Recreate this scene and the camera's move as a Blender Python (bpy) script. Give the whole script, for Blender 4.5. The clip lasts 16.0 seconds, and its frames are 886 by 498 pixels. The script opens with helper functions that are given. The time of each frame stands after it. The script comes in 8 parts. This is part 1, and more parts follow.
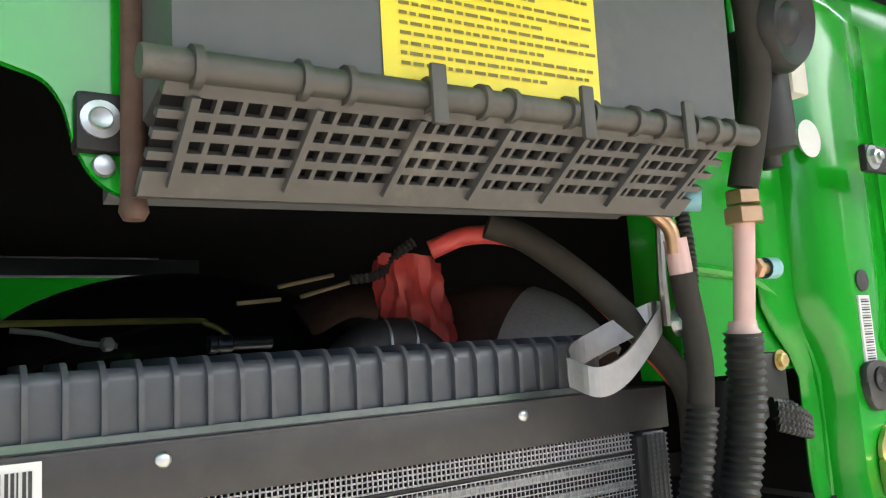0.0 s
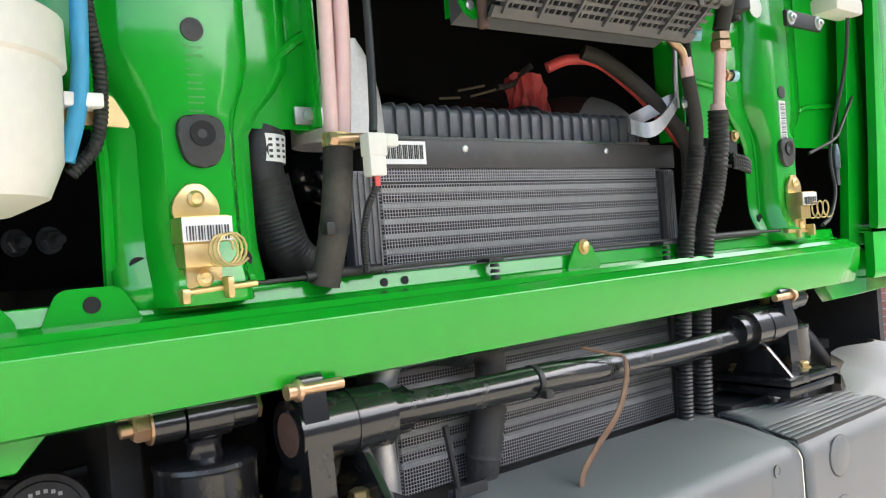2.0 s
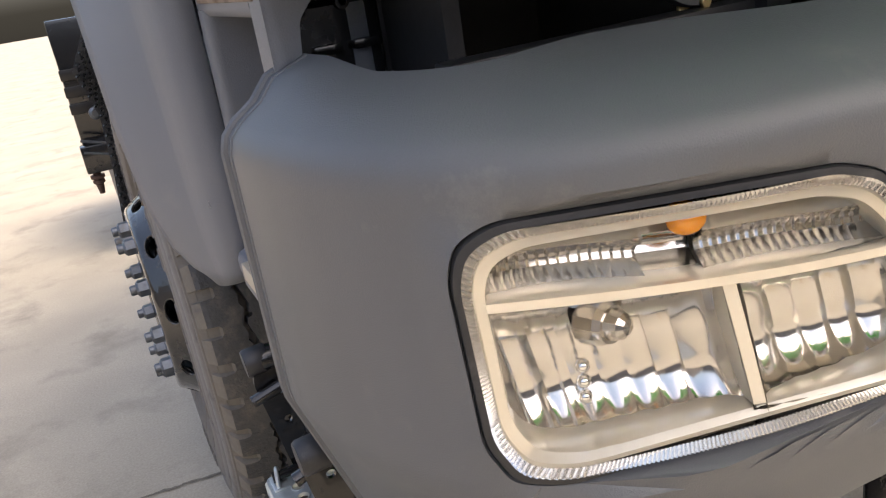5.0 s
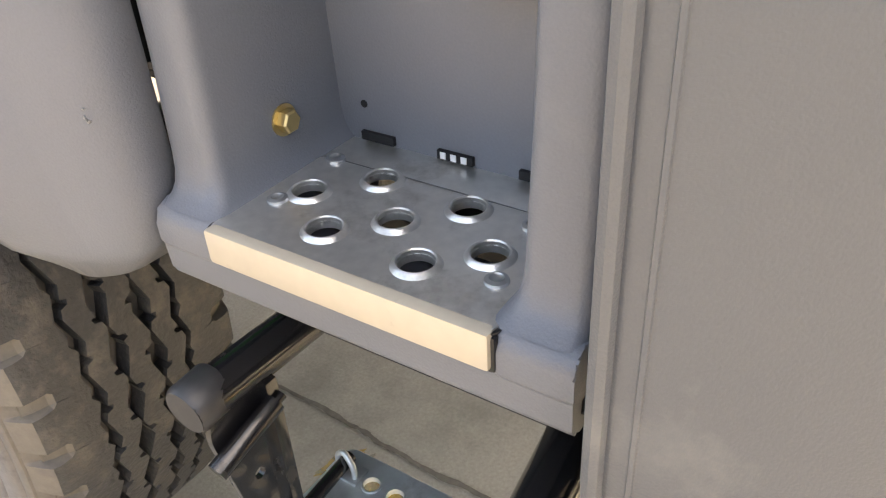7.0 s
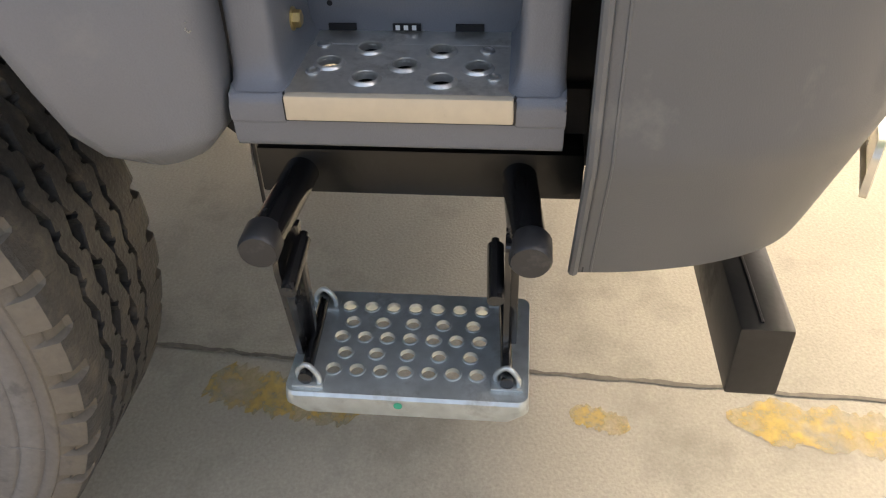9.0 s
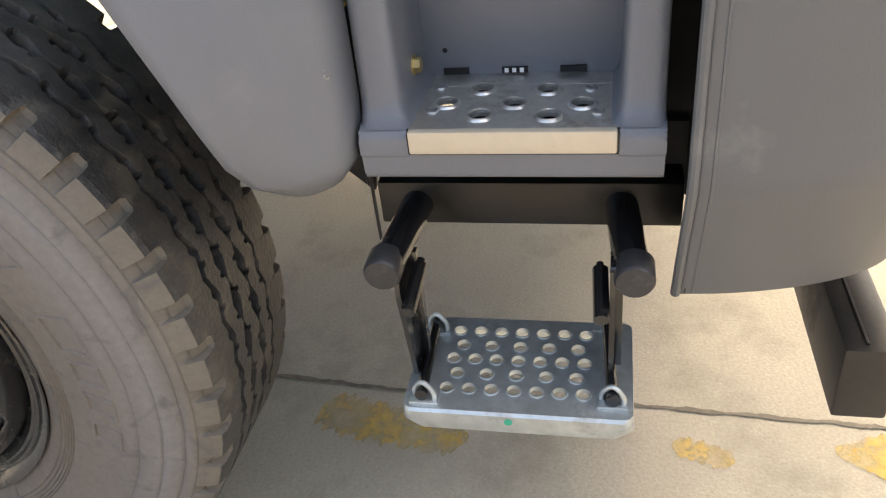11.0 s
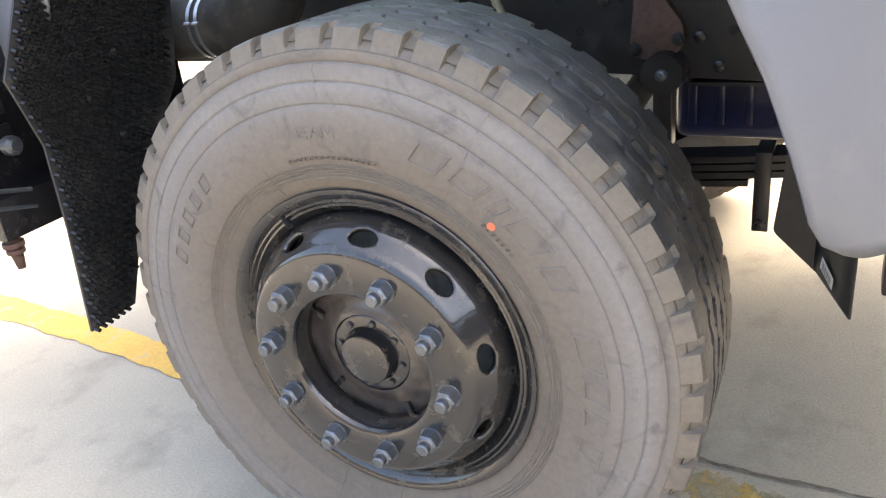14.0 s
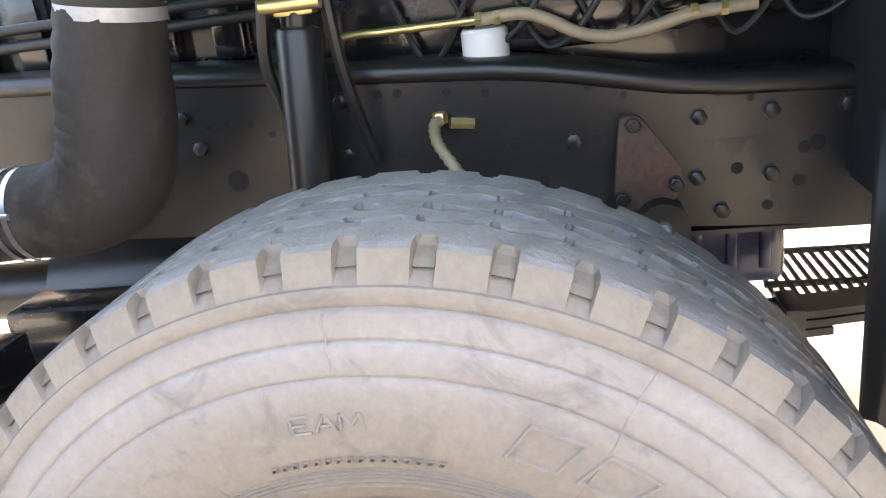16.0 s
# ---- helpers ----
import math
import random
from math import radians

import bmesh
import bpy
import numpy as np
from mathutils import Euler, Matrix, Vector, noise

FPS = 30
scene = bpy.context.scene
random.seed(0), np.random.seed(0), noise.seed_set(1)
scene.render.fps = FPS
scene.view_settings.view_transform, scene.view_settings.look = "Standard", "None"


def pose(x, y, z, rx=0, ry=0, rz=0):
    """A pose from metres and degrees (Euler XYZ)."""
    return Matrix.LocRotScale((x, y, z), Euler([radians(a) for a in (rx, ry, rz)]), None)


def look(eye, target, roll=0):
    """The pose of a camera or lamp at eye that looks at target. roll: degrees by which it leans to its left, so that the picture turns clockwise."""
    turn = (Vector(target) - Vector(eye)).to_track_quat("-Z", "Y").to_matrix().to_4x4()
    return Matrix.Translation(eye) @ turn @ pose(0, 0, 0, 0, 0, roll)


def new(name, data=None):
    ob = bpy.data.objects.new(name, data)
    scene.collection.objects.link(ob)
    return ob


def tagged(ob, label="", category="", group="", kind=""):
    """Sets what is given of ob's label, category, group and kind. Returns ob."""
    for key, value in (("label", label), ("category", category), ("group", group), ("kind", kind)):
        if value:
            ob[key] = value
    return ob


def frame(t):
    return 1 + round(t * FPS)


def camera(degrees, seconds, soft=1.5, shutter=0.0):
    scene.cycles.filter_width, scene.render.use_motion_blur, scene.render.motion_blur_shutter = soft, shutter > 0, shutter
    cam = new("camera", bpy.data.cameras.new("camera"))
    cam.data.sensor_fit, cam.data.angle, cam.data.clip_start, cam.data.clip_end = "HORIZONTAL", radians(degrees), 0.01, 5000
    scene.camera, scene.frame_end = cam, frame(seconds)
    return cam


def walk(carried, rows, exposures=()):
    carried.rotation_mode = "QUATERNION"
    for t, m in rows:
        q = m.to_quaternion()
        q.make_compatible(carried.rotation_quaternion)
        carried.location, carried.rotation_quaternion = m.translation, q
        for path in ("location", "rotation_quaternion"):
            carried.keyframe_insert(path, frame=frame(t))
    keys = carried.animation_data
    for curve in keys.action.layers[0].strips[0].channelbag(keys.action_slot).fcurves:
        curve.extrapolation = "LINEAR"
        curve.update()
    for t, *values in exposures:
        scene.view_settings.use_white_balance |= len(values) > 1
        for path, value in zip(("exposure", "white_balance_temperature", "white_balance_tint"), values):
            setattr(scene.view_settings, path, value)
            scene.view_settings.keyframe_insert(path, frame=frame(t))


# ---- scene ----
cam = camera(58.32, 16.0, soft=1.2)
PATH = [
    (0, -0.2758, -0.3720, 1.5499, 97.35, 3.51, -33.42),
    (0.5, -0.3712, -0.5089, 1.4652, 91.64, 4.46, -35.27),
    (1, -0.5724, -0.5381, 1.4394, 90.62, 6.12, -39.56),
    (1.5, -0.7419, -0.5674, 1.3989, 89.89, 4.54, -38.64),
    (2, -0.8013, -0.6562, 1.3773, 89.70, 4.46, -37.83),
    (2.5, -0.8686, -0.7483, 1.3119, 84.72, 4.57, -37.62),
    (3, -0.9674, -0.7444, 1.2757, 83.60, 4.23, -37.95),
    (3.5, -1.1069, -0.6976, 1.2292, 82.35, 4.53, -37.95),
    (4, -1.1992, -0.6361, 1.1967, 76.15, 4.57, -35.02),
    (4.5, -1.2211, -0.5562, 1.2075, 72.34, 5.31, -30.50),
    (5, -1.1934, -0.4097, 1.1878, 69.16, 8.55, -26.00),
    (6.1, -1.300, -0.06, 1.160, 62.5, 7.5, -40.0),
    (7.3, -1.3325, 0.2902, 1.1015, 53.85, 2.96, -65.49),
    (7.5, -1.3932, 0.3249, 1.1046, 52.44, 3.66, -72.73),
    (8, -1.5186, 0.3479, 1.1430, 49.71, 2.80, -82.11),
    (8.5, -1.6440, 0.3600, 1.1462, 50.60, 1.50, -83.04),
    (8.7, -1.6675, 0.3721, 1.1589, 51.42, 1.27, -83.97),
    (10.8, -1.7341, 0.3747, 1.1993, 55.82, 4.43, -84.32),
    (11, -1.7574, 0.3848, 1.1934, 55.87, 5.70, -79.57),
    (11.5, -1.8592, 0.4538, 1.2097, 57.92, 6.57, -71.02),
    (12, -2.0281, 0.5860, 1.2122, 59.96, 7.54, -67.42),
    (12.5, -2.1159, 0.6523, 1.2192, 61.83, 5.54, -64.35),
    (13, -2.1351, 0.6624, 1.2197, 62.91, 4.95, -63.00),
    (13.5, -2.1318, 0.6678, 1.2295, 63.20, 6.05, -63.57),
    (14, -2.0585, 0.7237, 1.2495, 65.29, 6.19, -63.65),
    (14.5, -1.8969, 0.8213, 1.2671, 68.48, 9.02, -65.66),
    (15, -1.7882, 0.9110, 1.2601, 68.10, 7.36, -74.04),
    (15.5, -1.7590, 1.0950, 1.3008, 69.62, 7.80, -81.97),
    (16, -1.7022, 1.2109, 1.2937, 70.41, 6.79, -82.07),
]
walk(cam, [(t, pose(x, y, z, rx, ry, rz)) for t, x, y, z, rx, ry, rz in PATH],
     exposures=[(0.0, 2.55, 6500, 8), (0.5, 2.4, 6450, 7), (1.0, 2.15, 6300, 6), (2.0, 2.45, 6300, 7), (3.0, 2.3, 6550, 9), (4.0, 1.8, 6800, 12), (5.0, 1.65, 7150, 13), (7.3, 2.92, 8400, 10), (8.0, 2.3, 8300, 9), (8.5, 1.85, 8000, 9), (11.0, 2.18, 7700, 9), (11.5, 2.65, 7700, 9), (12.0, 2.75, 7700, 10), (12.5, 2.75, 7600, 10), (14.0, 2.92, 7200, 10), (15.0, 3.35, 7200, 11), (15.5, 3.5, 7200, 12), (16.0, 3.7, 7300, 12)])

# ---- sky, sun ----
world = bpy.data.worlds.new("world")
scene.world = world
world.use_nodes = True
wn = world.node_tree.nodes
sky = wn.new("ShaderNodeTexSky")
sky.sky_type = "NISHITA"
sky.sun_disc = False
sky.sun_elevation = radians(56)
sky.sun_rotation = radians(137)
sky.air_density, sky.dust_density = 1.0, 6.0
world.node_tree.links.new(sky.outputs[0], wn["Background"].inputs[0])
wn["Background"].inputs[1].default_value = 0.15
sun_data = bpy.data.lights.new("sun", "SUN")
sun_data.energy, sun_data.angle, sun_data.color = 0.48, radians(24), (1.0, 0.93, 0.82)
sun = new("sun", sun_data)
sun.matrix_world = look((4.5, -4.8, 10), (0, 0, 0))

# ---- materials ----
def material(name, color, rough=0.5, metal=0.0, vary=0.12, scale=6.0, fine=90.0, bump=0.02, coat=0.0,
             dirt=None, dirt_amount=0.0, dirt_scale=4.0, random_tone=0.0, trans=0.0, spec=0.5, grain=0.0, grain_scale=160.0):
    """Principled surface with variation at two scales, bump and optional patches of dirt."""
    m = bpy.data.materials.new(name)
    m.use_nodes = True
    nt = m.node_tree
    n, l = nt.nodes, nt.links
    b = n["Principled BSDF"]
    b.inputs["Roughness"].default_value = rough
    b.inputs["Metallic"].default_value = metal
    b.inputs["Coat Weight"].default_value = coat
    b.inputs["Coat Roughness"].default_value = 0.06
    b.inputs["Transmission Weight"].default_value = trans
    b.inputs["Specular IOR Level"].default_value = spec
    co = n.new("ShaderNodeTexCoord")
    big, small = n.new("ShaderNodeTexNoise"), n.new("ShaderNodeTexNoise")
    for tex, s in ((big, scale), (small, fine)):
        tex.inputs["Scale"].default_value = s
        tex.inputs["Detail"].default_value = 5.0
        l.new(co.outputs["Object"], tex.inputs["Vector"])
    mix = n.new("ShaderNodeMix")
    mix.data_type, mix.blend_type = "RGBA", "MIX"
    dark = [c * (1 - vary) for c in color]
    light = [min(1, c * (1 + vary)) for c in color]
    mix.inputs["A"].default_value, mix.inputs["B"].default_value = (*dark, 1), (*light, 1)
    ramp = n.new("ShaderNodeMath")
    ramp.operation = "ADD"
    half = n.new("ShaderNodeMath")
    half.operation = "MULTIPLY"
    half.inputs[1].default_value = 0.5
    l.new(big.outputs["Fac"], ramp.inputs[0])
    l.new(small.outputs["Fac"], ramp.inputs[1])
    l.new(ramp.outputs[0], half.inputs[0])
    spread = n.new("ShaderNodeMapRange")
    spread.inputs["From Min"].default_value, spread.inputs["From Max"].default_value = 0.32, 0.68
    l.new(half.outputs[0], spread.inputs["Value"])
    l.new(spread.outputs[0], mix.inputs["Factor"])
    col = mix.outputs["Result"]
    if random_tone:
        oi = n.new("ShaderNodeObjectInfo")
        tone = n.new("ShaderNodeMapRange")
        tone.inputs["To Min"].default_value, tone.inputs["To Max"].default_value = 1 - random_tone, 1 + random_tone
        l.new(oi.outputs["Random"], tone.inputs["Value"])
        mul = n.new("ShaderNodeVectorMath")
        mul.operation = "SCALE"
        l.new(col, mul.inputs[0])
        l.new(tone.outputs[0], mul.inputs["Scale"])
        col = mul.outputs[0]
    if dirt:
        dn = n.new("ShaderNodeTexNoise")
        dn.inputs["Scale"].default_value, dn.inputs["Detail"].default_value = dirt_scale, 8.0
        dn.inputs["Roughness"].default_value = 0.65
        l.new(co.outputs["Object"], dn.inputs["Vector"])
        cut = n.new("ShaderNodeMapRange")
        cut.inputs["From Min"].default_value = 0.62 - 0.35 * dirt_amount
        cut.inputs["From Max"].default_value = 0.80 - 0.35 * dirt_amount
        l.new(dn.outputs["Fac"], cut.inputs["Value"])
        over = n.new("ShaderNodeMix")
        over.data_type = "RGBA"
        over.inputs["B"].default_value = (*dirt, 1)
        l.new(cut.outputs[0], over.inputs["Factor"])
        l.new(col, over.inputs["A"])
        col = over.outputs["Result"]
        rr = n.new("ShaderNodeMapRange")
        rr.inputs["To Min"].default_value, rr.inputs["To Max"].default_value = rough, max(rough, 0.75)
        l.new(cut.outputs[0], rr.inputs["Value"])
        l.new(rr.outputs[0], b.inputs["Roughness"])
    if grain:
        gn = n.new("ShaderNodeTexNoise")
        gn.inputs["Scale"].default_value, gn.inputs["Detail"].default_value, gn.inputs["Roughness"].default_value = grain_scale, 3.0, 0.7
        l.new(co.outputs["Object"], gn.inputs["Vector"])
        gr = n.new("ShaderNodeMapRange")
        gr.inputs["From Min"].default_value, gr.inputs["From Max"].default_value = 0.35, 0.65
        gr.inputs["To Min"].default_value, gr.inputs["To Max"].default_value = 1 - grain, 1 + grain
        l.new(gn.outputs["Fac"], gr.inputs["Value"])
        gm = n.new("ShaderNodeVectorMath")
        gm.operation = "SCALE"
        l.new(col, gm.inputs[0])
        l.new(gr.outputs[0], gm.inputs["Scale"])
        col = gm.outputs[0]
    l.new(col, b.inputs["Base Color"])
    if bump:
        bp = n.new("ShaderNodeBump")
        bp.inputs["Strength"].default_value, bp.inputs["Distance"].default_value = min(1, bump * 10), 0.002
        l.new(small.outputs["Fac"], bp.inputs["Height"])
        l.new(bp.outputs[0], b.inputs["Normal"])
    return m


def tyre_dust(name):
    """Tyre rubber under dry dust that lies brown near the bead and the lugs and grey between, with scuffs."""
    m = material(name, (0.16, 0.15, 0.14), 0.78, vary=0.07, scale=9, fine=140, bump=0.04, grain=0.06, grain_scale=80)
    n, l = m.node_tree.nodes, m.node_tree.links
    b = n["Principled BSDF"]
    base = b.inputs["Base Color"].links[0].from_socket
    co = n.new("ShaderNodeTexCoord")
    sep = n.new("ShaderNodeSeparateXYZ")
    l.new(co.outputs["Object"], sep.inputs[0])
    flat = n.new("ShaderNodeCombineXYZ")
    for axis, middle in (("Y", 1.41), ("Z", 0.545)):
        sub = n.new("ShaderNodeMath")
        sub.operation = "SUBTRACT"
        sub.inputs[1].default_value = middle
        l.new(sep.outputs[axis], sub.inputs[0])
        l.new(sub.outputs[0], flat.inputs[axis])
    size = n.new("ShaderNodeVectorMath")
    size.operation = "LENGTH"
    l.new(flat.outputs[0], size.inputs[0])
    warp = n.new("ShaderNodeTexNoise")
    warp.inputs["Scale"].default_value, warp.inputs["Detail"].default_value = 6.0, 4.0
    l.new(co.outputs["Object"], warp.inputs["Vector"])
    shift = n.new("ShaderNodeMath")
    shift.operation = "MULTIPLY_ADD"
    shift.inputs[1].default_value = 0.05
    l.new(warp.outputs["Fac"], shift.inputs[0])
    l.new(size.outputs["Value"], shift.inputs[2])
    span = n.new("ShaderNodeMapRange")
    span.inputs["From Min"].default_value, span.inputs["From Max"].default_value = 0.315, 0.575
    l.new(shift.outputs[0], span.inputs["Value"])
    ramp = n.new("ShaderNodeValToRGB")
    stops = ((0.0, (0.86, 0.79, 0.69)), (0.30, (0.95, 0.89, 0.81)), (0.46, (1.00, 0.97, 0.94)), (0.70, (1.20, 1.22, 1.24)), (0.80, (1.02, 0.98, 0.93)), (0.90, (0.98, 0.92, 0.80)), (1.0, (0.92, 0.86, 0.74)))
    while len(ramp.color_ramp.elements) < len(stops):
        ramp.color_ramp.elements.new(0.5)
    for e, (p, c) in zip(ramp.color_ramp.elements, stops):
        e.position, e.color = p, (*c, 1)
    l.new(span.outputs[0], ramp.inputs[0])
    mul = n.new("ShaderNodeMix")
    mul.data_type, mul.blend_type = "RGBA", "MULTIPLY"
    mul.inputs["Factor"].default_value = 1.0
    l.new(base, mul.inputs["A"])
    l.new(ramp.outputs[0], mul.inputs["B"])
    # dark scuffs where the dust is rubbed off
    scuff = n.new("ShaderNodeTexNoise")
    scuff.inputs["Scale"].default_value, scuff.inputs["Detail"].default_value, scuff.inputs["Roughness"].default_value, scuff.inputs["Distortion"].default_value = 11.0, 9.0, 0.62, 1.6
    l.new(co.outputs["Object"], scuff.inputs["Vector"])
    cut = n.new("ShaderNodeMapRange")
    cut.inputs["From Min"].default_value, cut.inputs["From Max"].default_value, cut.inputs["To Max"].default_value = 0.56, 0.70, 0.65
    l.new(scuff.outputs["Fac"], cut.inputs["Value"])
    over = n.new("ShaderNodeMix")
    over.data_type = "RGBA"
    over.inputs["B"].default_value = (0.085, 0.082, 0.08, 1)
    l.new(cut.outputs[0], over.inputs["Factor"])
    l.new(mul.outputs["Result"], over.inputs["A"])
    l.new(over.outputs["Result"], b.inputs["Base Color"])
    return m


GREEN = material("green_paint", (0.010, 0.31, 0.016), 0.16, vary=0.04, scale=3, fine=25, bump=0.001, coat=0.35, spec=0.4)
GREY = material("grey_plastic", (0.112, 0.117, 0.124), 0.43, vary=0.05, fine=700, bump=0.025, dirt=(0.19, 0.19, 0.18), dirt_amount=0.05, dirt_scale=9)
STEP_GREY = material("blue_grey_plastic", (0.150, 0.160, 0.182), 0.42, vary=0.06, fine=600, bump=0.02, dirt=(0.22, 0.22, 0.22), dirt_amount=0.06)
BLACK = material("black_paint", (0.010, 0.010, 0.011), 0.20, vary=0.3, bump=0.015, coat=0.4, dirt=(0.030, 0.028, 0.025), dirt_amount=0.12, dirt_scale=14)
TANK = material("tank_plastic", (0.078, 0.086, 0.096), 0.36, vary=0.15, bump=0.01, dirt=(0.10, 0.10, 0.10), dirt_amount=0.12, dirt_scale=12)
NUB = material("flap_rubber", (0.016, 0.016, 0.016), 0.28, vary=0.2, bump=0.01, spec=0.5, dirt=(0.04, 0.037, 0.034), dirt_amount=0.10, dirt_scale=10)
MATT_BLACK = material("matt_black", (0.015, 0.015, 0.016), 0.50, vary=0.3, bump=0.02, spec=0.45, dirt=(0.045, 0.042, 0.038), dirt_amount=0.14, dirt_scale=10)
BEAM_BLACK = material("beam_black", (0.006, 0.006, 0.006), 0.32, vary=0.3, bump=0.02, spec=0.4, dirt=(0.016, 0.015, 0.013), dirt_amount=0.12, dirt_scale=9)
# near-black that holds the shade of openings and the engine bay in its colour
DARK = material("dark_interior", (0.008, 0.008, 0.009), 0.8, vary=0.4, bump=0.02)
FRAME_BLACK = material("frame_black", (0.016, 0.015, 0.0145), 0.34, vary=0.25, bump=0.01, dirt=(0.034, 0.030, 0.026), dirt_amount=0.22, dirt_scale=5)
RUBBER = material("rubber", (0.025, 0.025, 0.026), 0.6, vary=0.25, bump=0.02, dirt=(0.09, 0.085, 0.08), dirt_amount=0.18, dirt_scale=14)
HOSE = material("hose_rubber", (0.030, 0.027, 0.023), 0.75, vary=0.2, bump=0.03, spec=0.35, dirt=(0.085, 0.075, 0.062), dirt_amount=0.3, dirt_scale=6)
TYRE_SIDE = tyre_dust("tyre_sidewall")
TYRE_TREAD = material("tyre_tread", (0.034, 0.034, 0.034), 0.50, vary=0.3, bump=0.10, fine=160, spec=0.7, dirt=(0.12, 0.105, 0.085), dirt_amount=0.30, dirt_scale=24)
# pale dust mottling, and a lift with height that paints in the crown's light
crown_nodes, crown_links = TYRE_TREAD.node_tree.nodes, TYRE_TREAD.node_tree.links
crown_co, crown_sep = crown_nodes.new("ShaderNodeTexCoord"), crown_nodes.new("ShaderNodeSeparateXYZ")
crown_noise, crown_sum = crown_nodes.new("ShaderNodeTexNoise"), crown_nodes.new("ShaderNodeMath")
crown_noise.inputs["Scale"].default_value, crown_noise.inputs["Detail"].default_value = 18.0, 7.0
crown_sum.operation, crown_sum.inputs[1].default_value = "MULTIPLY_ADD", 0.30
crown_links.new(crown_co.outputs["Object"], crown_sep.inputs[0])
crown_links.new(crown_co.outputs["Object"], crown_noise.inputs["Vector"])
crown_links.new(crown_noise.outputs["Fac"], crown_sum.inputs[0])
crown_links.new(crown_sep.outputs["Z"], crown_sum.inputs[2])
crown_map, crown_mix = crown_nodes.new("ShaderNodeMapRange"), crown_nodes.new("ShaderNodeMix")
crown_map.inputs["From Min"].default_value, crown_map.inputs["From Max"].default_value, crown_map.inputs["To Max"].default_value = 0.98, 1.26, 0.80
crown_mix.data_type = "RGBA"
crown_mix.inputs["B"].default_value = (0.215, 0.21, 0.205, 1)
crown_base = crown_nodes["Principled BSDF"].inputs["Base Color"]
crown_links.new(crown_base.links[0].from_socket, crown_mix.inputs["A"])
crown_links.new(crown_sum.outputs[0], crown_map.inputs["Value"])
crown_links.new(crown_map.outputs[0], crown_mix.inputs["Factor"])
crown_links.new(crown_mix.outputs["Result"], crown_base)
STEEL = material("zinc_steel", (0.55, 0.57, 0.58), 0.32, 0.9, vary=0.15, scale=12, fine=60, bump=0.01, dirt=(0.30, 0.29, 0.27), dirt_amount=0.2, dirt_scale=9)
GALV = material("galvanised_steel", (0.52, 0.565, 0.57), 0.36, 0.7, vary=0.22, scale=14, fine=45, bump=0.01, dirt=(0.30, 0.30, 0.29), dirt_amount=0.25, dirt_scale=14)
TAN = material("tan_hose", (0.34, 0.27, 0.17), 0.5, 0.2, vary=0.15, bump=0.01)
MESH = material("wire_mesh", (0.16, 0.16, 0.165), 0.45, 0.4, vary=0.15, bump=0.01)
TRIM = material("step_trim", (0.54, 0.475, 0.37), 0.38, 0.15, vary=0.06, bump=0.005, dirt=(0.30, 0.25, 0.18), dirt_amount=0.04, dirt_scale=20)
PLATE = material("stainless_plate", (0.70, 0.69, 0.66), 0.30, 0.85, vary=0.12, scale=15, fine=120, bump=0.01, dirt=(0.36, 0.34, 0.31), dirt_amount=0.25, dirt_scale=16)
BRASS = material("brass_zinc", (0.62, 0.47, 0.22), 0.35, 0.85, vary=0.12, bump=0.01)
COPPER = material("copper_fitting", (0.55, 0.36, 0.22), 0.38, 0.8, vary=0.15, bump=0.01)
BOLT = material("bolt_grey", (0.150, 0.165, 0.185), 0.33, 0.8, vary=0.2, bump=0.02, dirt=(0.2, 0.18, 0.15), dirt_amount=0.2, dirt_scale=30)
RIM = material("rim_black", (0.018, 0.018, 0.019), 0.17, 0.1, vary=0.3, fine=45, bump=0.07, coat=0.8, dirt=(0.075, 0.066, 0.052), dirt_amount=0.17, dirt_scale=26)
HUB_DUST = material("dusty_hub", (0.072, 0.062, 0.058), 0.30, 0.2, vary=0.35, fine=55, bump=0.08, coat=0.5, dirt=(0.13, 0.115, 0.095), dirt_amount=0.32, dirt_scale=26)
ALU = material("aluminium", (0.42, 0.42, 0.42), 0.38, 0.85, vary=0.15, bump=0.01)
FIN = material("radiator_fin", (0.045, 0.045, 0.046), 0.5, 0.3, vary=0.3, fine=400, bump=0.05)
TUBEBAR = material("condenser_tube", (0.36, 0.36, 0.37), 0.42, 0.4, vary=0.15, bump=0.01)
RED = material("red_wrap", (0.60, 0.075, 0.07), 0.45, vary=0.2, bump=0.03)
WHITE = material("white_label", (0.75, 0.75, 0.74), 0.5, vary=0.04, bump=0)
PRINT = material("print_black", (0.03, 0.03, 0.03), 0.5, vary=0.05, bump=0)
YELLOW = material("yellow_label", (0.80, 0.66, 0.02), 0.4, vary=0.04, bump=0.002)
YELLOW_PAINT = material("yellow_road_paint", (0.62, 0.42, 0.09), 0.75, vary=0.15, scale=8, fine=70, bump=0.03, dirt=(0.37, 0.335, 0.27), dirt_amount=0.46, dirt_scale=11)
YELLOW_LINE = material("yellow_line_paint", (0.60, 0.37, 0.08), 0.75, vary=0.15, scale=8, fine=70, bump=0.03, dirt=(0.37, 0.335, 0.27), dirt_amount=0.2, dirt_scale=16)
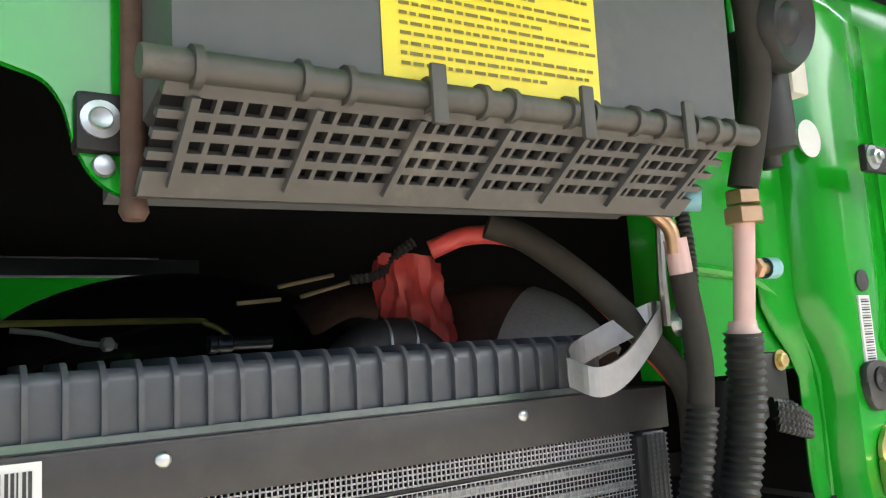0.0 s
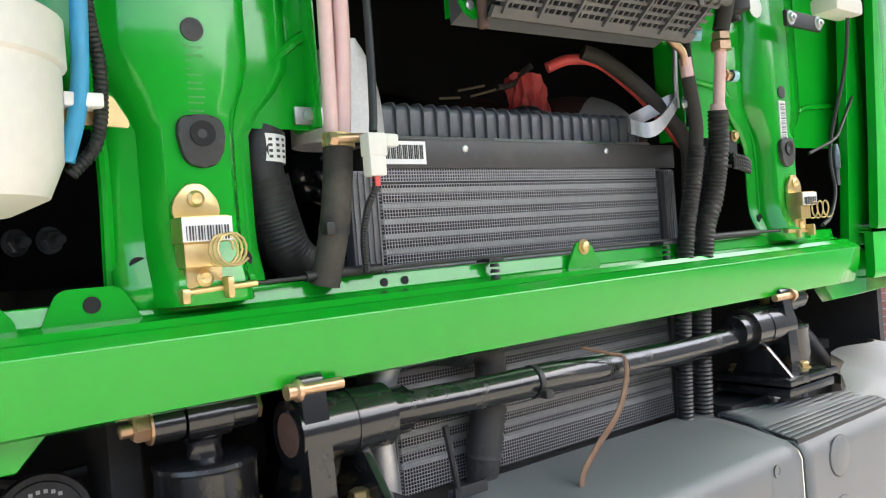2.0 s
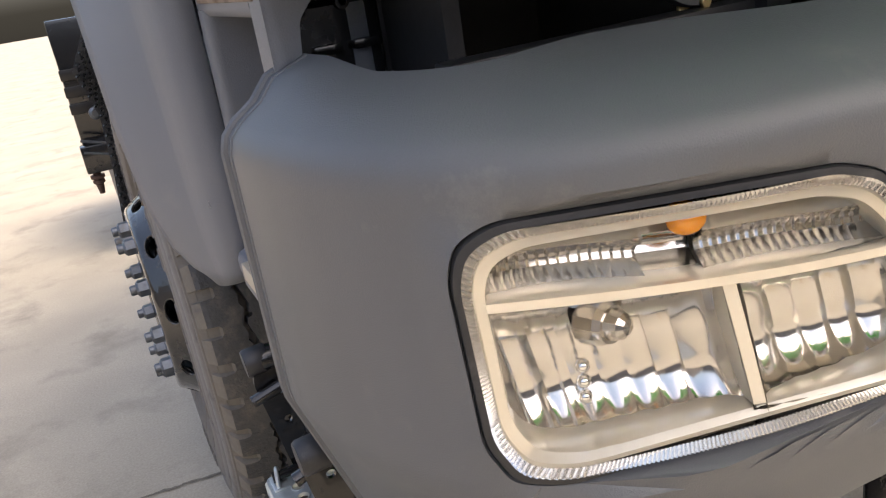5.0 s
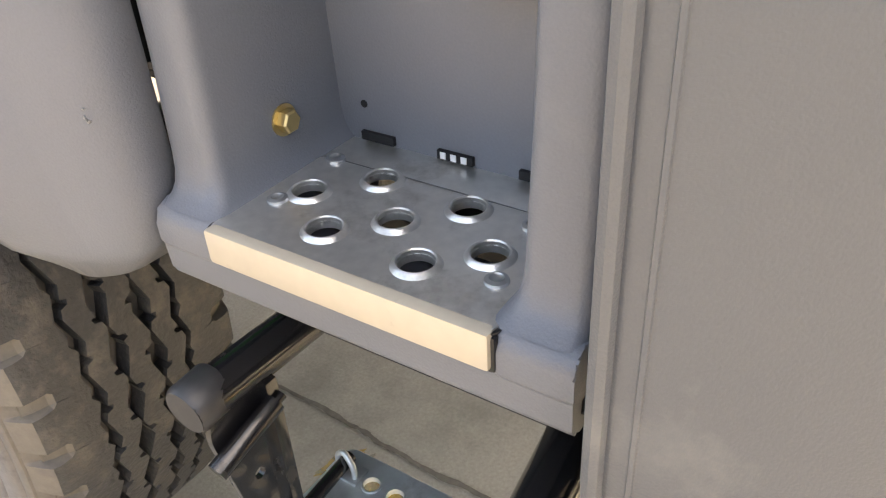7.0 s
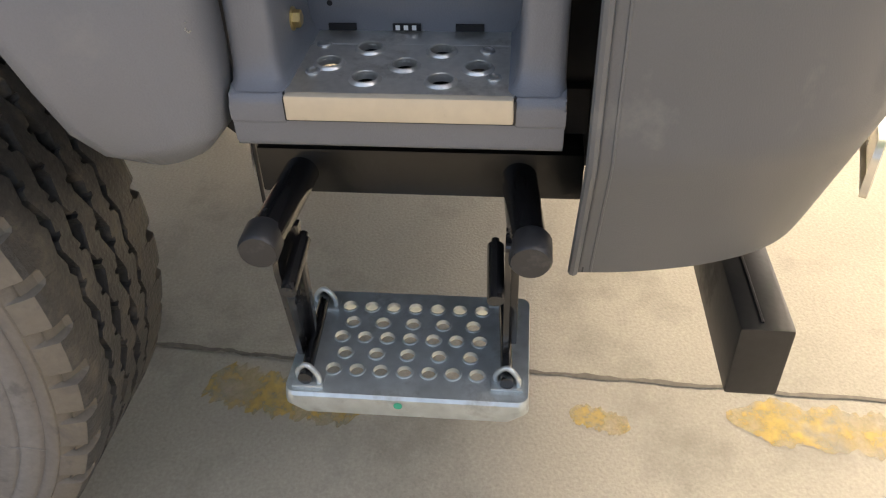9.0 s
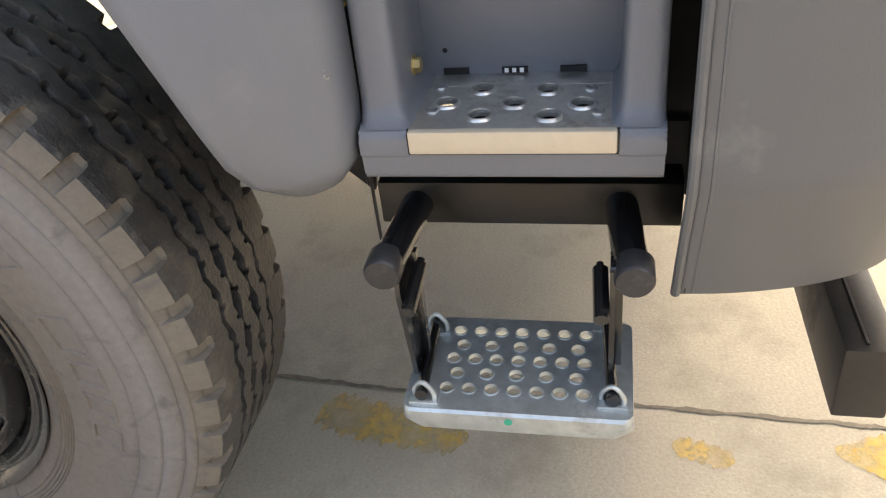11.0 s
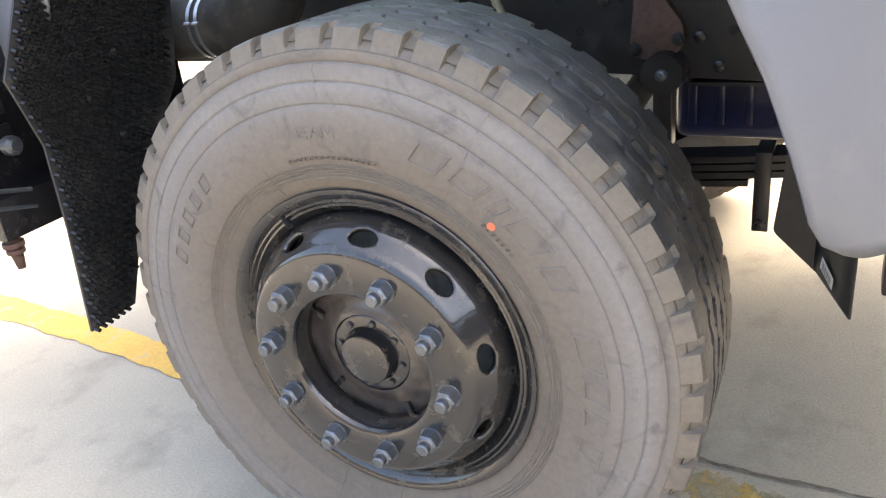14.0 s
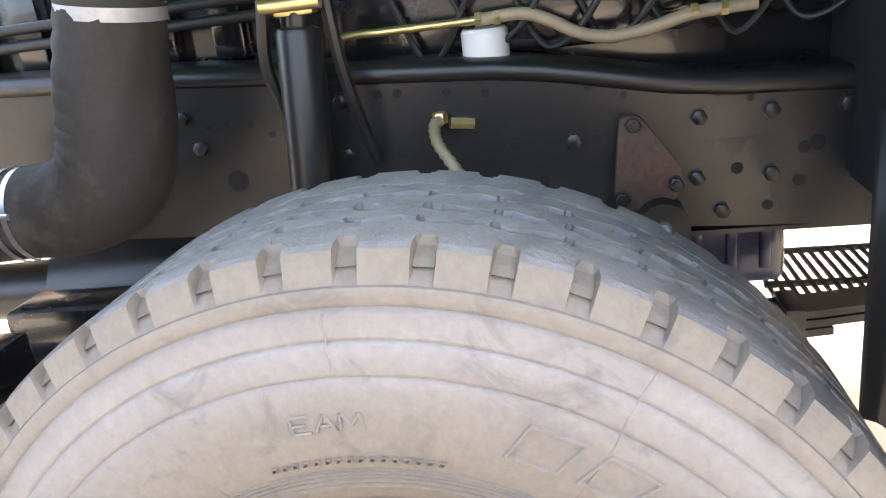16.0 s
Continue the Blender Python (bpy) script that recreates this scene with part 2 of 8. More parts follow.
# worn paint: the concrete shows through where it has rubbed off
wear_nodes, wear_links = YELLOW_PAINT.node_tree.nodes, YELLOW_PAINT.node_tree.links
wear_noise = wear_nodes.new("ShaderNodeTexNoise")
wear_noise.inputs["Scale"].default_value, wear_noise.inputs["Detail"].default_value, wear_noise.inputs["Roughness"].default_value = 14.0, 8.0, 0.72
wear_map = wear_nodes.new("ShaderNodeMapRange")
wear_map.inputs["From Min"].default_value, wear_map.inputs["From Max"].default_value = 0.30, 0.66
wear_map.inputs["To Min"].default_value, wear_map.inputs["To Max"].default_value = 0.0, 0.80
wear_links.new(wear_nodes.new("ShaderNodeTexCoord").outputs["Object"], wear_noise.inputs["Vector"])
wear_links.new(wear_noise.outputs["Fac"], wear_map.inputs["Value"])
wear_links.new(wear_map.outputs[0], wear_nodes["Principled BSDF"].inputs["Alpha"])
PINK = material("pink_hose", (0.62, 0.42, 0.40), 0.4, vary=0.08, bump=0)
MILK = material("milky_plastic", (0.74, 0.72, 0.66), 0.4, vary=0.05, bump=0, trans=0.15)
FOIL = material("insulation_foil", (0.50, 0.50, 0.50), 0.5, 0.4, vary=0.12, fine=220, bump=0.06)
CAP_GREY = material("cap_grey", (0.030, 0.030, 0.032), 0.42, vary=0.2, bump=0.01, dirt=(0.10, 0.095, 0.09), dirt_amount=0.15, dirt_scale=30)
CAP_BLUE = material("pale_blue_cap", (0.22, 0.45, 0.50), 0.4, vary=0.05, bump=0)
BLUE_PAN = material("blue_black_paint", (0.012, 0.016, 0.055), 0.3, vary=0.2, coat=0.4, bump=0.004)
AMBER = material("amber_bulb", (0.85, 0.30, 0.02), 0.15, vary=0.05, bump=0, coat=0.5)
CHROME = material("chrome_reflector", (0.85, 0.84, 0.82), 0.08, 1.0, vary=0.03, bump=0)
SATIN = material("satin_chrome", (0.82, 0.80, 0.76), 0.24, 0.95, vary=0.03, bump=0)
REFLECTOR = material("lamp_reflector", (0.62, 0.60, 0.57), 0.13, 1.0, vary=0.05, bump=0)
BAFFLE = material("lamp_gold_frame", (0.84, 0.78, 0.66), 0.24, 0.55, vary=0.04, bump=0)
RUST = material("rusty_casting", (0.085, 0.046, 0.034), 0.75, vary=0.35, bump=0.05)
CONCRETE = material("concrete", (0.37, 0.335, 0.27), 0.85, vary=0.16, scale=2.6, fine=150, bump=0.08, dirt=(0.26, 0.235, 0.19), dirt_amount=0.3, dirt_scale=3.2, grain=0.07, grain_scale=140)
YARD_WALL = material("yard_wall", (0.15, 0.142, 0.138), 0.9, vary=0.2, scale=1.5, fine=30, bump=0.03)
BRICK = material("red_brick", (0.30, 0.12, 0.09), 0.85, vary=0.2, bump=0.05, random_tone=0.15)
MORTAR = material("mortar", (0.42, 0.40, 0.37), 0.9, vary=0.1, bump=0.05)


def glass(name, color=(1, 1, 1), rough=0.0):
    m = bpy.data.materials.new(name)
    m.use_nodes = True
    b = m.node_tree.nodes["Principled BSDF"]
    b.inputs["Base Color"].default_value = (*color, 1)
    b.inputs["Transmission Weight"].default_value = 1.0
    b.inputs["Roughness"].default_value = rough
    b.inputs["IOR"].default_value = 1.25
    return m


LENS = glass("lamp_glass")


# ---- mesh helpers ----
def thing(name, at, label, category, kind="", group=""):
    ob = new(name)
    ob.location = at
    ob.empty_display_size = 0.05
    return tagged(ob, label, category, group, kind)


SHIFT = Vector((0, 0, 0))


def part(name, bm, mat, parent=None, label="", smooth=True, kind=""):
    """Links a bmesh, moved by SHIFT, as one mesh object under a thing or a part."""
    me = bpy.data.meshes.new(name)
    if SHIFT.y:
        bmesh.ops.translate(bm, vec=SHIFT, verts=bm.verts)
    bmesh.ops.recalc_face_normals(bm, faces=bm.faces)
    bm.to_mesh(me)
    bm.free()
    me.materials.append(mat)
    if smooth:
        me.shade_smooth()
        me.set_sharp_from_angle(angle=radians(38))
    ob = new(name, me)
    if parent:
        if parent.parent and parent.parent.parent:
            parent = parent.parent
        ob.parent = parent
        if parent.data is None:
            ob.matrix_parent_inverse = Matrix.Translation(-parent.location)
    return tagged(ob, label, kind=kind)


def B():
    return bmesh.new()


def box(bm, x0, x1, y0, y1, z0, z1, bevel=0.0, m=None, seg=2):
    r = bmesh.ops.create_cube(bm, size=1.0)
    vs = r["verts"]
    mat = Matrix.Translation(((x0 + x1) / 2, (y0 + y1) / 2, (z0 + z1) / 2)) @ Matrix.Diagonal((abs(x1 - x0), abs(y1 - y0), abs(z1 - z0), 1))
    bmesh.ops.transform(bm, matrix=mat, verts=vs)
    if bevel:
        es = list({e for v in vs for e in v.link_edges})
        r = bmesh.ops.bevel(bm, geom=es, offset=bevel, segments=seg, affect="EDGES", profile=0.6)
        vs = list({v for f in r["faces"] for v in f.verts} | {v for v in vs if v.is_valid})
    if m is not None:
        bmesh.ops.transform(bm, matrix=m, verts=vs)
    return bm


def frame_of(d):
    d = Vector(d).normalized()
    a = Vector((0, 0, 1)) if abs(d.z) < 0.9 else Vector((1, 0, 0))
    u = d.cross(a).normalized()
    return u, u.cross(d).normalized()


def smooth_path(points, n=6):
    """Catmull-Rom through the points."""
    p = [Vector(q) for q in points]
    if len(p) < 3:
        return p
    p = [p[0] * 2 - p[1]] + p + [p[-1] * 2 - p[-2]]
    out = []
    for i in range(1, len(p) - 2):
        a, b, c, d = p[i - 1:i + 3]
        for k in range(n):
            t = k / n
            out.append(0.5 * (2 * b + (c - a) * t + (2 * a - 5 * b + 4 * c - d) * t * t + (3 * b - a - 3 * c + d) * t ** 3))
    return out + [p[-2]]


def tube(bm, points, r, seg=12, n=6, ribs=0.0, pitch=0.01, caps=True):
    """A hose along the points; r may be a list along them; ribs: depth of rings at that pitch."""
    path = smooth_path(points, n)
    if ribs:
        fine = [path[0]]
        for a, b in zip(path, path[1:]):
            k = max(1, int((b - a).length / (pitch / 2)))
            fine += [a.lerp(b, (i + 1) / k) for i in range(k)]
        path = fine
    rings = []
    u = None
    for i, p in enumerate(path):
        d = (path[min(i + 1, len(path) - 1)] - path[max(i - 1, 0)]).normalized()
        if u is None:
            u, _ = frame_of(d)
        u = (u - d * u.dot(d)).normalized()
        v = d.cross(u)
        f = i / max(1, len(path) - 1)
        if isinstance(r, (list, tuple)):
            q = f * (len(r) - 1)
            k = min(int(q), len(r) - 2)
            rad = r[k] + (r[k + 1] - r[k]) * (q - k)
        else:
            rad = r
        if ribs and i % 2:
            rad -= ribs
        rings.append([bm.verts.new(p + rad * (math.cos(a) * u + math.sin(a) * v)) for a in (2 * math.pi * j / seg for j in range(seg))])
    for a, b in zip(rings, rings[1:]):
        for j in range(seg):
            bm.faces.new((a[j], a[(j + 1) % seg], b[(j + 1) % seg], b[j]))
    if caps:
        bm.faces.new(rings[0][::-1])
        bm.faces.new(rings[-1])
    return bm


def cyl(bm, p, q, r, seg=20, r2=None):
    return tube(bm, [p, q], [r, r if r2 is None else r2], seg)


def lathe(bm, at, axis, profile, seg=48, turn=0.0):
    """Turns (distance along the axis, radius) pairs round the axis."""
    at, d = Vector(at), Vector(axis).normalized()
    u, v = frame_of(d)
    rings = []
    for s, r in profile:
        if r < 1e-6:
            rings.append([bm.verts.new(at + d * s)])
        else:
            rings.append([bm.verts.new(at + d * s + r * (math.cos(a) * u + math.sin(a) * v)) for a in (turn + 2 * math.pi * j / seg for j in range(seg))])
    for a, b in zip(rings, rings[1:]):
        for j in range(seg):
            k = (j + 1) % seg
            if len(a) == 1 and len(b) == 1:
                continue
            if len(a) == 1:
                bm.faces.new((a[0], b[k], b[j]))
            elif len(b) == 1:
                bm.faces.new((a[j], a[k], b[0]))
            else:
                bm.faces.new((a[j], a[k], b[k], b[j]))
    return bm


def hexnut(bm, at, axis, r, h, stud=0.0, washer=0.0):
    lathe(bm, at, axis, [(0, 0), (0, r), (h * 0.85, r), (h, r * 0.82), (h, 0)], 6)
    if stud:
        lathe(bm, at, axis, [(h * 0.9, r * 0.5), (h + stud, r * 0.5), (h + stud * 1.1, r * 0.38), (h + stud * 1.1, 0)], 12)
    if washer:
        lathe(bm, at, axis, [(0, 0), (0, washer), (h * 0.15, washer), (h * 0.15, 0)], 20)
    return bm


def prism(bm, outline, axis, a, b, bevel=0.0):
    """A flat outline of (u, v) pairs, thick from a to b along the axis x, y or z."""
    def at(u, v, w):
        return {"x": (w, u, v), "y": (u, w, v), "z": (u, v, w)}[axis]
    lo = [bm.verts.new(at(u, v, a)) for u, v in outline]
    hi = [bm.verts.new(at(u, v, b)) for u, v in outline]
    n = len(outline)
    fs = [bm.faces.new(lo), bm.faces.new(hi[::-1])]
    for i in range(n):
        fs.append(bm.faces.new((lo[i], hi[i], hi[(i + 1) % n], lo[(i + 1) % n])))
    if bevel:
        es = list({e for f in fs[:2] for e in f.edges})
        bmesh.ops.bevel(bm, geom=es, offset=bevel, segments=2, affect="EDGES", profile=0.6)
    return bm


def rounded(u0, u1, v0, v1, r, n=5):
    out = []
    for cu, cv, a0 in ((u1 - r, v1 - r, 0), (u0 + r, v1 - r, 90), (u0 + r, v0 + r, 180), (u1 - r, v0 + r, 270)):
        for k in range(n + 1):
            a = radians(a0 + 90 * k / n)
            out.append((cu + r * math.cos(a), cv + r * math.sin(a)))
    return out


def soften(outline, r, n=4):
    """Rounds the corners of an outline."""
    out = []
    m = len(outline)
    for i in range(m):
        p, a, b = (Vector(outline[i]), Vector(outline[i - 1]), Vector(outline[(i + 1) % m]))
        da, db = (a - p), (b - p)
        rr = min(r, da.length * 0.45, db.length * 0.45)
        s, e = p + da.normalized() * rr, p + db.normalized() * rr
        for k in range(n + 1):
            t = k / n
            q = s * (1 - t) ** 2 + p * 2 * t * (1 - t) + e * t * t
            out.append((q.x, q.y))
    return out


def holed_plate(bm, outline, holes, axis, a, b):
    """A plate with round holes (u, v, r), thick from a to b."""
    def at(u, v, w):
        return {"x": (w, u, v), "y": (u, w, v), "z": (u, v, w)}[axis]
    loops = [list(outline)] + [[(u + r * math.cos(2 * math.pi * k / 16), v + r * math.sin(2 * math.pi * k / 16)) for k in range(16)] for u, v, r in holes]
    sides = []
    for w in (a, b):
        tmp, vs = [], []
        for lp in loops:
            ring = [bm.verts.new(at(u, v, w)) for u, v in lp]
            vs.append(ring)
            tmp += [bm.edges.new((ring[i], ring[(i + 1) % len(ring)])) for i in range(len(ring))]
        bmesh.ops.triangle_fill(bm, use_beauty=True, use_dissolve=False, edges=tmp)
        sides.append(vs)
    for la, lb in zip(*sides):
        n = len(la)
        for i in range(n):
            bm.faces.new((la[i], la[(i + 1) % n], lb[(i + 1) % n], lb[i]))
    return bm


def loft(bm, sections, closed=False):
    rows = [[bm.verts.new(p) for p in s] for s in sections]
    for a, b in zip(rows, rows[1:]):
        n = len(a)
        for j in range(n if closed else n - 1):
            bm.faces.new((a[j], a[(j + 1) % n], b[(j + 1) % n], b[j]))
    return rows


def solid(ob, thickness, offset=-1.0, bevel=0.0):
    s = ob.modifiers.new("solid", "SOLIDIFY")
    s.thickness, s.offset = thickness, 0.0
    if bevel:
        b = ob.modifiers.new("bevel", "BEVEL")
        b.width, b.segments, b.limit_method, b.angle_limit = bevel, 2, "ANGLE", radians(50)
    return ob


def both(fn):
    """Calls fn for the two sides: -1 and 1."""
    for side in (-1, 1):
        fn(side)

# ---- ground and surroundings ----
bm = B()
bmesh.ops.create_grid(bm, x_segments=40, y_segments=40, size=45)
ground = tagged(part("ground", bm, CONCRETE), "pale sandy concrete yard with stains and joints", "ground", kind="structure")


def strip(name, pts, width, z, mat, label, rough_edge=0.3, seed=3):
    """A flat ragged strip along a line on the ground."""
    rnd = random.Random(seed)
    bm = B()
    path = smooth_path([(x, y, z) for x, y in pts], 40)
    lo, hi = [], []
    for i, p in enumerate(path):
        d = path[min(i + 1, len(path) - 1)] - path[max(i - 1, 0)]
        nrm = Vector((-d.y, d.x, 0)).normalized()
        taper = min(1.0, 0.15 + min(i, len(path) - 1 - i) / 12)
        wob = [math.sin(i * 0.43 + seed) * 0.6 + math.sin(i * 1.13 + seed * 2.7) * 0.3 + rnd.uniform(-0.3, 0.3), math.sin(i * 0.37 + seed * 1.9) * 0.6 + math.sin(i * 0.97) * 0.3 + rnd.uniform(-0.3, 0.3)]
        lo.append(p + nrm * width * (0.5 + rough_edge * wob[0]) * taper)
        hi.append(p - nrm * width * (0.5 + rough_edge * wob[1]) * taper)
    loft(bm, [lo, hi])
    return tagged(part(name, bm, mat, smooth=False), label, "ground marking", kind="structure")


JOINT = material("joint_dirt", (0.16, 0.14, 0.11), 0.9, vary=0.3, bump=0.05)
strip("ground_joint", [(-0.54, 2.050), (-0.553, 1.131), (-0.573, 0.835), (-0.579, 0.348), (-0.595, -0.032), (-0.61, -0.450), (-0.65, -2.650)], 0.010, 0.003, JOINT, "dark narrow joint in the concrete yard", 0.35, 1)
strip("ground_joint", [(-3.5, 1.750), (-1.545, 1.532), (-1.134, 1.487), (-0.55, 1.430)], 0.010, 0.003, JOINT, "dark narrow joint across the concrete yard", 0.35, 2)
strip("yellow_line", [(-0.655, 2.300), (-0.60, 2.640), (-0.53, 3.350), (-0.45, 4.450), (-0.3, 6.350)], 0.12, 0.003, YELLOW_LINE, "worn yellow painted line on the concrete", 0.06, 4)
strip("yellow_line", [(-0.70, 0.650), (-0.68, 0.780), (-0.66, 0.900), (-0.63, 0.970)], 0.10, 0.003, YELLOW_PAINT, "worn patch of a yellow painted line on the concrete", 0.12, 5)
strip("yellow_line", [(-0.71, 0.150), (-0.69, 0.210), (-0.675, 0.260)], 0.05, 0.003, YELLOW_PAINT, "worn patch of a yellow painted line on the concrete", 0.12, 6)
strip("yellow_line", [(-0.73, -1.050), (-0.70, -0.450), (-0.69, -0.260), (-0.665, -0.030)], 0.10, 0.003, YELLOW_PAINT, "worn patch of a yellow painted line on the concrete", 0.12, 7)

# far brick wall beyond the yard
bm = B()
box(bm, 7.0, 7.3, -6, 9, 0, 4.2)
wall = tagged(part("wall_east", bm, MORTAR, smooth=False), "red brick wall across the yard", "wall", kind="structure")
bm = B()
bl, bh = 0.235, 0.062
for row in range(16):
    for k in range(44):
        y0 = -1.0 + k * (bl + 0.012) + (0.12 if row % 2 else 0)
        if y0 + bl < 9:
            box(bm, 6.985, 7.05, y0, y0 + bl, 0.02 + row * (bh + 0.012), 0.02 + row * (bh + 0.012) + bh)
part("brick", bm, BRICK, wall, smooth=False, kind="stuff")

# unseen plain walls added in front and beside, to cut low sky from reflections
for name, q in (("unseen_wall_south", (-14, 12, -11.3, -11.0, 0, 4.5)), ("unseen_wall_west", (-11.3, -11.0, -11, 16, 0, 3.0))):
    bm = B()
    box(bm, *q)
    tagged(part(name, bm, YARD_WALL, smooth=False), "unseen dull grey plastered wall added beside the yard", "wall", kind="structure")

# ---- truck ----
truck = thing("truck", (0, 1.56, 0), "green truck with an opened front panel and grey plastic bumper", "truck")

# ---- bumper ----
PLAN = [(0, -0.078), (0.30, -0.078), (0.45, -0.078), (0.62, -0.072), (0.79, -0.046), (0.90, -0.015), (0.978, 0.03), (1.025, 0.085), (1.055, 0.15), (1.071, 0.21), (1.079, 0.26), (1.082, 0.305)]
PLAN_S = smooth_path([(x, y, 0) for x, y in PLAN], 10)


def plan_at(f):
    """Point and inward normal of the bumper's outline, by a share of its way from the middle to the lip."""
    q = f * (len(PLAN_S) - 1)
    k = min(int(q), len(PLAN_S) - 2)
    p = PLAN_S[k].lerp(PLAN_S[k + 1], q - k)
    d = (PLAN_S[min(k + 2, len(PLAN_S) - 1)] - PLAN_S[max(k - 1, 0)]).normalized()
    return p, Vector((-d.y, d.x, 0))


def share_of_x(x):
    lo, hi = 0.0, 1.0
    for _ in range(30):
        m = (lo + hi) / 2
        if plan_at(m)[0].x < x:
            lo = m
        else:
            hi = m
    return lo


def step01(a, b, x):
    t = max(0.0, min(1.0, (x - a) / (b - a)))
    return t * t * (3 - 2 * t)


def bumper_point(f, z, side, inset=0.0, crease=True):
    p, nrm = plan_at(f)
    ax = p.x
    y = p.y
    if crease and 0.40 < ax < 0.66:
        xc = 0.625 - (1.06 - z) * 0.327
        if ax > xc:
            w = step01(0.60, 0.66, ax)
            y = (-0.078 + (ax - xc) * 0.12) * (1 - w) + p.y * w
        else:
            y = -0.078
    q = Vector((p.x, y, z)) + nrm * inset
    return Vector((side * q.x, q.y, q.z))


def bottom_z(ax):
    if ax < 0.53:
        return 0.745
    if ax < 0.68:
        return 0.745 - 0.025 * (ax - 0.53) / 0.15
    z = 0.72 - 0.072 * step01(0.68, 0.85, ax)
    return z


LAMP = [(1.001, 0.978), (0.994, 1.002), (0.970, 1.015), (0.75, 1.013), (0.715, 1.001), (0.690, 0.974), (0.636, 0.862), (0.640, 0.836), (0.666, 0.822), (0.948, 0.806), (0.978, 0.814), (0.994, 0.848)]


def inside(x, z, poly):
    c = False
    for i in range(len(poly)):
        (x0, z0), (x1, z1) = poly[i - 1], poly[i]
        if (z0 > z) != (z1 > z) and x < (x1 - x0) * (z - z0) / (z1 - z0) + x0:
            c = not c
    return c


def shrink(poly, k):
    cx, cz = sum(p[0] for p in poly) / len(poly), sum(p[1] for p in poly) / len(poly)
    w, h = max(p[0] for p in poly) - min(p[0] for p in poly), max(p[1] for p in poly) - min(p[1] for p in poly)
    return [(cx + (x - cx) * (1 - 2 * k / w), cz + (z - cz) * (1 - 2 * k / h)) for x, z in poly]


LAMP_HOLE = shrink(LAMP, -0.016)


def lamp_point(x, z, side, inset=0.0):
    """A point of the headlight's own gently bowed face."""
    t = (x - 0.642) / 0.355
    y = -0.0655 + 0.108 * t - 0.018 * math.sin(math.pi * max(0.0, min(1.0, t)))
    slope = 0.108 / 0.355
    n = math.hypot(1, slope)
    return Vector((side * (x - inset * slope / n), y + inset / n, z))


SEAM, MOUTH = 0.252, 0.385


def bumper_side(side):
    bm = B()
    cols = []
    f0, f1 = share_of_x(SEAM), 1.0
    n = 100
    for i in range(n + 1):
        f = f0 + (f1 - f0) * i / n
        ax = plan_at(f)[0].x
        e = step01(0.53, 0.63, ax)
        depth = (0.072 + 0.19 * max(0.0, 0.56 - ax)) * (1 - e) + e * (0.115 + 0.06 * step01(0.65, 0.80, ax) - 0.09 * step01(0.85, 1.05, ax))
        py = plan_at(f)[0].y
        corner = step01(0.94, 1.02, ax)
        side_on = step01(0.15, 0.25, py)
        zt, zf = 1.076 + 0.05 * max(0.0, 0.52 - ax) + 0.028 * e + 0.012 * side_on, 1.062 + 0.004 * e + 0.004 * corner
        zb = bottom_z(ax) - 0.012 * corner
        col = [bumper_point(f, zt - 0.03, side, depth), bumper_point(f, zt, side, depth), bumper_point(f, zf + (zt - zf) * 0.70, side, depth * 0.6),
               bumper_point(f, zf + 0.014 * e, side, 0.035), bumper_point(f, zf, side, 0.014), bumper_point(f, zf - 0.010, side, 0.004)]
        for k in range(1, 33):
            z = zf - 0.010 - (zf - 0.010 - zb) * k / 32
            low = max(0.0, 0.80 - z)
            col.append(bumper_point(f, z, side, 0.25 * low * (0.3 + e)))
        col.append(bumper_point(f, zb - 0.004, side, 0.10))
        cols.append((f, col))
    rows = loft(bm, [c for _, c in cols])
    kill = []
    for fc in bm.faces:
        c = fc.calc_center_median()
        on_front = c.y < bumper_point(share_of_x(abs(c.x)), c.z, 1).y + 0.02
        if on_front and inside(abs(c.x), c.z, LAMP_HOLE):
            kill.append(fc)
        elif abs(c.x) < MOUTH and c.z < 0.893 and c.y < 0.15:
            kill.append(fc)
    bmesh.ops.delete(bm, geom=kill, context="FACES")
    # clean opening for the headlight
    edge_of = bumper_point(share_of_x(0.85), 1.028, side)
    todo = [min((e for e in bm.edges if len(e.link_faces) == 1), key=lambda e: (e.verts[0].co - edge_of).length)]
    rim = []
    while todo:
        e = todo.pop()
        if e not in rim:
            rim.append(e)
            todo += [o for v in e.verts for o in v.link_edges if len(o.link_faces) == 1]
    loops = []
    for k, ins in ((-0.0045, -0.002), (-0.0028, 0.004), (-0.002, 0.030)):
        vs = [bm.verts.new(lamp_point(x, z, side, ins)) for x, z in soften(shrink(LAMP, k), 0.012, 4)]
        loops.append(vs)
    m = len(loops[0])
    for a, b in zip(loops, loops[1:]):
        for i in range(m):
            bm.faces.new((a[i], a[(i + 1) % m], b[(i + 1) % m], b[i]))
    outer = [bm.edges.get((loops[0][i], loops[0][(i + 1) % m])) for i in range(m)]
    bmesh.ops.bridge_loops(bm, edges=rim + outer)
    bmesh.ops.recalc_face_normals(bm, faces=bm.faces)
    ob = part("bumper_end", bm, GREY, truck, "matt grey moulded plastic bumper end")
    solid(ob, 0.004, 1.0 if side < 0 else 1.0)
    # fog lamp low in the corner
    fog = rounded(0.785, 0.935, 0.668, 0.738, 0.018)
    bm = B()
    rows = [[bumper_point(share_of_x(x), z, side, ins) for x, z in o] for o, ins in ((fog, 0.004), (fog, -0.004), (shrink(fog, 0.008), -0.005), (shrink(fog, 0.010), 0.0))]
    loft(bm, rows, closed=True)
    bm.faces.new(list(bm.verts)[-len(fog):])
    part("fog_lamp", bm, BAFFLE, ob, "clear fog lamp in the bumper")
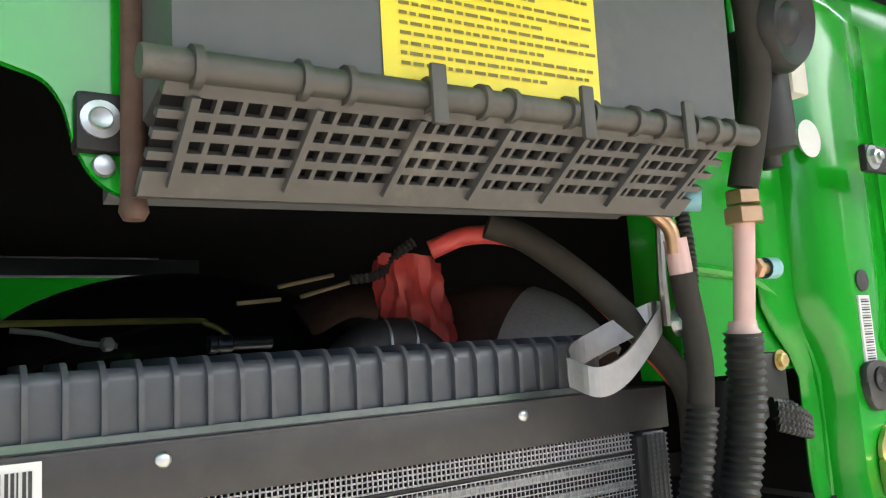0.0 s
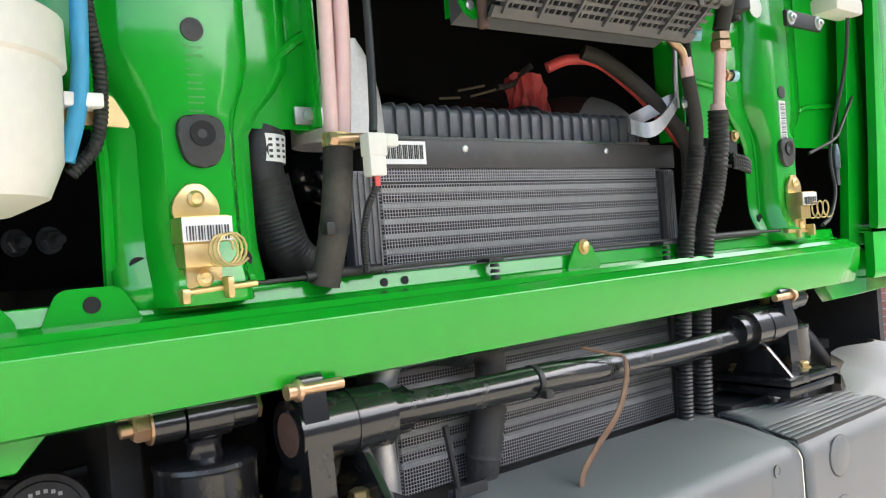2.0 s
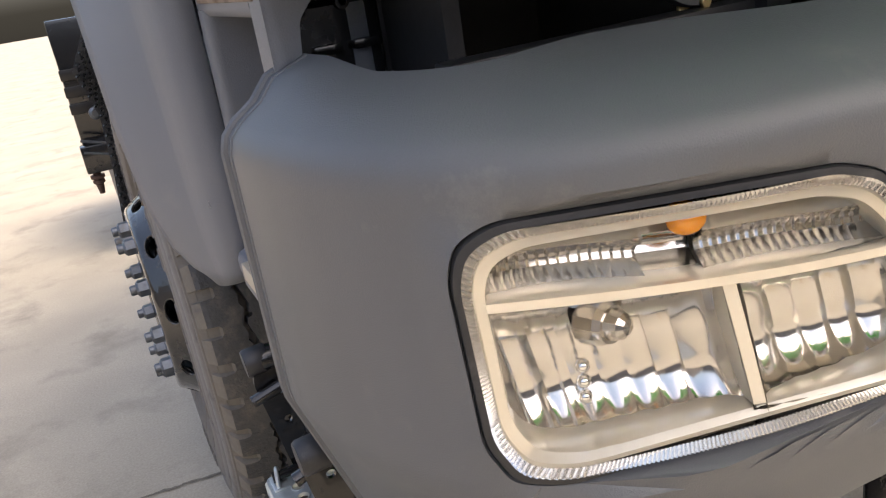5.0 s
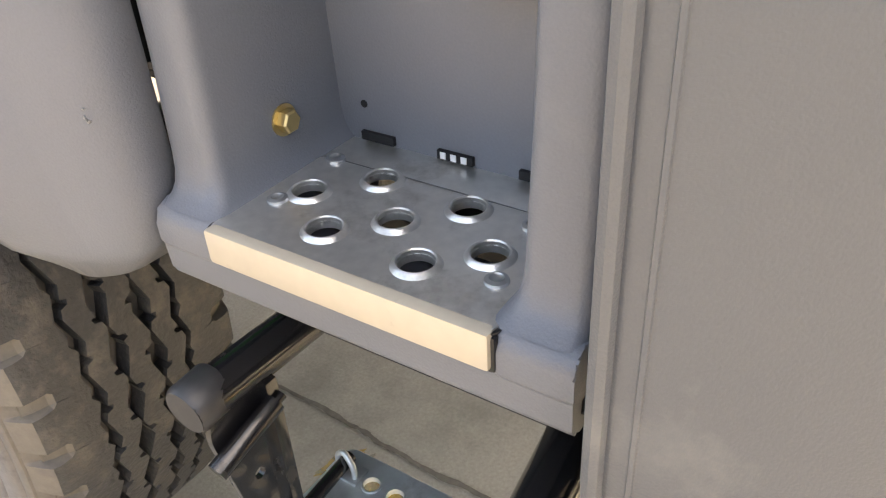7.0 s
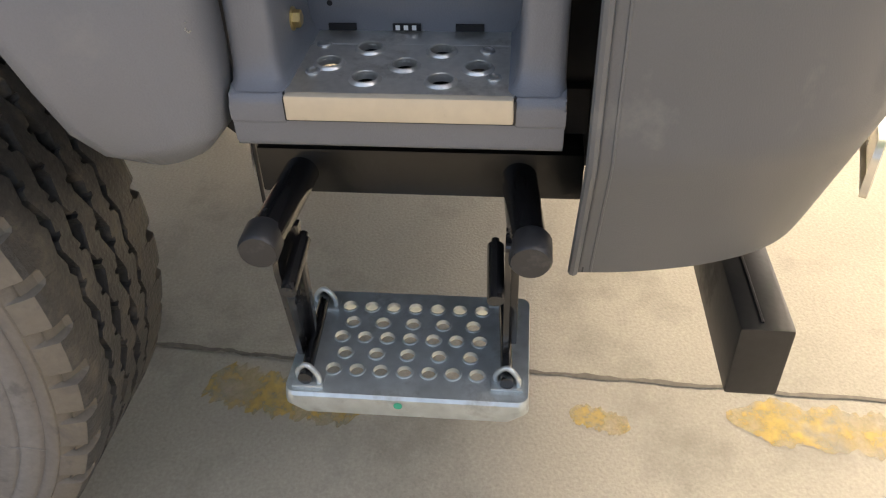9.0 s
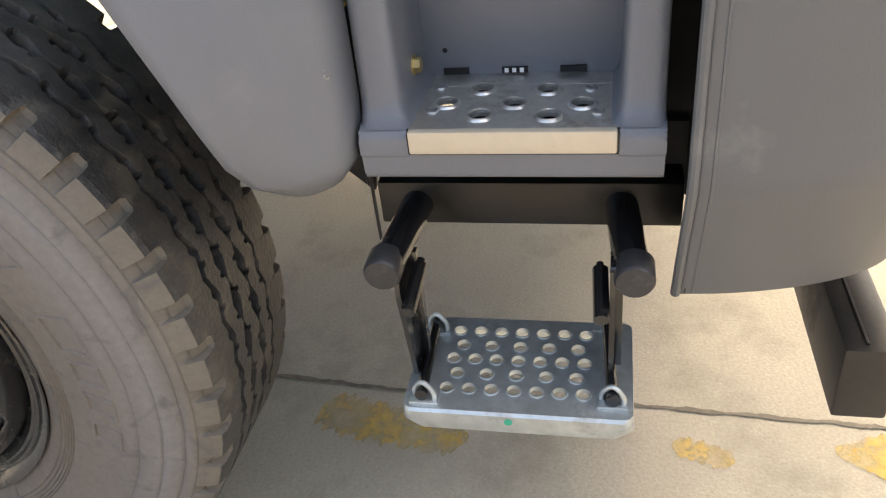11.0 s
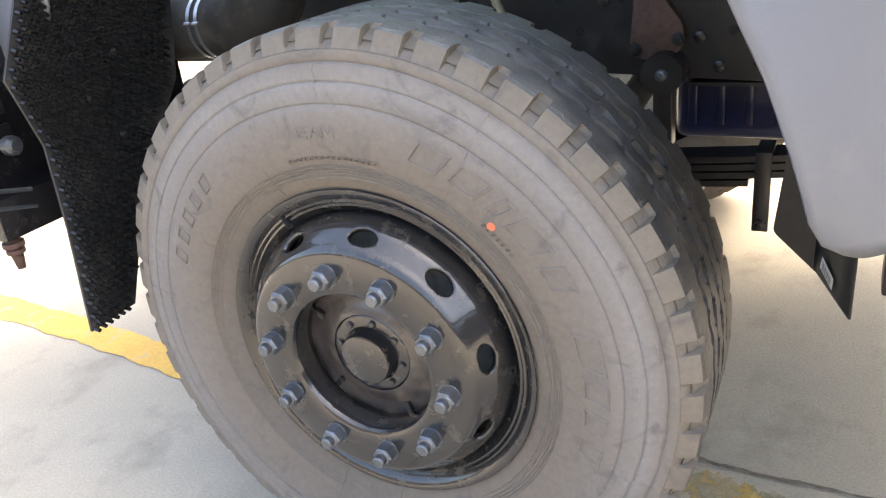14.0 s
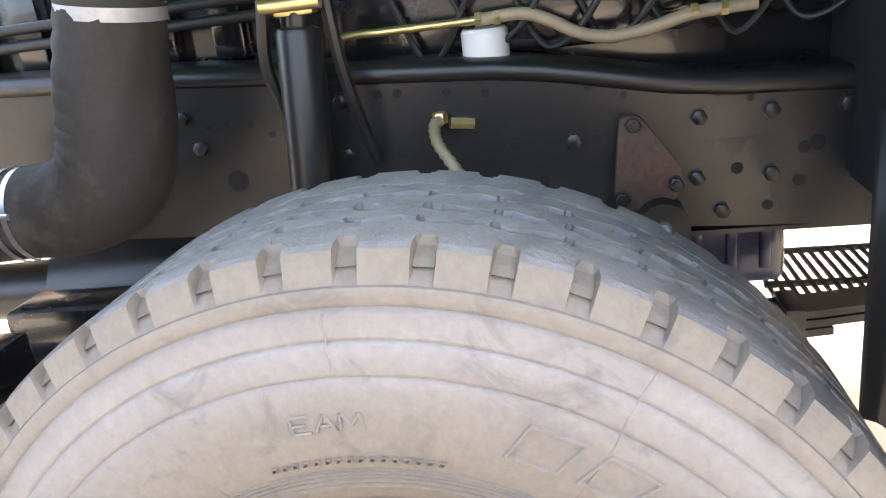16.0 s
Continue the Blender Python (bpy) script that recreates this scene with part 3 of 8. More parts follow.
    # raised edge along the rear
    bm = B()
    lip = [cols[-1][1][k] for k in range(1, len(cols[-1][1]) - 1)]
    tube(bm, [p + Vector((side * 0.002, 0.004, 0)) for p in lip], 0.0055, 8, 1)
    part("edge_lip", bm, GREY, ob)
    bm = B()
    tube(bm, [p + Vector((side * 0.0002, -0.0058, 0)) for p in lip], 0.0016, 6, 1)
    part("edge_groove", bm, MATT_BLACK, ob, "dark groove beside the bumper edge")
    bm = B()
    seam = [cols[-4][1][k] for k in range(1, len(cols[-4][1]) - 1)]
    tube(bm, [p + Vector((side * 0.0012, 0, 0.0006)) for p in seam], 0.0022, 6, 1)
    part("edge_bead", bm, GREY, ob)
    # ribbed tread pad
    bm = B()
    for k in range(13):
        y = -0.066 + k * 0.0095
        u0, u1 = SEAM + 0.004, min(0.553 + 0.0005 * k, 0.24 + (0.050 - y) / 0.061 * 0.32)
        z = 1.0640 + (y + 0.066) * 0.20
        if u1 > u0 + 0.02:
            box(bm, side * u0, side * u1, y, y + 0.0056, z - 0.010, z + 0.0042, 0.0010, seg=1)
    pad = part("tread_pad", bm, GREY, ob, "ribbed grey anti-slip pad")
    # dark sheet between the ribs: the grooves' shade put into its colour
    bm = B()
    base = [(SEAM + 0.002, -0.0695), (0.558, -0.0670), (0.566, -0.004), (SEAM + 0.002, 0.053)]
    lo = [bm.verts.new((side * x, y, 1.0565 + (y + 0.066) * 0.20)) for x, y in base]
    hi = [bm.verts.new((side * x, y, 1.0662 + (y + 0.066) * 0.20)) for x, y in base]
    bm.faces.new(hi)
    for i in range(4):
        bm.faces.new((lo[i], lo[(i + 1) % 4], hi[(i + 1) % 4], hi[i]))
    part("groove_shade_sheet", bm, RUBBER, pad, "dark sheet under the pad ribs, giving the grooves' shade", smooth=False)
    # rounded ends of the mouth
    for zc, up in ((0.893, 1), (0.806, -1)):
        r = 0.040
        bm = B()
        arc = [(MOUTH - r + r * math.sin(radians(9 * q)), zc - up * (r - r * math.cos(radians(9 * q)))) for q in range(11)]
        prism(bm, [(MOUTH + 0.006, zc + up * 0.004), (MOUTH - r, zc + up * 0.004)] + arc + [(MOUTH + 0.006, arc[-1][1])], "y", -0.0788, -0.050, 0.0)
        bmesh.ops.scale(bm, vec=(side, 1, 1), verts=bm.verts)
        part("mouth_corner", bm, GREY, ob)
    # round plugs
    for z in (1.033 - 0.008, 0.937):
        bm = B()
        lathe(bm, (side * 0.348, -0.0795, z), (0, -1, 0), [(0, 0.0295), (0.0022, 0.0290), (0.0034, 0.0272), (0.0034, 0.0)], 40)
        part("round_plug", bm, GREY, ob)
        bm = B()
        lathe(bm, (side * 0.348, -0.0797, z), (0, -1, 0), [(0, 0.0304), (0.0007, 0.0304), (0.0007, 0.0290), (0, 0.0290)], 40)
        part("plug_gap", bm, MATT_BLACK, ob)
    return ob


both(bumper_side)

# middle panel with the number plate recess
bm = B()
secs = []
SLOTS = ((-0.192, -0.030), (0.005, 0.167))
for x in sorted([-SEAM + 0.0065 + (2 * SEAM - 0.013) * i / 24 for i in range(25)] + [u for s in SLOTS for u in s]):
    secs.append([(x, 0.085, 1.060), (x, 0.085, 1.088), (x, 0.0, 1.075), (x, -0.058, 1.063), (x, -0.071, 1.055), (x, -0.076, 1.043), (x, -0.076, 0.980), (x, -0.076, 0.928), (x, -0.076, 0.905), (x, -0.070, 0.897), (x, -0.02, 0.897)])
loft(bm, secs)
bmesh.ops.delete(bm, geom=[f for f in bm.faces for c in [f.calc_center_median()] if c.y < -0.07 and 0.928 < c.z < 0.980 and any(a < c.x < b for a, b in SLOTS)], context="FACES")
middle = part("bumper_middle", bm, GREY, truck, "matt grey plastic bumper middle panel")
solid(middle, 0.005, 1.0)
for x in (-SEAM + 0.003, SEAM - 0.003):
    part("seam_strip", box(B(), x - 0.008, x + 0.008, -0.060, 0.075, 0.90, 1.056, 0.002), MATT_BLACK, middle)
bm = B()


def ring(bm, u0, u1, v0, v1, w, r, y0, y1):
    """A raised frame round a rectangle in the x z plane."""
    a, b = rounded(u0, u1, v0, v1, r), rounded(u0 + w, u1 - w, v0 + w, v1 - w, max(0.003, r - w))
    loops = [[bm.verts.new((u, y, v)) for u, v in o] for o, y in ((a, y0), (a, y1), (b, y1), (b, y0))]
    n = len(a)
    for p, q in zip(loops, loops[1:]):
        for i in range(n):
            bm.faces.new((p[i], p[(i + 1) % n], q[(i + 1) % n], q[i]))


ring(bm, -0.212, 0.212, 0.908, 1.000, 0.010, 0.014, -0.0765, -0.0835)
part("plate_frame", bm, GREY, middle)
for u0, u1 in ((-0.192, -0.030), (0.005, 0.167)):
    bm = B()
    ring(bm, u0 - 0.008, u1 + 0.008, 0.922, 0.986, 0.008, 0.008, -0.0765, -0.0845)
    part("slot_frame", bm, GREY, middle)
    bm = B()
    box(bm, u0 - 0.014, u1 + 0.06, -0.034, -0.028, 0.885, 0.992)
    part("slot_back", bm, MATT_BLACK, middle)
    bm = B()
    prism(bm, soften([(-0.030, 0.984), (-0.046, 0.978), (-0.058, 0.966), (-0.058, 0.954), (-0.048, 0.947), (-0.054, 0.940), (-0.054, 0.912), (-0.030, 0.905)], 0.004), "x", u0 - 0.003, u1 + 0.003)
    part("slot_bar", bm, GREY, middle)
for x, z in ((-0.112, 1.010), (0.088, 1.010)):
    bm = B()
    box(bm, x - 0.014, x + 0.014, -0.081, -0.076, z - 0.012, z + 0.012, 0.003)
    lathe(bm, (x, -0.0812, z), (0, -1, 0), [(0, 0.004), (0.0006, 0.004), (0.0006, 0)], 14)
    part("tab", bm, GREY, middle)
for x in (-0.182, 0.181):
    bm = B()
    lathe(bm, (x, -0.0782, 1.041), (0, -1, 0), [(0, 0.009), (0.002, 0.009), (0.002, 0.006), (0.0005, 0.005), (0.001, 0)], 18)
    part("screw", bm, BOLT, middle)
for x in (-0.16, -0.04, 0.05, 0.15):
    bm = B()
    lathe(bm, (x, 0.060, 1.0845), (0, 0, 1), [(0, 0.005), (0.001, 0.005), (0.001, 0)], 14)
    part("hole", bm, DARK, middle)

# lower lip under the mouth
bm = B()
secs = []
for i in range(41):
    x = -0.42 + 0.84 * i / 40
    e = step01(0.33, 0.42, abs(x))
    secs.append([(x, 0.10, 0.800 + 0.05 * e), (x, 0.00, 0.800 + 0.06 * e), (x, -0.055, 0.798 + 0.08 * e), (x, -0.073, 0.790 + 0.08 * e), (x, -0.0775, 0.775 + 0.05 * e), (x, -0.074, 0.750), (x, -0.06, 0.742), (x, 0.0, 0.742)])
loft(bm, secs)
lip = part("bumper_lip", bm, GREY, truck, "matt grey plastic lower bumper lip")
solid(lip, 0.004, 1.0)


# ---- headlights ----
def headlight(side):
    def on(x, z, inset=0.0):
        return lamp_point(x, z, side, inset)

    def grid(poly, inset, n=26):
        """A skin that follows the bumper inside an outline."""
        bm = B()
        out = soften(poly, 0.012, 4)
        vs = [bm.verts.new(on(x, z, inset)) for x, z in out]
        cx, cz = sum(p[0] for p in out) / len(out), sum(p[1] for p in out) / len(out)
        last = vs
        for k in range(1, 7):
            q = 1 - k / 7
            ringv = [bm.verts.new(on(cx + (x - cx) * q, cz + (z - cz) * q, inset)) for x, z in out]
            for i in range(len(out)):
                j = (i + 1) % len(out)
                bm.faces.new((last[i], last[j], ringv[j], ringv[i]))
            last = ringv
        bm.faces.new(last)
        return bm

    def band(polys, insets):
        bm = B()
        loops = []
        for poly, ins in zip(polys, insets):
            loops.append([bm.verts.new(on(x, z, ins)) for x, z in soften(poly, 0.012, 4)])
        n = len(loops[0])
        for a, b in zip(loops, loops[1:]):
            for i in range(n):
                bm.faces.new((a[i], a[(i + 1) % n], b[(i + 1) % n], b[i]))
        return bm

    big = LAMP
    lamp = part("headlight", band([shrink(big, -0.003), shrink(big, -0.001), shrink(big, 0.004), shrink(big, 0.004)], [0.004, -0.006, -0.007, 0.03]), RUBBER, truck, "clear glass headlight with chrome reflectors")
    # fluted silver border
    bm = B()
    a, b = soften(shrink(big, 0.004), 0.012, 10), soften(shrink(big, 0.0115), 0.012, 10)
    dense_a, dense_b = [], []
    for i in range(len(a)):
        p, q, r, s = a[i], a[(i + 1) % len(a)], b[i], b[(i + 1) % len(a)]
        k = max(1, int(math.hypot(q[0] - p[0], q[1] - p[1]) / 0.0016))
        for j in range(k):
            t = j / k
            dense_a.append((p[0] + (q[0] - p[0]) * t, p[1] + (q[1] - p[1]) * t))
            dense_b.append((r[0] + (s[0] - r[0]) * t, r[1] + (s[1] - r[1]) * t))
    la = [bm.verts.new(on(x, z, -0.006 - 0.0020 * (i % 2))) for i, (x, z) in enumerate(dense_a)]
    lb = [bm.verts.new(on(x, z, -0.002 - 0.0020 * (i % 2))) for i, (x, z) in enumerate(dense_b)]
    for i in range(len(la)):
        bm.faces.new((la[i], la[(i + 1) % len(la)], lb[(i + 1) % len(la)], lb[i]))
    part("fluted_border", bm, SATIN, lamp, "fluted silver lamp border", smooth=False)
    inner = shrink(big, 0.017)
    part("inner_bezel", band([shrink(big, 0.0110), shrink(big, 0.0130), shrink(big, 0.0205), shrink(big, 0.0225), shrink(big, 0.0240)], [-0.003, 0.001, 0.004, 0.010, 0.045]), BAFFLE, lamp, "pale gold lamp bezel")
    # housing behind
    bm = B()
    loops = []
    for k, ins in ((0.015, 0.03), (0.02, 0.075), (0.05, 0.095)):
        loops.append([bm.verts.new(on(x, z, ins)) for x, z in soften(shrink(big, k), 0.012, 4)])
    n = len(loops[0])
    for p, q in zip(loops, loops[1:]):
        for i in range(n):
            bm.faces.new((p[i], p[(i + 1) % n], q[(i + 1) % n], q[i]))
    bm.faces.new(loops[-1])
    part("housing", bm, CHROME, lamp)
    # divider between the indicator and the main lamps
    bm = B()
    rowsa = []
    for i in range(25):
        x = 0.985 - (0.985 - 0.672) * i / 24
        zc = 0.953 - 0.016 * i / 24
        rowsa.append([on(x, zc + 0.008, 0.060), on(x, zc + 0.006, 0.008), on(x, zc + 0.004, 0.004), on(x, zc - 0.003, 0.004), on(x, zc - 0.005, 0.010), on(x, zc - 0.012, 0.040)])
    loft(bm, rowsa)
    part("divider", bm, BAFFLE, lamp)
    bm = B()
    rowsa = []
    for i in range(13):
        z = 0.942 - 0.105 * i / 12
        xc = 0.822 - 0.022 * i / 12
        rowsa.append([on(xc + 0.007, z, 0.060), on(xc + 0.006, z, 0.010), on(xc - 0.003, z, 0.008), on(xc - 0.006, z, 0.05)])
    loft(bm, rowsa)
    part("divider", bm, BAFFLE, lamp)
    # upper indicator reflector: stepped flutes over two hollows, the lower one arched
    for x0, x1, steps in ((0.978, 0.876, 15), (0.876, 0.836, 1), (0.836, 0.700, 19)):
        bm = B()
        rowsa = []
        for i in range(steps * 4 + 1):
            x = x0 + (x1 - x0) * i / (steps * 4)
            saw = 0.0022 * (i % 4) / 4 if steps > 1 else 0.010
            zlo = 0.958 - 0.016 * (0.985 - x) / 0.31
            arch = 0.010 * math.sin(math.pi * (x - x1) / (x0 - x1)) if steps > 1 else 0.0
            rowsa.append([on(x, zlo + (0.060 + 0.004 * (x - 0.84)) * k / 12, 0.016 + saw + (0.026 * math.sin(math.pi * min(1.0, k / 5.5)) if k < 6 else 0.024 * math.sin(math.pi * (k - 5.5) / 9)) + arch * (1 if k < 6 else 0.3)) for k in range(13)])
        loft(bm, rowsa)
        part("fluted_reflector", bm, REFLECTOR, lamp)
    bm = B()
    bmesh.ops.create_uvsphere(bm, u_segments=18, v_segments=12, radius=0.0125, matrix=Matrix.Translation(on(0.846, 0.990, 0.022)) @ Matrix.Diagonal((1.2, 1, 0.9, 1)))
    part("amber_bulb", bm, AMBER, lamp, "amber indicator bulb")
    # two bowls of stepped vertical facets
    for cx, cz, rx, rz, facets in ((0.895, 0.884, 0.090, 0.064, 9), (0.738, 0.890, 0.080, 0.058, 7)):
        bm = B()
        rowsa = []
        nu, nv = facets * 6, 18
        for i in range(nu + 1):
            u = -1 + 2 * i / nu
            row = []
            for k in range(nv + 1):
                v = -1 + 2 * k / nv
                tilt = 0.012 * v
                dep = 0.010 + 0.056 * math.sqrt(max(0.0, (1 - u ** 4) * (1 - abs(v) ** 3)))
                bulge = 0.0026 * math.sin(math.pi * ((i % 6) / 6)) * (1 if abs(u) < 0.92 else 0)
                ledge = 0.0020 * math.sin(math.pi * ((k % 6) / 6))
                row.append(on(cx + rx * u + tilt, cz + rz * v, dep - bulge - ledge))
            rowsa.append(row)
        loft(bm, rowsa)
        part("reflector_bowl", bm, REFLECTOR, lamp, "faceted chrome reflector bowl")
    bm = B()
    lathe(bm, on(0.906, 0.912, 0.062), (0.29, -0.957, 0), [(0, 0.019), (0.018, 0.018), (0.024, 0.0155), (0.024, 0.013), (0.034, 0.0105), (0.038, 0.006), (0.039, 0)], 12)
    part("bulb_shield", bm, REFLECTOR, lamp, smooth=False)
    for k in range(3):
        bm = B()
        bmesh.ops.create_uvsphere(bm, u_segments=12, v_segments=8, radius=0.006, matrix=Matrix.Translation(on(0.920, 0.888 - 0.013 * k, 0.030)))
        part("aiming_bead", bm, CHROME, lamp)
    ob = part("lens", grid(shrink(big, 0.006), -0.0095), LENS, lamp, "clear outer lamp glass")
    ob.visible_shadow = False
    return lamp


both(headlight)

# ---- front cross beam ----
bm = B()
SEC = [(0.094, 1.350), (0.081, 1.350), (0.077, 1.333), (0.052, 1.329), (0.047, 1.322), (0.040, 1.322), (0.030, 1.314), (0.033, 1.287), (0.045, 1.253), (0.052, 1.250), (0.095, 1.250)]
loft(bm, [[(x, y, z) for y, z in SEC] for x in [-0.80 + 1.50 * i / 20 for i in range(21)]])
beam = part("cross_beam", bm, GREEN, truck, "glossy green steel front cross beam")
solid(beam, 0.003, bevel=0.0025)



# ---- cab above, with a raised front panel, unseen and placed to shade the front ----
bm = B()
rows = []
for x, y0, zt in ((-1.12, 0.30, 2.62), (-1.06, 0.20, 2.86), (-0.90, 0.15, 2.92), (0.90, 0.15, 2.92), (1.06, 0.20, 2.86), (1.12, 0.30, 2.62)):
    rows.append([(x, y0 - 0.10, 1.98), (x, y0 + 0.10, zt - 0.06), (x, y0 + 0.20, zt), (x, 2.12, zt), (x, 2.20, zt - 0.08), (x, 2.20, 1.50)])
loft(bm, rows)
for s in (-1, 1):
    # side edge out of view, cut high so that light reaches the tread
    side_v = [bm.verts.new((s * 1.125, y, z)) for y, z in ((0.20, 1.98), (0.26, 1.34), (0.85, 1.34), (0.99, 1.60), (1.15, 1.84), (2.20, 1.84), (2.20, 2.56), (0.42, 2.62))]
    bm.faces.new(side_v)
cab = part("cab", bm, GREEN, truck, "green truck cab shell above the engine bay")
solid(cab, 0.006)
bm = B()
rows = []
for i in range(9):
    t = i / 8
    rows.append([(x, 0.02 - 1.36 * t, 2.02 + 0.42 * t + 0.05 * math.sin(math.pi * t) - (0.06 if abs(x) > 1.0 else 0)) for x in (-1.10, -1.02, -0.5, 0.0, 0.5, 1.02, 1.10)])
loft(bm, rows)
panel = part("raised_front_panel", bm, GREEN, truck, "unseen green front panel propped open to shade the engine bay")
solid(panel, 0.02)

# ---- green front structure ----
def sheet(name, outline, y, mat, label="", thick=0.004, parent=truck, holes=()):
    bm = B()
    if holes:
        holed_plate(bm, outline, holes, "y", y, y + thick)
    else:
        prism(bm, outline, "y", y, y + thick)
    return part(name, bm, mat, parent, label)


def pillar(side):
    """Pressed pillar with a raised hat section beside the radiator opening."""
    s = side
    bm = B()
    rows = []
    for k in range(25):
        z = 1.34 + 0.56 * k / 24
        flare = 0.05 * step01(1.50, 1.58, z)
        foot = 0.018 * (1 - step01(1.34, 1.40, z))
        prof = [(0.600 + flare, 0.072), (0.578 + flare, 0.068), (0.568 + flare * 0.8, 0.066), (0.560 + flare * 0.5, 0.045), (0.553 + flare * 0.4, 0.038), (0.520, 0.036), (0.492 - flare * 0.3, 0.038),
                (0.484 - flare * 0.4, 0.046), (0.478 - flare * 0.5, 0.068), (0.468 - flare, 0.072), (0.455 - flare, 0.074)]
        rows.append([(s * x, y + 0.026 - foot, z) for x, y in prof])
    loft(bm, rows)
    ob = part("pillar", bm, GREEN, truck, "glossy green pressed steel pillar")
    solid(ob, 0.003, 1.0 if s < 0 else 1.0)
    # small flat fields beside it, above the openings
    inner = 0.378 if s < 0 else 0.275
    sheet("inner_panel", [(s * 0.49, 1.512), (s * inner, 1.512), (s * inner, 1.95), (s * 0.49, 1.95)], 0.104, GREEN, "green pressed panel")
    sheet("outer_panel", soften([(s * 0.58, 1.507), (s * 1.06, 1.507), (s * 1.06, 1.95), (s * 0.58, 1.95)], 0.01), 0.106, GREEN, "green pressed panel")
    bm = B()
    tube(bm, [(s * 0.478, 0.096, 1.36), (s * 0.478, 0.096, 1.50), (s * 0.452, 0.100, 1.555), (s * 0.40, 0.102, 1.60), (s * inner, 0.103, 1.615)], 0.006, 8)
    part("pressed_bead", bm, GREEN, ob)
    bm = B()
    tube(bm, [(s * 0.600, 0.096, 1.36), (s * 0.600, 0.096, 1.50), (s * 0.625, 0.100, 1.555), (s * 0.70, 0.104, 1.585), (s * 0.95, 0.105, 1.595)], 0.006, 8)
    part("pressed_bead", bm, GREEN, ob)
    # edge lip of the radiator opening
    bm = B()
    box(bm, s * inner - 0.004, s * inner + 0.004, 0.086, 0.136, 1.512, 1.95, 0.002)
    part("flange", bm, GREEN, ob)
    # rubber plug and small grommet
    bm = B()
    prism(bm, soften([(s * 0.52 - 0.026, 1.515), (s * 0.52 + 0.026, 1.515), (s * 0.52 + 0.017, 1.466), (s * 0.52 - 0.017, 1.466)], 0.02, 6), "y", 0.063, 0.054, 0.004)
    plug = part("rubber_plug", bm, RUBBER, ob, "black rubber plug")
    bm = B()
    lathe(bm, (s * 0.52, 0.0535, 1.497), (0, -1, 0), [(0, 0.012), (0.002, 0.012), (0.001, 0.007), (-0.003, 0.0)], 18)
    part("plug_hole", bm, DARK, plug)
    bm = B()
    lathe(bm, (s * 0.52, 0.062, 1.595), (0, -1, 0), [(0, 0.011), (0.003, 0.011), (0.004, 0.005), (0.004, 0)], 18)
    part("grommet", bm, RUBBER, ob)
    for x, z in ((0.576, 1.379), (0.474, 1.379)):
        bm = B()
        lathe(bm, (s * x, 0.090, z), (0, -1, 0), [(0, 0.009), (0.0015, 0.009), (0.0015, 0)], 16)
        part("hole", bm, DARK, ob)
    return ob


pillars = {s: pillar(s) for s in (-1, 1)}
bm = B()
rnd = random.Random(5)
for k, w in enumerate((0.016, 0.004, 0.014, 0.016, 0.014, 0.012, 0.016)):
    z = 1.575 - 0.013 * k
    box(bm, -0.528, -0.528 + w, 0.0605, 0.0612, z - 0.0045, z - 0.0030)
    box(bm, -0.528, -0.528 + w, 0.0605, 0.0612, z + 0.0030, z + 0.0045)
part("stamped_marks", bm, material("pencil_marks", (0.05, 0.26, 0.04), 0.5), pillars[-1], "faint handwritten marks", smooth=False)
bm = B()
box(bm, 0.508, 0.528, 0.059, 0.0615, 1.50 + 0.005, 1.580)
lab = part("barcode_label", bm, WHITE, pillars[1], "white barcode label", smooth=False)
bm = B()
for k in range(26):
    box(bm, 0.511, 0.525, 0.0582, 0.0588, 1.508 + k * 0.0027, 1.508 + k * 0.0027 + (0.0008 if k % 3 else 0.0016))
part("print", bm, PRINT, lab, smooth=False, kind="stuff")

# cowl above the opening with a rounded lower left corner, behind the air box
sheet("cowl_panel", [(-0.186, 1.95), (-0.186, 1.652), (0.30, 1.662), (0.30, 1.95)], 0.085, GREEN, "green pressed cowl panel", 0.012)
sheet("cowl_ear", soften([(-0.32, 1.95), (-0.32, 1.712), (-0.250, 1.699), (-0.226, 1.692), (-0.2175, 1.680), (-0.213, 1.660), (-0.205, 1.645), (-0.196, 1.638), (-0.1865, 1.6345), (-0.1865, 1.95)], 0.006, 4), 0.036, GREEN, "green pressed cowl corner", 0.006)
sheet("cowl_panel", soften([(-0.62, 1.95), (-0.62, 1.80), (-0.33, 1.775), (-0.262, 1.735), (-0.225, 1.72), (-0.225, 1.95)], 0.02, 6), 0.070, GREEN, "green pressed cowl panel", 0.012)

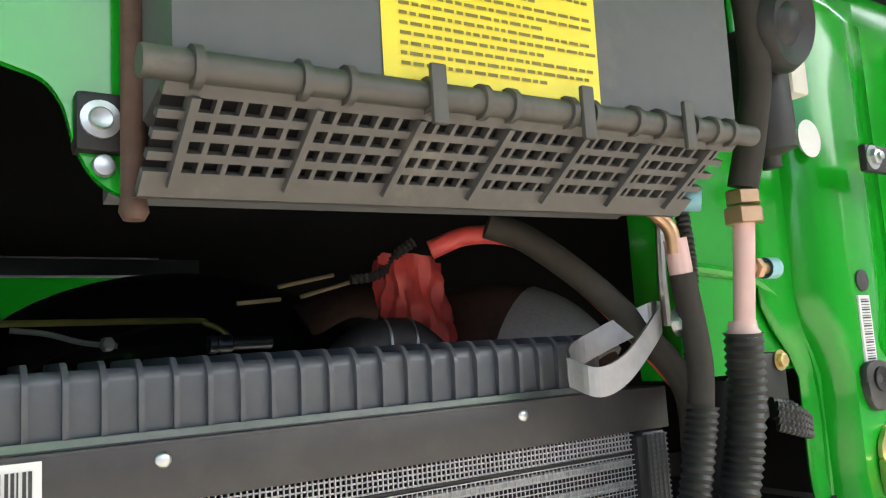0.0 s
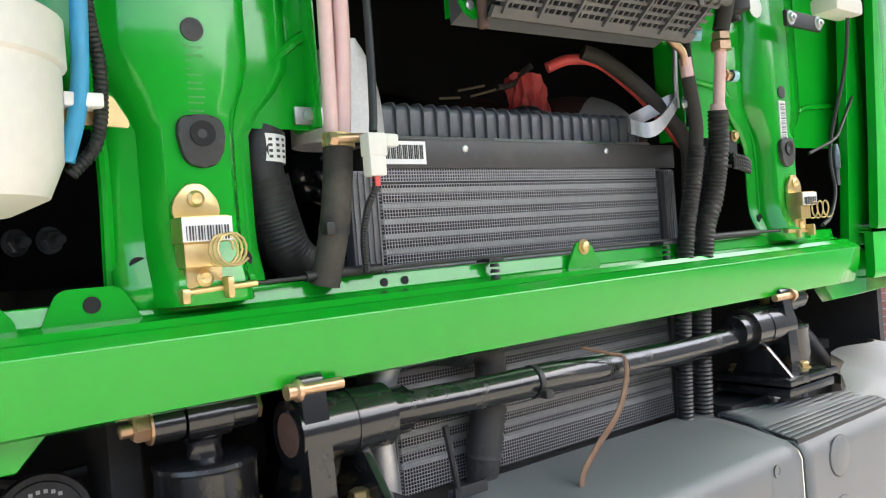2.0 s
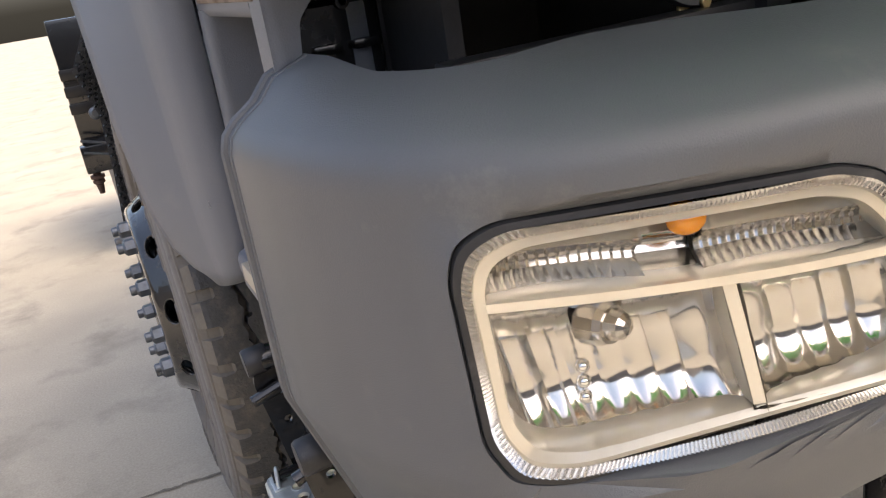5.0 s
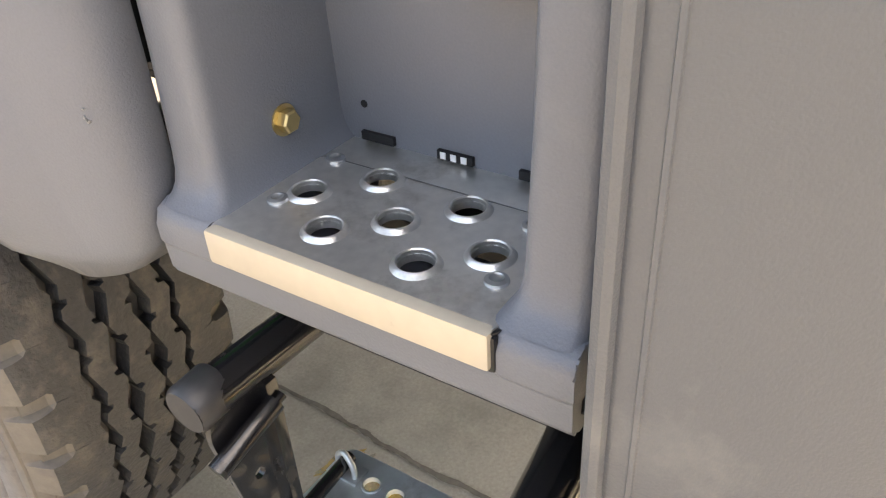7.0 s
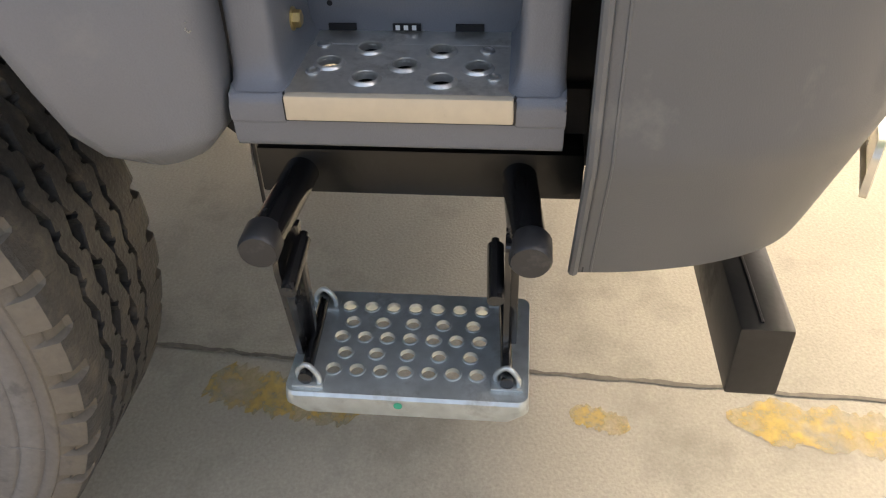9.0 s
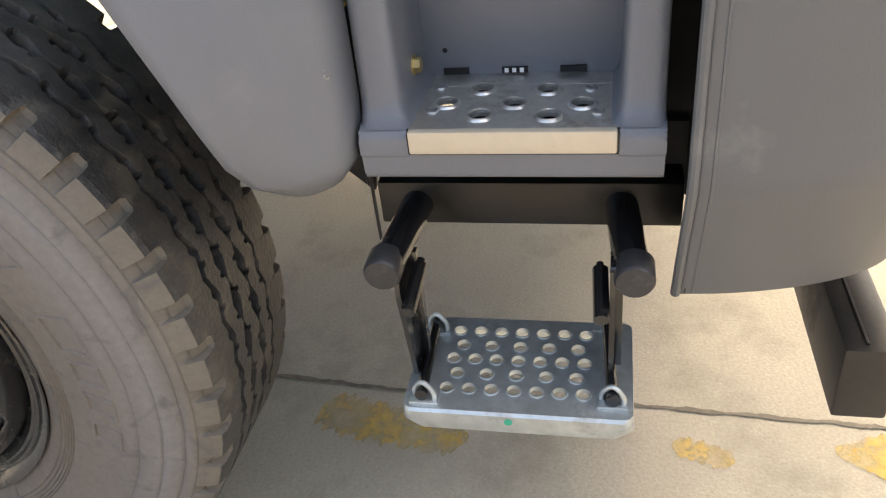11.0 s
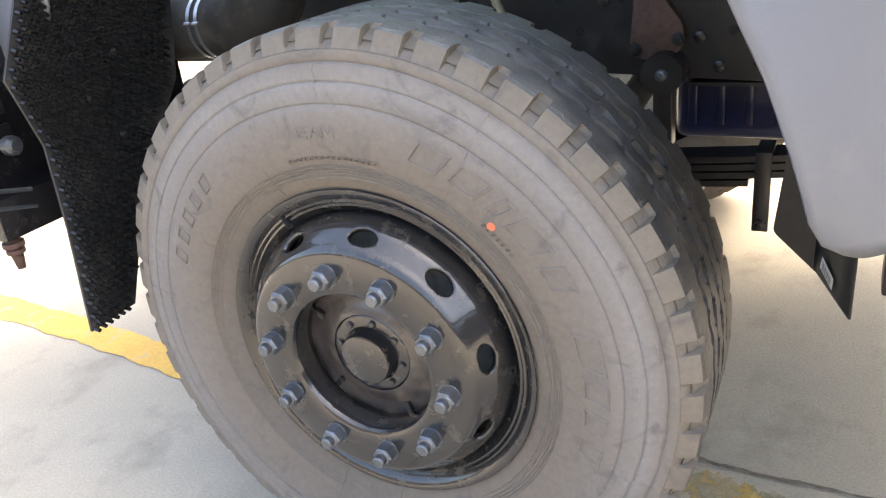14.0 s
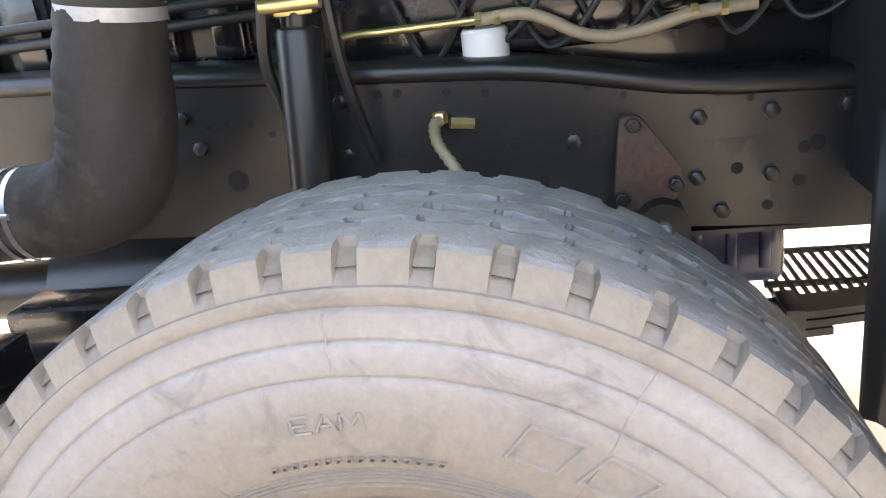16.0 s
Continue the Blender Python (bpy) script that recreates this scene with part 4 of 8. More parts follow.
# apron corners below and beside the beam
def apron(s):
    bm = B()
    pts = [(0.662, 0.085), (0.690, 0.084), (0.80, 0.085), (0.95, 0.10), (1.03, 0.15), (1.05, 0.22), (1.06, 0.34)]
    rows = []
    for i, (x, y) in enumerate(pts):
        zb = 1.244 if i == 0 else 1.214
        rows.append([(s * x, y + 0.01, 1.330), (s * x, y - 0.010, 1.300), (s * x, y - 0.006, 1.262), (s * x, y - 0.002, zb + 0.004), (s * x * 0.997, y + 0.018, zb)])
    loft(bm, rows)
    ob = part("corner_apron", bm, GREEN, truck, "green corner apron panel")
    solid(ob, 0.003, bevel=0.002)
    # layered corner fairing: lower panel, upper panel and the flange behind them
    for z0, z1, x0, slope, y0 in ((1.254, 1.341, 0.742, 0.23, 0.0), (1.3455, 1.92, 0.762, 0.13, -0.004), (1.316, 1.92, 0.728, 0.13, 0.036)):
        bm = B()
        rows = []
        for q, (x, y) in enumerate([(x0, 0.026), (0.80, 0.024), (0.88, 0.035), (0.96, 0.06), (1.03, 0.12), (1.07, 0.21), (1.085, 0.36)]):
            row = []
            for z, back in ((z0 + 0.001, 0.018), (z0, 0.002), (z0 + 0.004, 0.0), (z0 + 0.25 * (z1 - z0), 0.0), (z0 + 0.6 * (z1 - z0), 0.003), (z1 - 0.004, 0.006), (z1, 0.020)):
                xx = x0 + (z - z0) * slope if q == 0 else max(x, x0 + (z - z0) * slope + 0.012 * q)
                row.append((s * xx, y + y0 + back, z))
            rows.append(row)
        first = [(p[0] + s * 0.002, p[1] + 0.016, p[2]) for p in rows[0]]
        loft(bm, [first] + rows)
        ob = part("corner_fairing", bm, GREEN, truck, "layered green cab corner fairing")
        solid(ob, 0.004, bevel=0.0015)


both(apron)

# bracket ears and clips on the beam
bm = B()
prism(bm, soften([(-0.668, 1.325), (-0.650, 1.364), (-0.598, 1.364), (-0.576, 1.325)], 0.010), "y", 0.073, 0.077)
ear = part("beam_ear", bm, GREEN, beam)
bm = B()
lathe(bm, (-0.623, 0.0725, 1.349), (0, -1, 0), [(0, 0.0075), (0.0012, 0.0075), (0.0012, 0)], 16)
part("hole", bm, DARK, beam)
bm = B()
prism(bm, soften([(-0.770, 1.325), (-0.755, 1.358), (-0.700, 1.362), (-0.682, 1.340), (-0.682, 1.325)], 0.008), "y", 0.073, 0.077)
part("beam_ear", bm, GREEN, beam)
bm = B()
prism(bm, soften([(-0.036, 1.328), (-0.012, 1.368), (0.012, 1.368), (0.036, 1.328)], 0.008), "y", 0.070, 0.074)
part("beam_ear", bm, GREEN, beam)
bm = B()
hexnut(bm, (0.0, 0.0695, 1.360), (0, -1, 0), 0.0075, 0.006, 0, 0.0105)
part("yellow_bolt", bm, BRASS, beam, "yellow zinc bolt")
for x in (-0.165, 0.172):
    bm = B()
    box(bm, x - 0.012, x + 0.012, 0.060, 0.085, 1.352, 1.357, 0.002)
    for k in range(5):
        lathe(bm, (x + 0.001, 0.066, 1.318 + 0.007 * k), (0, 0, 1), [(0, 0), (0, 0.0065), (0.004, 0.005), (0.004, 0)], 12)
    part("clip", bm, MATT_BLACK, beam, "black plastic fir-tree clip")
for x, z in ((-0.318, 1.341), (-0.290, 1.341), (0.277, 1.334)):
    bm = B()
    lathe(bm, (x, 0.0775, z), (0, -1, 0), [(0, 0.005), (0.001, 0.005), (0.001, 0)], 14)
    part("hole", bm, DARK if x < 0 else STEEL, beam)
bm = B()
tube(bm, [(-0.50, 0.060, 1.354), (-0.3, 0.070, 1.357), (0.0, 0.074, 1.358), (0.3, 0.070, 1.358), (0.55, 0.055, 1.357)], 0.0022, 8)
cable = part("release_cable", bm, MATT_BLACK, truck, "thin black release cable")
for x0, x1 in ((-0.42, -0.325), (0.215, 0.43)):
    bm = B()
    tube(bm, [(x0, 0.066, 1.356), ((x0 + x1) / 2, 0.069, 1.357), (x1, 0.070, 1.357)], 0.0055, 10)
    part("sleeve", bm, MATT_BLACK, cable)


def latch(s):
    """Yellow zinc catch: base plate, body, two ears and a coil spring."""
    x, y = s * 0.531, 0.060
    bm = B()
    prism(bm, soften([(x - 0.022, 1.418), (x - 0.022, 1.434), (x - 0.008, 1.451), (x + 0.008, 1.451), (x + 0.022, 1.434), (x + 0.022, 1.418)], 0.006), "y", y, y - 0.005, 0.001)
    ob = part("latch", bm, BRASS, truck, "yellow zinc hood latch with a coil spring")
    for nm, q in (("latch_body", (x - 0.024, x + 0.022, y - 0.030, y, 1.396, 1.420)), ("latch_throat", (x - 0.022, x + 0.010, y - 0.026, y, 1.374, 1.398)), ("latch_foot", (x - 0.017, x + 0.018, y - 0.012, y, 1.346, 1.378)),
                  ("latch_ear", (x - 0.025, x - 0.017, y - 0.022, y, 1.342, 1.356)), ("latch_ear", (x + 0.016, x + 0.023, y - 0.026, y, 1.344, 1.364))):
        bm = B()
        box(bm, *q, 0.003)
        part(nm, bm, BRASS, ob)
    bm = B()
    tube(bm, [(x + 0.012 + 0.0145 * math.cos(a), y - 0.020 - 0.0015 * a, 1.388 + 0.0145 * math.sin(a)) for a in (k * 0.5 for k in range(50))], 0.0013, 6, 1)
    part("coil_spring", bm, BRASS, ob)
    bm = B()
    box(bm, x - 0.024, x + 0.022, y - 0.0316, y - 0.0306, 1.397, 1.4185)
    part("barcode_label", bm, WHITE, ob, "white barcode label", smooth=False)
    bm = B()
    for k in range(15):
        box(bm, x - 0.021 + k * 0.0027, x - 0.021 + k * 0.0027 + (0.0015 if k % 3 else 0.0008), y - 0.0324, y - 0.0320, 1.398, 1.411)
    part("print", bm, PRINT, ob, smooth=False, kind="stuff")
    for z, d in ((1.437, 0.005), (1.364, 0.012)):
        bm = B()
        lathe(bm, (x, y - d, z), (0, -1, 0), [(0, 0.008), (0.002, 0.008), (0.004, 0.005), (0.003, 0.002), (0.002, 0)], 16)
        part("screw", bm, BRASS, ob)
    bm = B()
    cyl(bm, (x + s * 0.02, y - 0.012, 1.352), (x - s * 0.05, y - 0.012, 1.355), 0.0035, 10)
    part("cable_end", bm, BRASS, ob)


both(latch)

# ---- radiator, condenser, top tank ----
rad = part("radiator", box(B(), -0.29, 0.285, 0.150, 0.200, 0.98, 1.50), FIN, truck, "black radiator with a condenser in front")
bm = B()
for k in range(19):
    z = 1.446 - 0.0182 * k
    box(bm, -0.282, 0.240, 0.124, 0.140, z - 0.0034, z + 0.0034, 0.0012, seg=1)
part("condenser_tube", bm, TUBEBAR, rad, "flat grey condenser tubes", kind="stuff")
bm = B()
for k in range(250):
    x = -0.282 + k * 0.00209
    box(bm, x, x + 0.0005, 0.129, 0.146, 1.08, 1.475)
part("fin", bm, FIN, rad, "dark condenser fins", smooth=False, kind="stuff")
bm = B()
for k in range(88):
    z = 1.4525 - k * 0.0042
    box(bm, -0.282, 0.240, 0.1205, 0.1212, z, z + 0.0008)
for k in range(125):
    box(bm, -0.282 + k * 0.0042, -0.282 + k * 0.0042 + 0.0008, 0.1212, 0.1218, 1.085, 1.4530)
for k in range(5):
    box(bm, -0.282, 0.240, 0.1225, 0.1240, 1.4565 + k * 0.0040, 1.4565 + k * 0.0040 + 0.0011)
for k in range(130):
    box(bm, -0.282 + k * 0.0040, -0.282 + k * 0.0040 + 0.0010, 0.1218, 0.1232, 1.4565, 1.4740)
part("screen_wire", bm, TUBEBAR, rad, smooth=False, kind="stuff")
bm = B()
box(bm, -0.284, 0.242, 0.122, 0.140, 1.453, 1.4565, 0.001, seg=1)
box(bm, 0.238, 0.250, 0.116, 0.145, 1.00, 1.468, 0.003)
part("side_tube", bm, MATT_BLACK, rad)
for x0, x1 in ((-0.325, -0.285), (0.252, 0.280)):
    bm = B()
    box(bm, x0, x1, 0.122, 0.142, 1.0, 1.470, 0.003)
    for k in range(100):
        box(bm, x0 - 0.001, x1 + 0.001, 0.1205, 0.1225, 1.02 + k * 0.0045, 1.02 + k * 0.0045 + 0.0015)
    for k in range(5):
        box(bm, x0 + (x1 - x0) * (k + 0.3) / 5, x0 + (x1 - x0) * (k + 0.3) / 5 + 0.0012, 0.119, 0.121, 1.02, 1.468)
    part("mesh_screen", bm, MESH, rad, "grey wire mesh strip", smooth=False)
bm = B()
box(bm, -0.300, 0.282, 0.118, 0.122, 1.472, 1.507, 0.0015)
box(bm, -0.300, 0.282, 0.118, 0.150, 1.504, 1.508, 0.0015)
plate = part("top_plate", bm, material("satin_dark_paint", (0.040, 0.038, 0.038), 0.42, vary=0.15, bump=0.01, dirt=(0.07, 0.066, 0.06), dirt_amount=0.2, dirt_scale=12), rad, "dark steel top plate")
for x in (-0.153, 0.118):
    bm = B()
    bmesh.ops.create_uvsphere(bm, u_segments=14, v_segments=8, radius=0.005, matrix=Matrix.Translation((x, 0.1175, 1.497)) @ Matrix.Diagonal((1, 0.5, 1, 1)))
    part("rivet", bm, STEEL, plate)
bm = B()
box(bm, -0.293, -0.217, 0.1160, 0.1172, 1.477, 1.5045)
lb = part("barcode_label", bm, WHITE, plate, "white barcode label", smooth=False)
bm = B()
for k in range(24):
    box(bm, -0.288 + k * 0.0028, -0.288 + k * 0.0028 + (0.0018 if k % 3 else 0.0009), 0.1150, 0.1156, 1.483, 1.500)
part("print", bm, PRINT, lb, smooth=False, kind="stuff")
bm = B()
box(bm, -0.295, 0.225, 0.136, 0.215, 1.508, 1.552, 0.008, seg=3)
tank = part("top_tank", bm, TANK, rad, "ribbed black plastic top tank")
for k in range(25):
    x = -0.288 + k * 0.0208
    bm = B()
    prism(bm, soften([(0.132, 1.508), (0.130, 1.545), (0.140, 1.557), (0.215, 1.557), (0.217, 1.508)], 0.006, 3), "x", x, x + 0.0035)
    part("rib", bm, TANK, tank)
bm = B()
pts = [(-0.298 + 0.0043 * k, 0.131 + (0.0012 if k % 2 else 0), 1.509) for k in range(125)]
tube(bm, pts, 0.0048, 6, 1)
part("crimped_edge", bm, ALU, tank, "crimped aluminium edge")
bm = B()
lathe(bm, (-0.265, 0.17, 1.552), (0, 0, 1), [(0, 0.016), (0.014, 0.016), (0.016, 0.014), (0.016, 0)], 20)
part("filler_neck", bm, MATT_BLACK, tank)

# cab floor, firewall and sides, near-black to put the engine bay's shade into colour
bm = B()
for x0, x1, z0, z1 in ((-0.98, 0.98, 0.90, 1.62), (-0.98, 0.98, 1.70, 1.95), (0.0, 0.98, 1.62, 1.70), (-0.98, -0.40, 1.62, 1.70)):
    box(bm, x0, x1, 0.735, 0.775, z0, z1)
fw = part("firewall", bm, DARK, truck, "near-black panels closing the engine bay, its shade in their colour")
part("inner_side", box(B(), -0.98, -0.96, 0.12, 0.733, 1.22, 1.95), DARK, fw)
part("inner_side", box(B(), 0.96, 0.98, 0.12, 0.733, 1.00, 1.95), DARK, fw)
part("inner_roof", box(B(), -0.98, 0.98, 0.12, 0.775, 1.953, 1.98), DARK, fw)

# things in the dark above the tank
bm = B()
tube(bm, [(0.055, 0.275, 1.620), (0.075, 0.270, 1.622), (0.090, 0.265, 1.631), (0.095, 0.255, 1.642), (0.109, 0.250, 1.652)], 0.0052, 10, 8, 0.0014, 0.004)
part("loom", bm, RUBBER, truck, "corrugated black wiring loom")
bm = B()
tube(bm, [(0.098, 0.205, 1.638), (0.128, 0.186, 1.649), (0.165, 0.160, 1.641), (0.210, 0.135, 1.600), (0.250, 0.115, 1.552), (0.290, 0.100, 1.500)], 0.0085, 12)
part("red_hose", bm, RED, truck, "red insulated cable")
bm = B()
tube(bm, [(0.12, 0.150, 1.652), (0.150, 0.135, 1.638), (0.195, 0.112, 1.598), (0.235, 0.095, 1.553), (0.270, 0.085, 1.505), (0.290, 0.10, 1.43)], 0.0115, 14)
part("coolant_hose", bm, HOSE, truck, "black rubber coolant hose")
bm = B()
pts = [(0.140, 0.085, 1.528), (0.150, 0.065, 1.520), (0.175, 0.062, 1.528), (0.205, 0.065, 1.548), (0.226, 0.068, 1.566), (0.232, 0.085, 1.568), (0.200, 0.108, 1.552), (0.165, 0.110, 1.538), (0.140, 0.085, 1.528)]
path = smooth_path(pts, 6)
loft(bm, [[p + Vector((0, 0, -0.011)), p + Vector((0, 0, 0.011))] for p in path])
ob = part("hose_clamp", bm, ALU, truck, "bright metal strap clamp round a hose", smooth=False)
solid(ob, 0.0025, 0)
bm = B()
hexnut(bm, (0.238, 0.060, 1.562), (0.2, -1, 0), 0.008, 0.007, 0.004, 0.012)
part("clamp_bolt", bm, STEEL, ob)
bm = B()
tube(bm, [(0.185, 0.36, 1.545), (0.205, 0.32, 1.565), (0.232, 0.28, 1.568), (0.258, 0.24, 1.548), (0.275, 0.21, 1.50)], 0.047, 20)
part("intake_pipe", bm, RUST, truck, "brown cast elbow pipe")
bm = B()
tube(bm, [(0.240, 0.268, 1.566), (0.256, 0.240, 1.549), (0.272, 0.212, 1.512)], [0.049, 0.050, 0.050], 20)
part("foil_wrap", bm, FOIL, truck, "silver heat foil on a pipe")
bm = B()
rnd = random.Random(9)
rings = []
for k in range(22):
    f = k / 21
    z = 1.545 + 0.092 * f
    pleat = [0.0035 * math.sin(5 * a + 9 * f) + 0.0025 * math.sin(13 * a - 6 * f) for a in (2 * math.pi * j / 44 for j in range(44))]
    wide = 0.034 + 0.003 * math.sin(7 * f) - (0.006 * max(0, f - 0.8) / 0.2)
    rings.append([Vector((0.124 - 0.008 * f + (wide + pleat[j] + rnd.uniform(-0.0012, 0.0012)) * math.cos(2 * math.pi * j / 44), 0.275 + (wide + pleat[j]) * 0.9 * math.sin(2 * math.pi * j / 44), z + rnd.uniform(-0.001, 0.001) + 0.006 * f * math.cos(2 * math.pi * j / 44 + 2.6))) for j in range(44)])
loft(bm, rings, closed=True)
bm.faces.new(list(bm.verts)[-44:])
part("red_wrap", bm, RED, truck, "crumpled red plastic wrap round a pipe end")
bm = B()
tube(bm, [(0.022, 0.245, 1.535), (0.045, 0.232, 1.556), (0.080, 0.228, 1.560), (0.115, 0.235, 1.54)], 0.021, 16)
part("rubber_elbow", bm, RUBBER, truck, "black rubber elbow hose")
for p, q in (((-0.005, 0.300, 1.616), (0.050, 0.300, 1.627)), ((0.012, 0.290, 1.606), (0.093, 0.290, 1.627)), ((-0.043, 0.300, 1.602), (-0.003, 0.300, 1.605))):
    bm = B()
    cyl(bm, p, q, 0.0019, 8)
    part("thin_pipe", bm, TAN, truck, "thin bare metal pipe over the engine")
bm = B()
tube(bm, [(-0.42, 0.40, 1.598), (-0.215, 0.40, 1.596), (-0.060, 0.40, 1.594), (-0.040, 0.395, 1.590), (-0.024, 0.39, 1.580), (-0.008, 0.385, 1.558), (0.0, 0.38, 1.53)], 0.0030, 8)
part("brake_pipe", bm, material("yellow_pipe", (0.40, 0.38, 0.10), 0.35, 0.3, vary=0.1, bump=0.0), truck, "thin yellowish metal pipe")
GLOSS = material("gloss_black", (0.010, 0.010, 0.011), 0.12, vary=0.2, bump=0.0, coat=0.6)
bm = B()
bmesh.ops.create_uvsphere(bm, u_segments=48, v_segments=24, radius=1, matrix=Matrix.Translation((-0.035, 0.52, 1.510)) @ Matrix.Diagonal((0.235, 0.15, 0.143, 1)))
part("engine_cover", bm, GLOSS, truck, "glossy black engine cover")
# oil filler, bracket and clamps on the engine beside the cover
bm = B()
tube(bm, [(0.07, 0.42, 1.590), (0.12, 0.41, 1.612), (0.165, 0.40, 1.604), (0.20, 0.38, 1.575)], 0.020, 16)
part("intake_elbow", bm, RUST, truck, "brown cast elbow on the engine")
bm = B()
lathe(bm, (-0.050, 0.36, 1.569), (1, 0, 0), [(0, 0), (0, 0.008), (0.006, 0.009), (0.008, 0.007), (0.012, 0.009), (0.020, 0.009), (0.022, 0.006), (0.06, 0.006), (0.06, 0)], 16)
part("pipe_union", bm, BOLT, truck, "grey threaded pipe union")
bm = B()
tube(bm, [(-0.215, 0.32, 1.586), (-0.190, 0.315, 1.582), (-0.165, 0.31, 1.574), (-0.140, 0.305, 1.570)], 0.0022, 8)
hexnut(bm, (-0.150, 0.300, 1.571), (0.3, -1, 0.2), 0.006, 0.006)
part("fuel_pipe", bm, STEEL, truck, "small bright metal pipe with a union nut")
for x, z in ((0.142, 1.593), (0.150, 1.597), (0.190, 1.574)):
    bm = B()
    hexnut(bm, (x, 0.375, z), (0, -1, 0.2), 0.006, 0.012, 0.004)
    part("copper_bolt", bm, COPPER, truck, "small copper-coloured bolt")
for x, r in ((0.060, 0.0235), (0.085, 0.0235)):
    bm = B()
    ring = [(x + 0.003 * math.cos(a), 0.231 + r * math.cos(a), 1.558 + r * math.sin(a)) for a in (2 * math.pi * j / 20 for j in range(20))]
    tube(bm, ring + [ring[0]], 0.0014, 6, 1)
    part("band_clamp", bm, STEEL, truck, "bright steel hose clamp")
# grey cross member behind the engine cover
bm = B()
box(bm, -0.60, 0.045, 0.70, 0.73, 1.672, 1.693, 0.002)
part("cross_member", bm, TANK, truck, "grey painted cross member under the cab")

# ---- air box with filter grille and yellow label ----
TL, TR, BL, BR = Vector((-0.184, -0.022, 1.682)), Vector((0.236, -0.016, 1.694)), Vector((-0.190, 0.012, 1.632)), Vector((0.196, 0.016, 1.640))
HB = material("airbox_plastic", (0.085, 0.086, 0.092), 0.5, vary=0.08, bump=0.01, dirt=(0.16, 0.15, 0.14), dirt_amount=0.15, dirt_scale=10)
HG = material("grille_plastic", (0.075, 0.071, 0.066), 0.5, vary=0.12, bump=0.01, dirt=(0.15, 0.14, 0.12), dirt_amount=0.25, dirt_scale=14)
bm = B()
f = [bm.verts.new(p) for p in ((-0.180, -0.018, 1.690), (0.236, -0.014, 1.701), (0.242, -0.014, 1.93), (-0.180, -0.018, 1.93))]
g = [bm.verts.new(p) for p in ((-0.192, 0.08, 1.640), (0.20, 0.08, 1.648), (0.242, 0.08, 1.93), (-0.192, 0.08, 1.93))]
bm.faces.new(f)
bm.faces.new(g[::-1])
for i in range(4):
    bm.faces.new((f[i], g[i], g[(i + 1) % 4], f[(i + 1) % 4]))
airbox = part("air_box", bm, HB, truck, "grey plastic air conditioning box with a filter grille", smooth=False)


def on_grille(u, v, out=0.0):
    nrm = (TR - TL).cross(BL - TL).normalized()
    if nrm.y > 0:
        nrm = -nrm
    return TL.lerp(TR, u).lerp(BL.lerp(BR, u), v) + nrm * out


bm = B()
N = 31
for i in range(N + 1):
    u = 0.035 + 0.93 * i / N
    big = i % 5 == 0
    w = 0.0022 if big else 0.0014
    for v0, v1, o0, o1 in ((0.16, 0.90 if big else 0.80, -0.004, 0.006 if big else 0.002),):
        q = [on_grille(u - w / 0.42, v0, o1), on_grille(u + w / 0.42, v0, o1), on_grille(u + w / 0.42, v1, o1), on_grille(u - w / 0.42, v1, o1)]
        r = [on_grille(u - w / 0.42, v0, o0), on_grille(u + w / 0.42, v0, o0), on_grille(u + w / 0.42, v1, o0), on_grille(u - w / 0.42, v1, o0)]
        a, b = [bm.verts.new(p) for p in q], [bm.verts.new(p) for p in r]
        bm.faces.new(a)
        for k in range(4):
            bm.faces.new((a[k], b[k], b[(k + 1) % 4], a[(k + 1) % 4]))
part("grille_rib", bm, HG, airbox, "grey plastic grille ribs", smooth=False, kind="stuff")
bm = B()
for v0, v1 in ((0.02, 0.17), (0.285, 0.355), (0.455, 0.525), (0.625, 0.695), (0.79, 1.0)):
    q = [on_grille(0.0, v0, 0.002), on_grille(1.0, v0, 0.002), on_grille(1.0, v1, 0.002), on_grille(0.0, v1, 0.002)]
    r = [on_grille(0.0, v0, -0.004), on_grille(1.0, v0, -0.004), on_grille(1.0, v1, -0.004), on_grille(0.0, v1, -0.004)]
    a, b = [bm.verts.new(p) for p in q], [bm.verts.new(p) for p in r]
    bm.faces.new(a)
    for k in range(4):
        bm.faces.new((a[k], b[k], b[(k + 1) % 4], a[(k + 1) % 4]))
part("grille_bar", bm, HG, airbox, "grey plastic grille bars", smooth=False, kind="stuff")
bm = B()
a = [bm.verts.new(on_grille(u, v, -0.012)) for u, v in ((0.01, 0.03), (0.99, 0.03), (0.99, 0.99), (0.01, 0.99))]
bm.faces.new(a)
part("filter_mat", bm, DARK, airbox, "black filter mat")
bm = B()
cyl(bm, TL + Vector((-0.012, -0.001, 0.003)), TR + Vector((0.014, -0.001, 0.003)), 0.0078, 14)
hinge = part("hinge_bar", bm, HG, airbox, "grey plastic hinge bar")
for k, u in enumerate((0.03, 0.155, 0.215, 0.335, 0.42, 0.47, 0.58, 0.625, 0.72, 0.78, 0.86, 0.915, 0.96)):
    bm = B()
    c = TL.lerp(TR, u) + Vector((0, -0.001, 0.003))
    d = (TR - TL).normalized()
    cyl(bm, c - d * 0.0022, c + d * 0.0022, 0.0105, 14)
    part("hinge_ring", bm, HG, hinge)
for u in (0.335, 0.60, 0.83):
    bm = B()
    c = TL.lerp(TR, u)
    box(bm, c.x - 0.005, c.x + 0.005, c.y - 0.013, c.y - 0.009, c.z - 0.016, c.z + 0.018, 0.0015)
    part("clip", bm, HG, hinge)
bm = B()
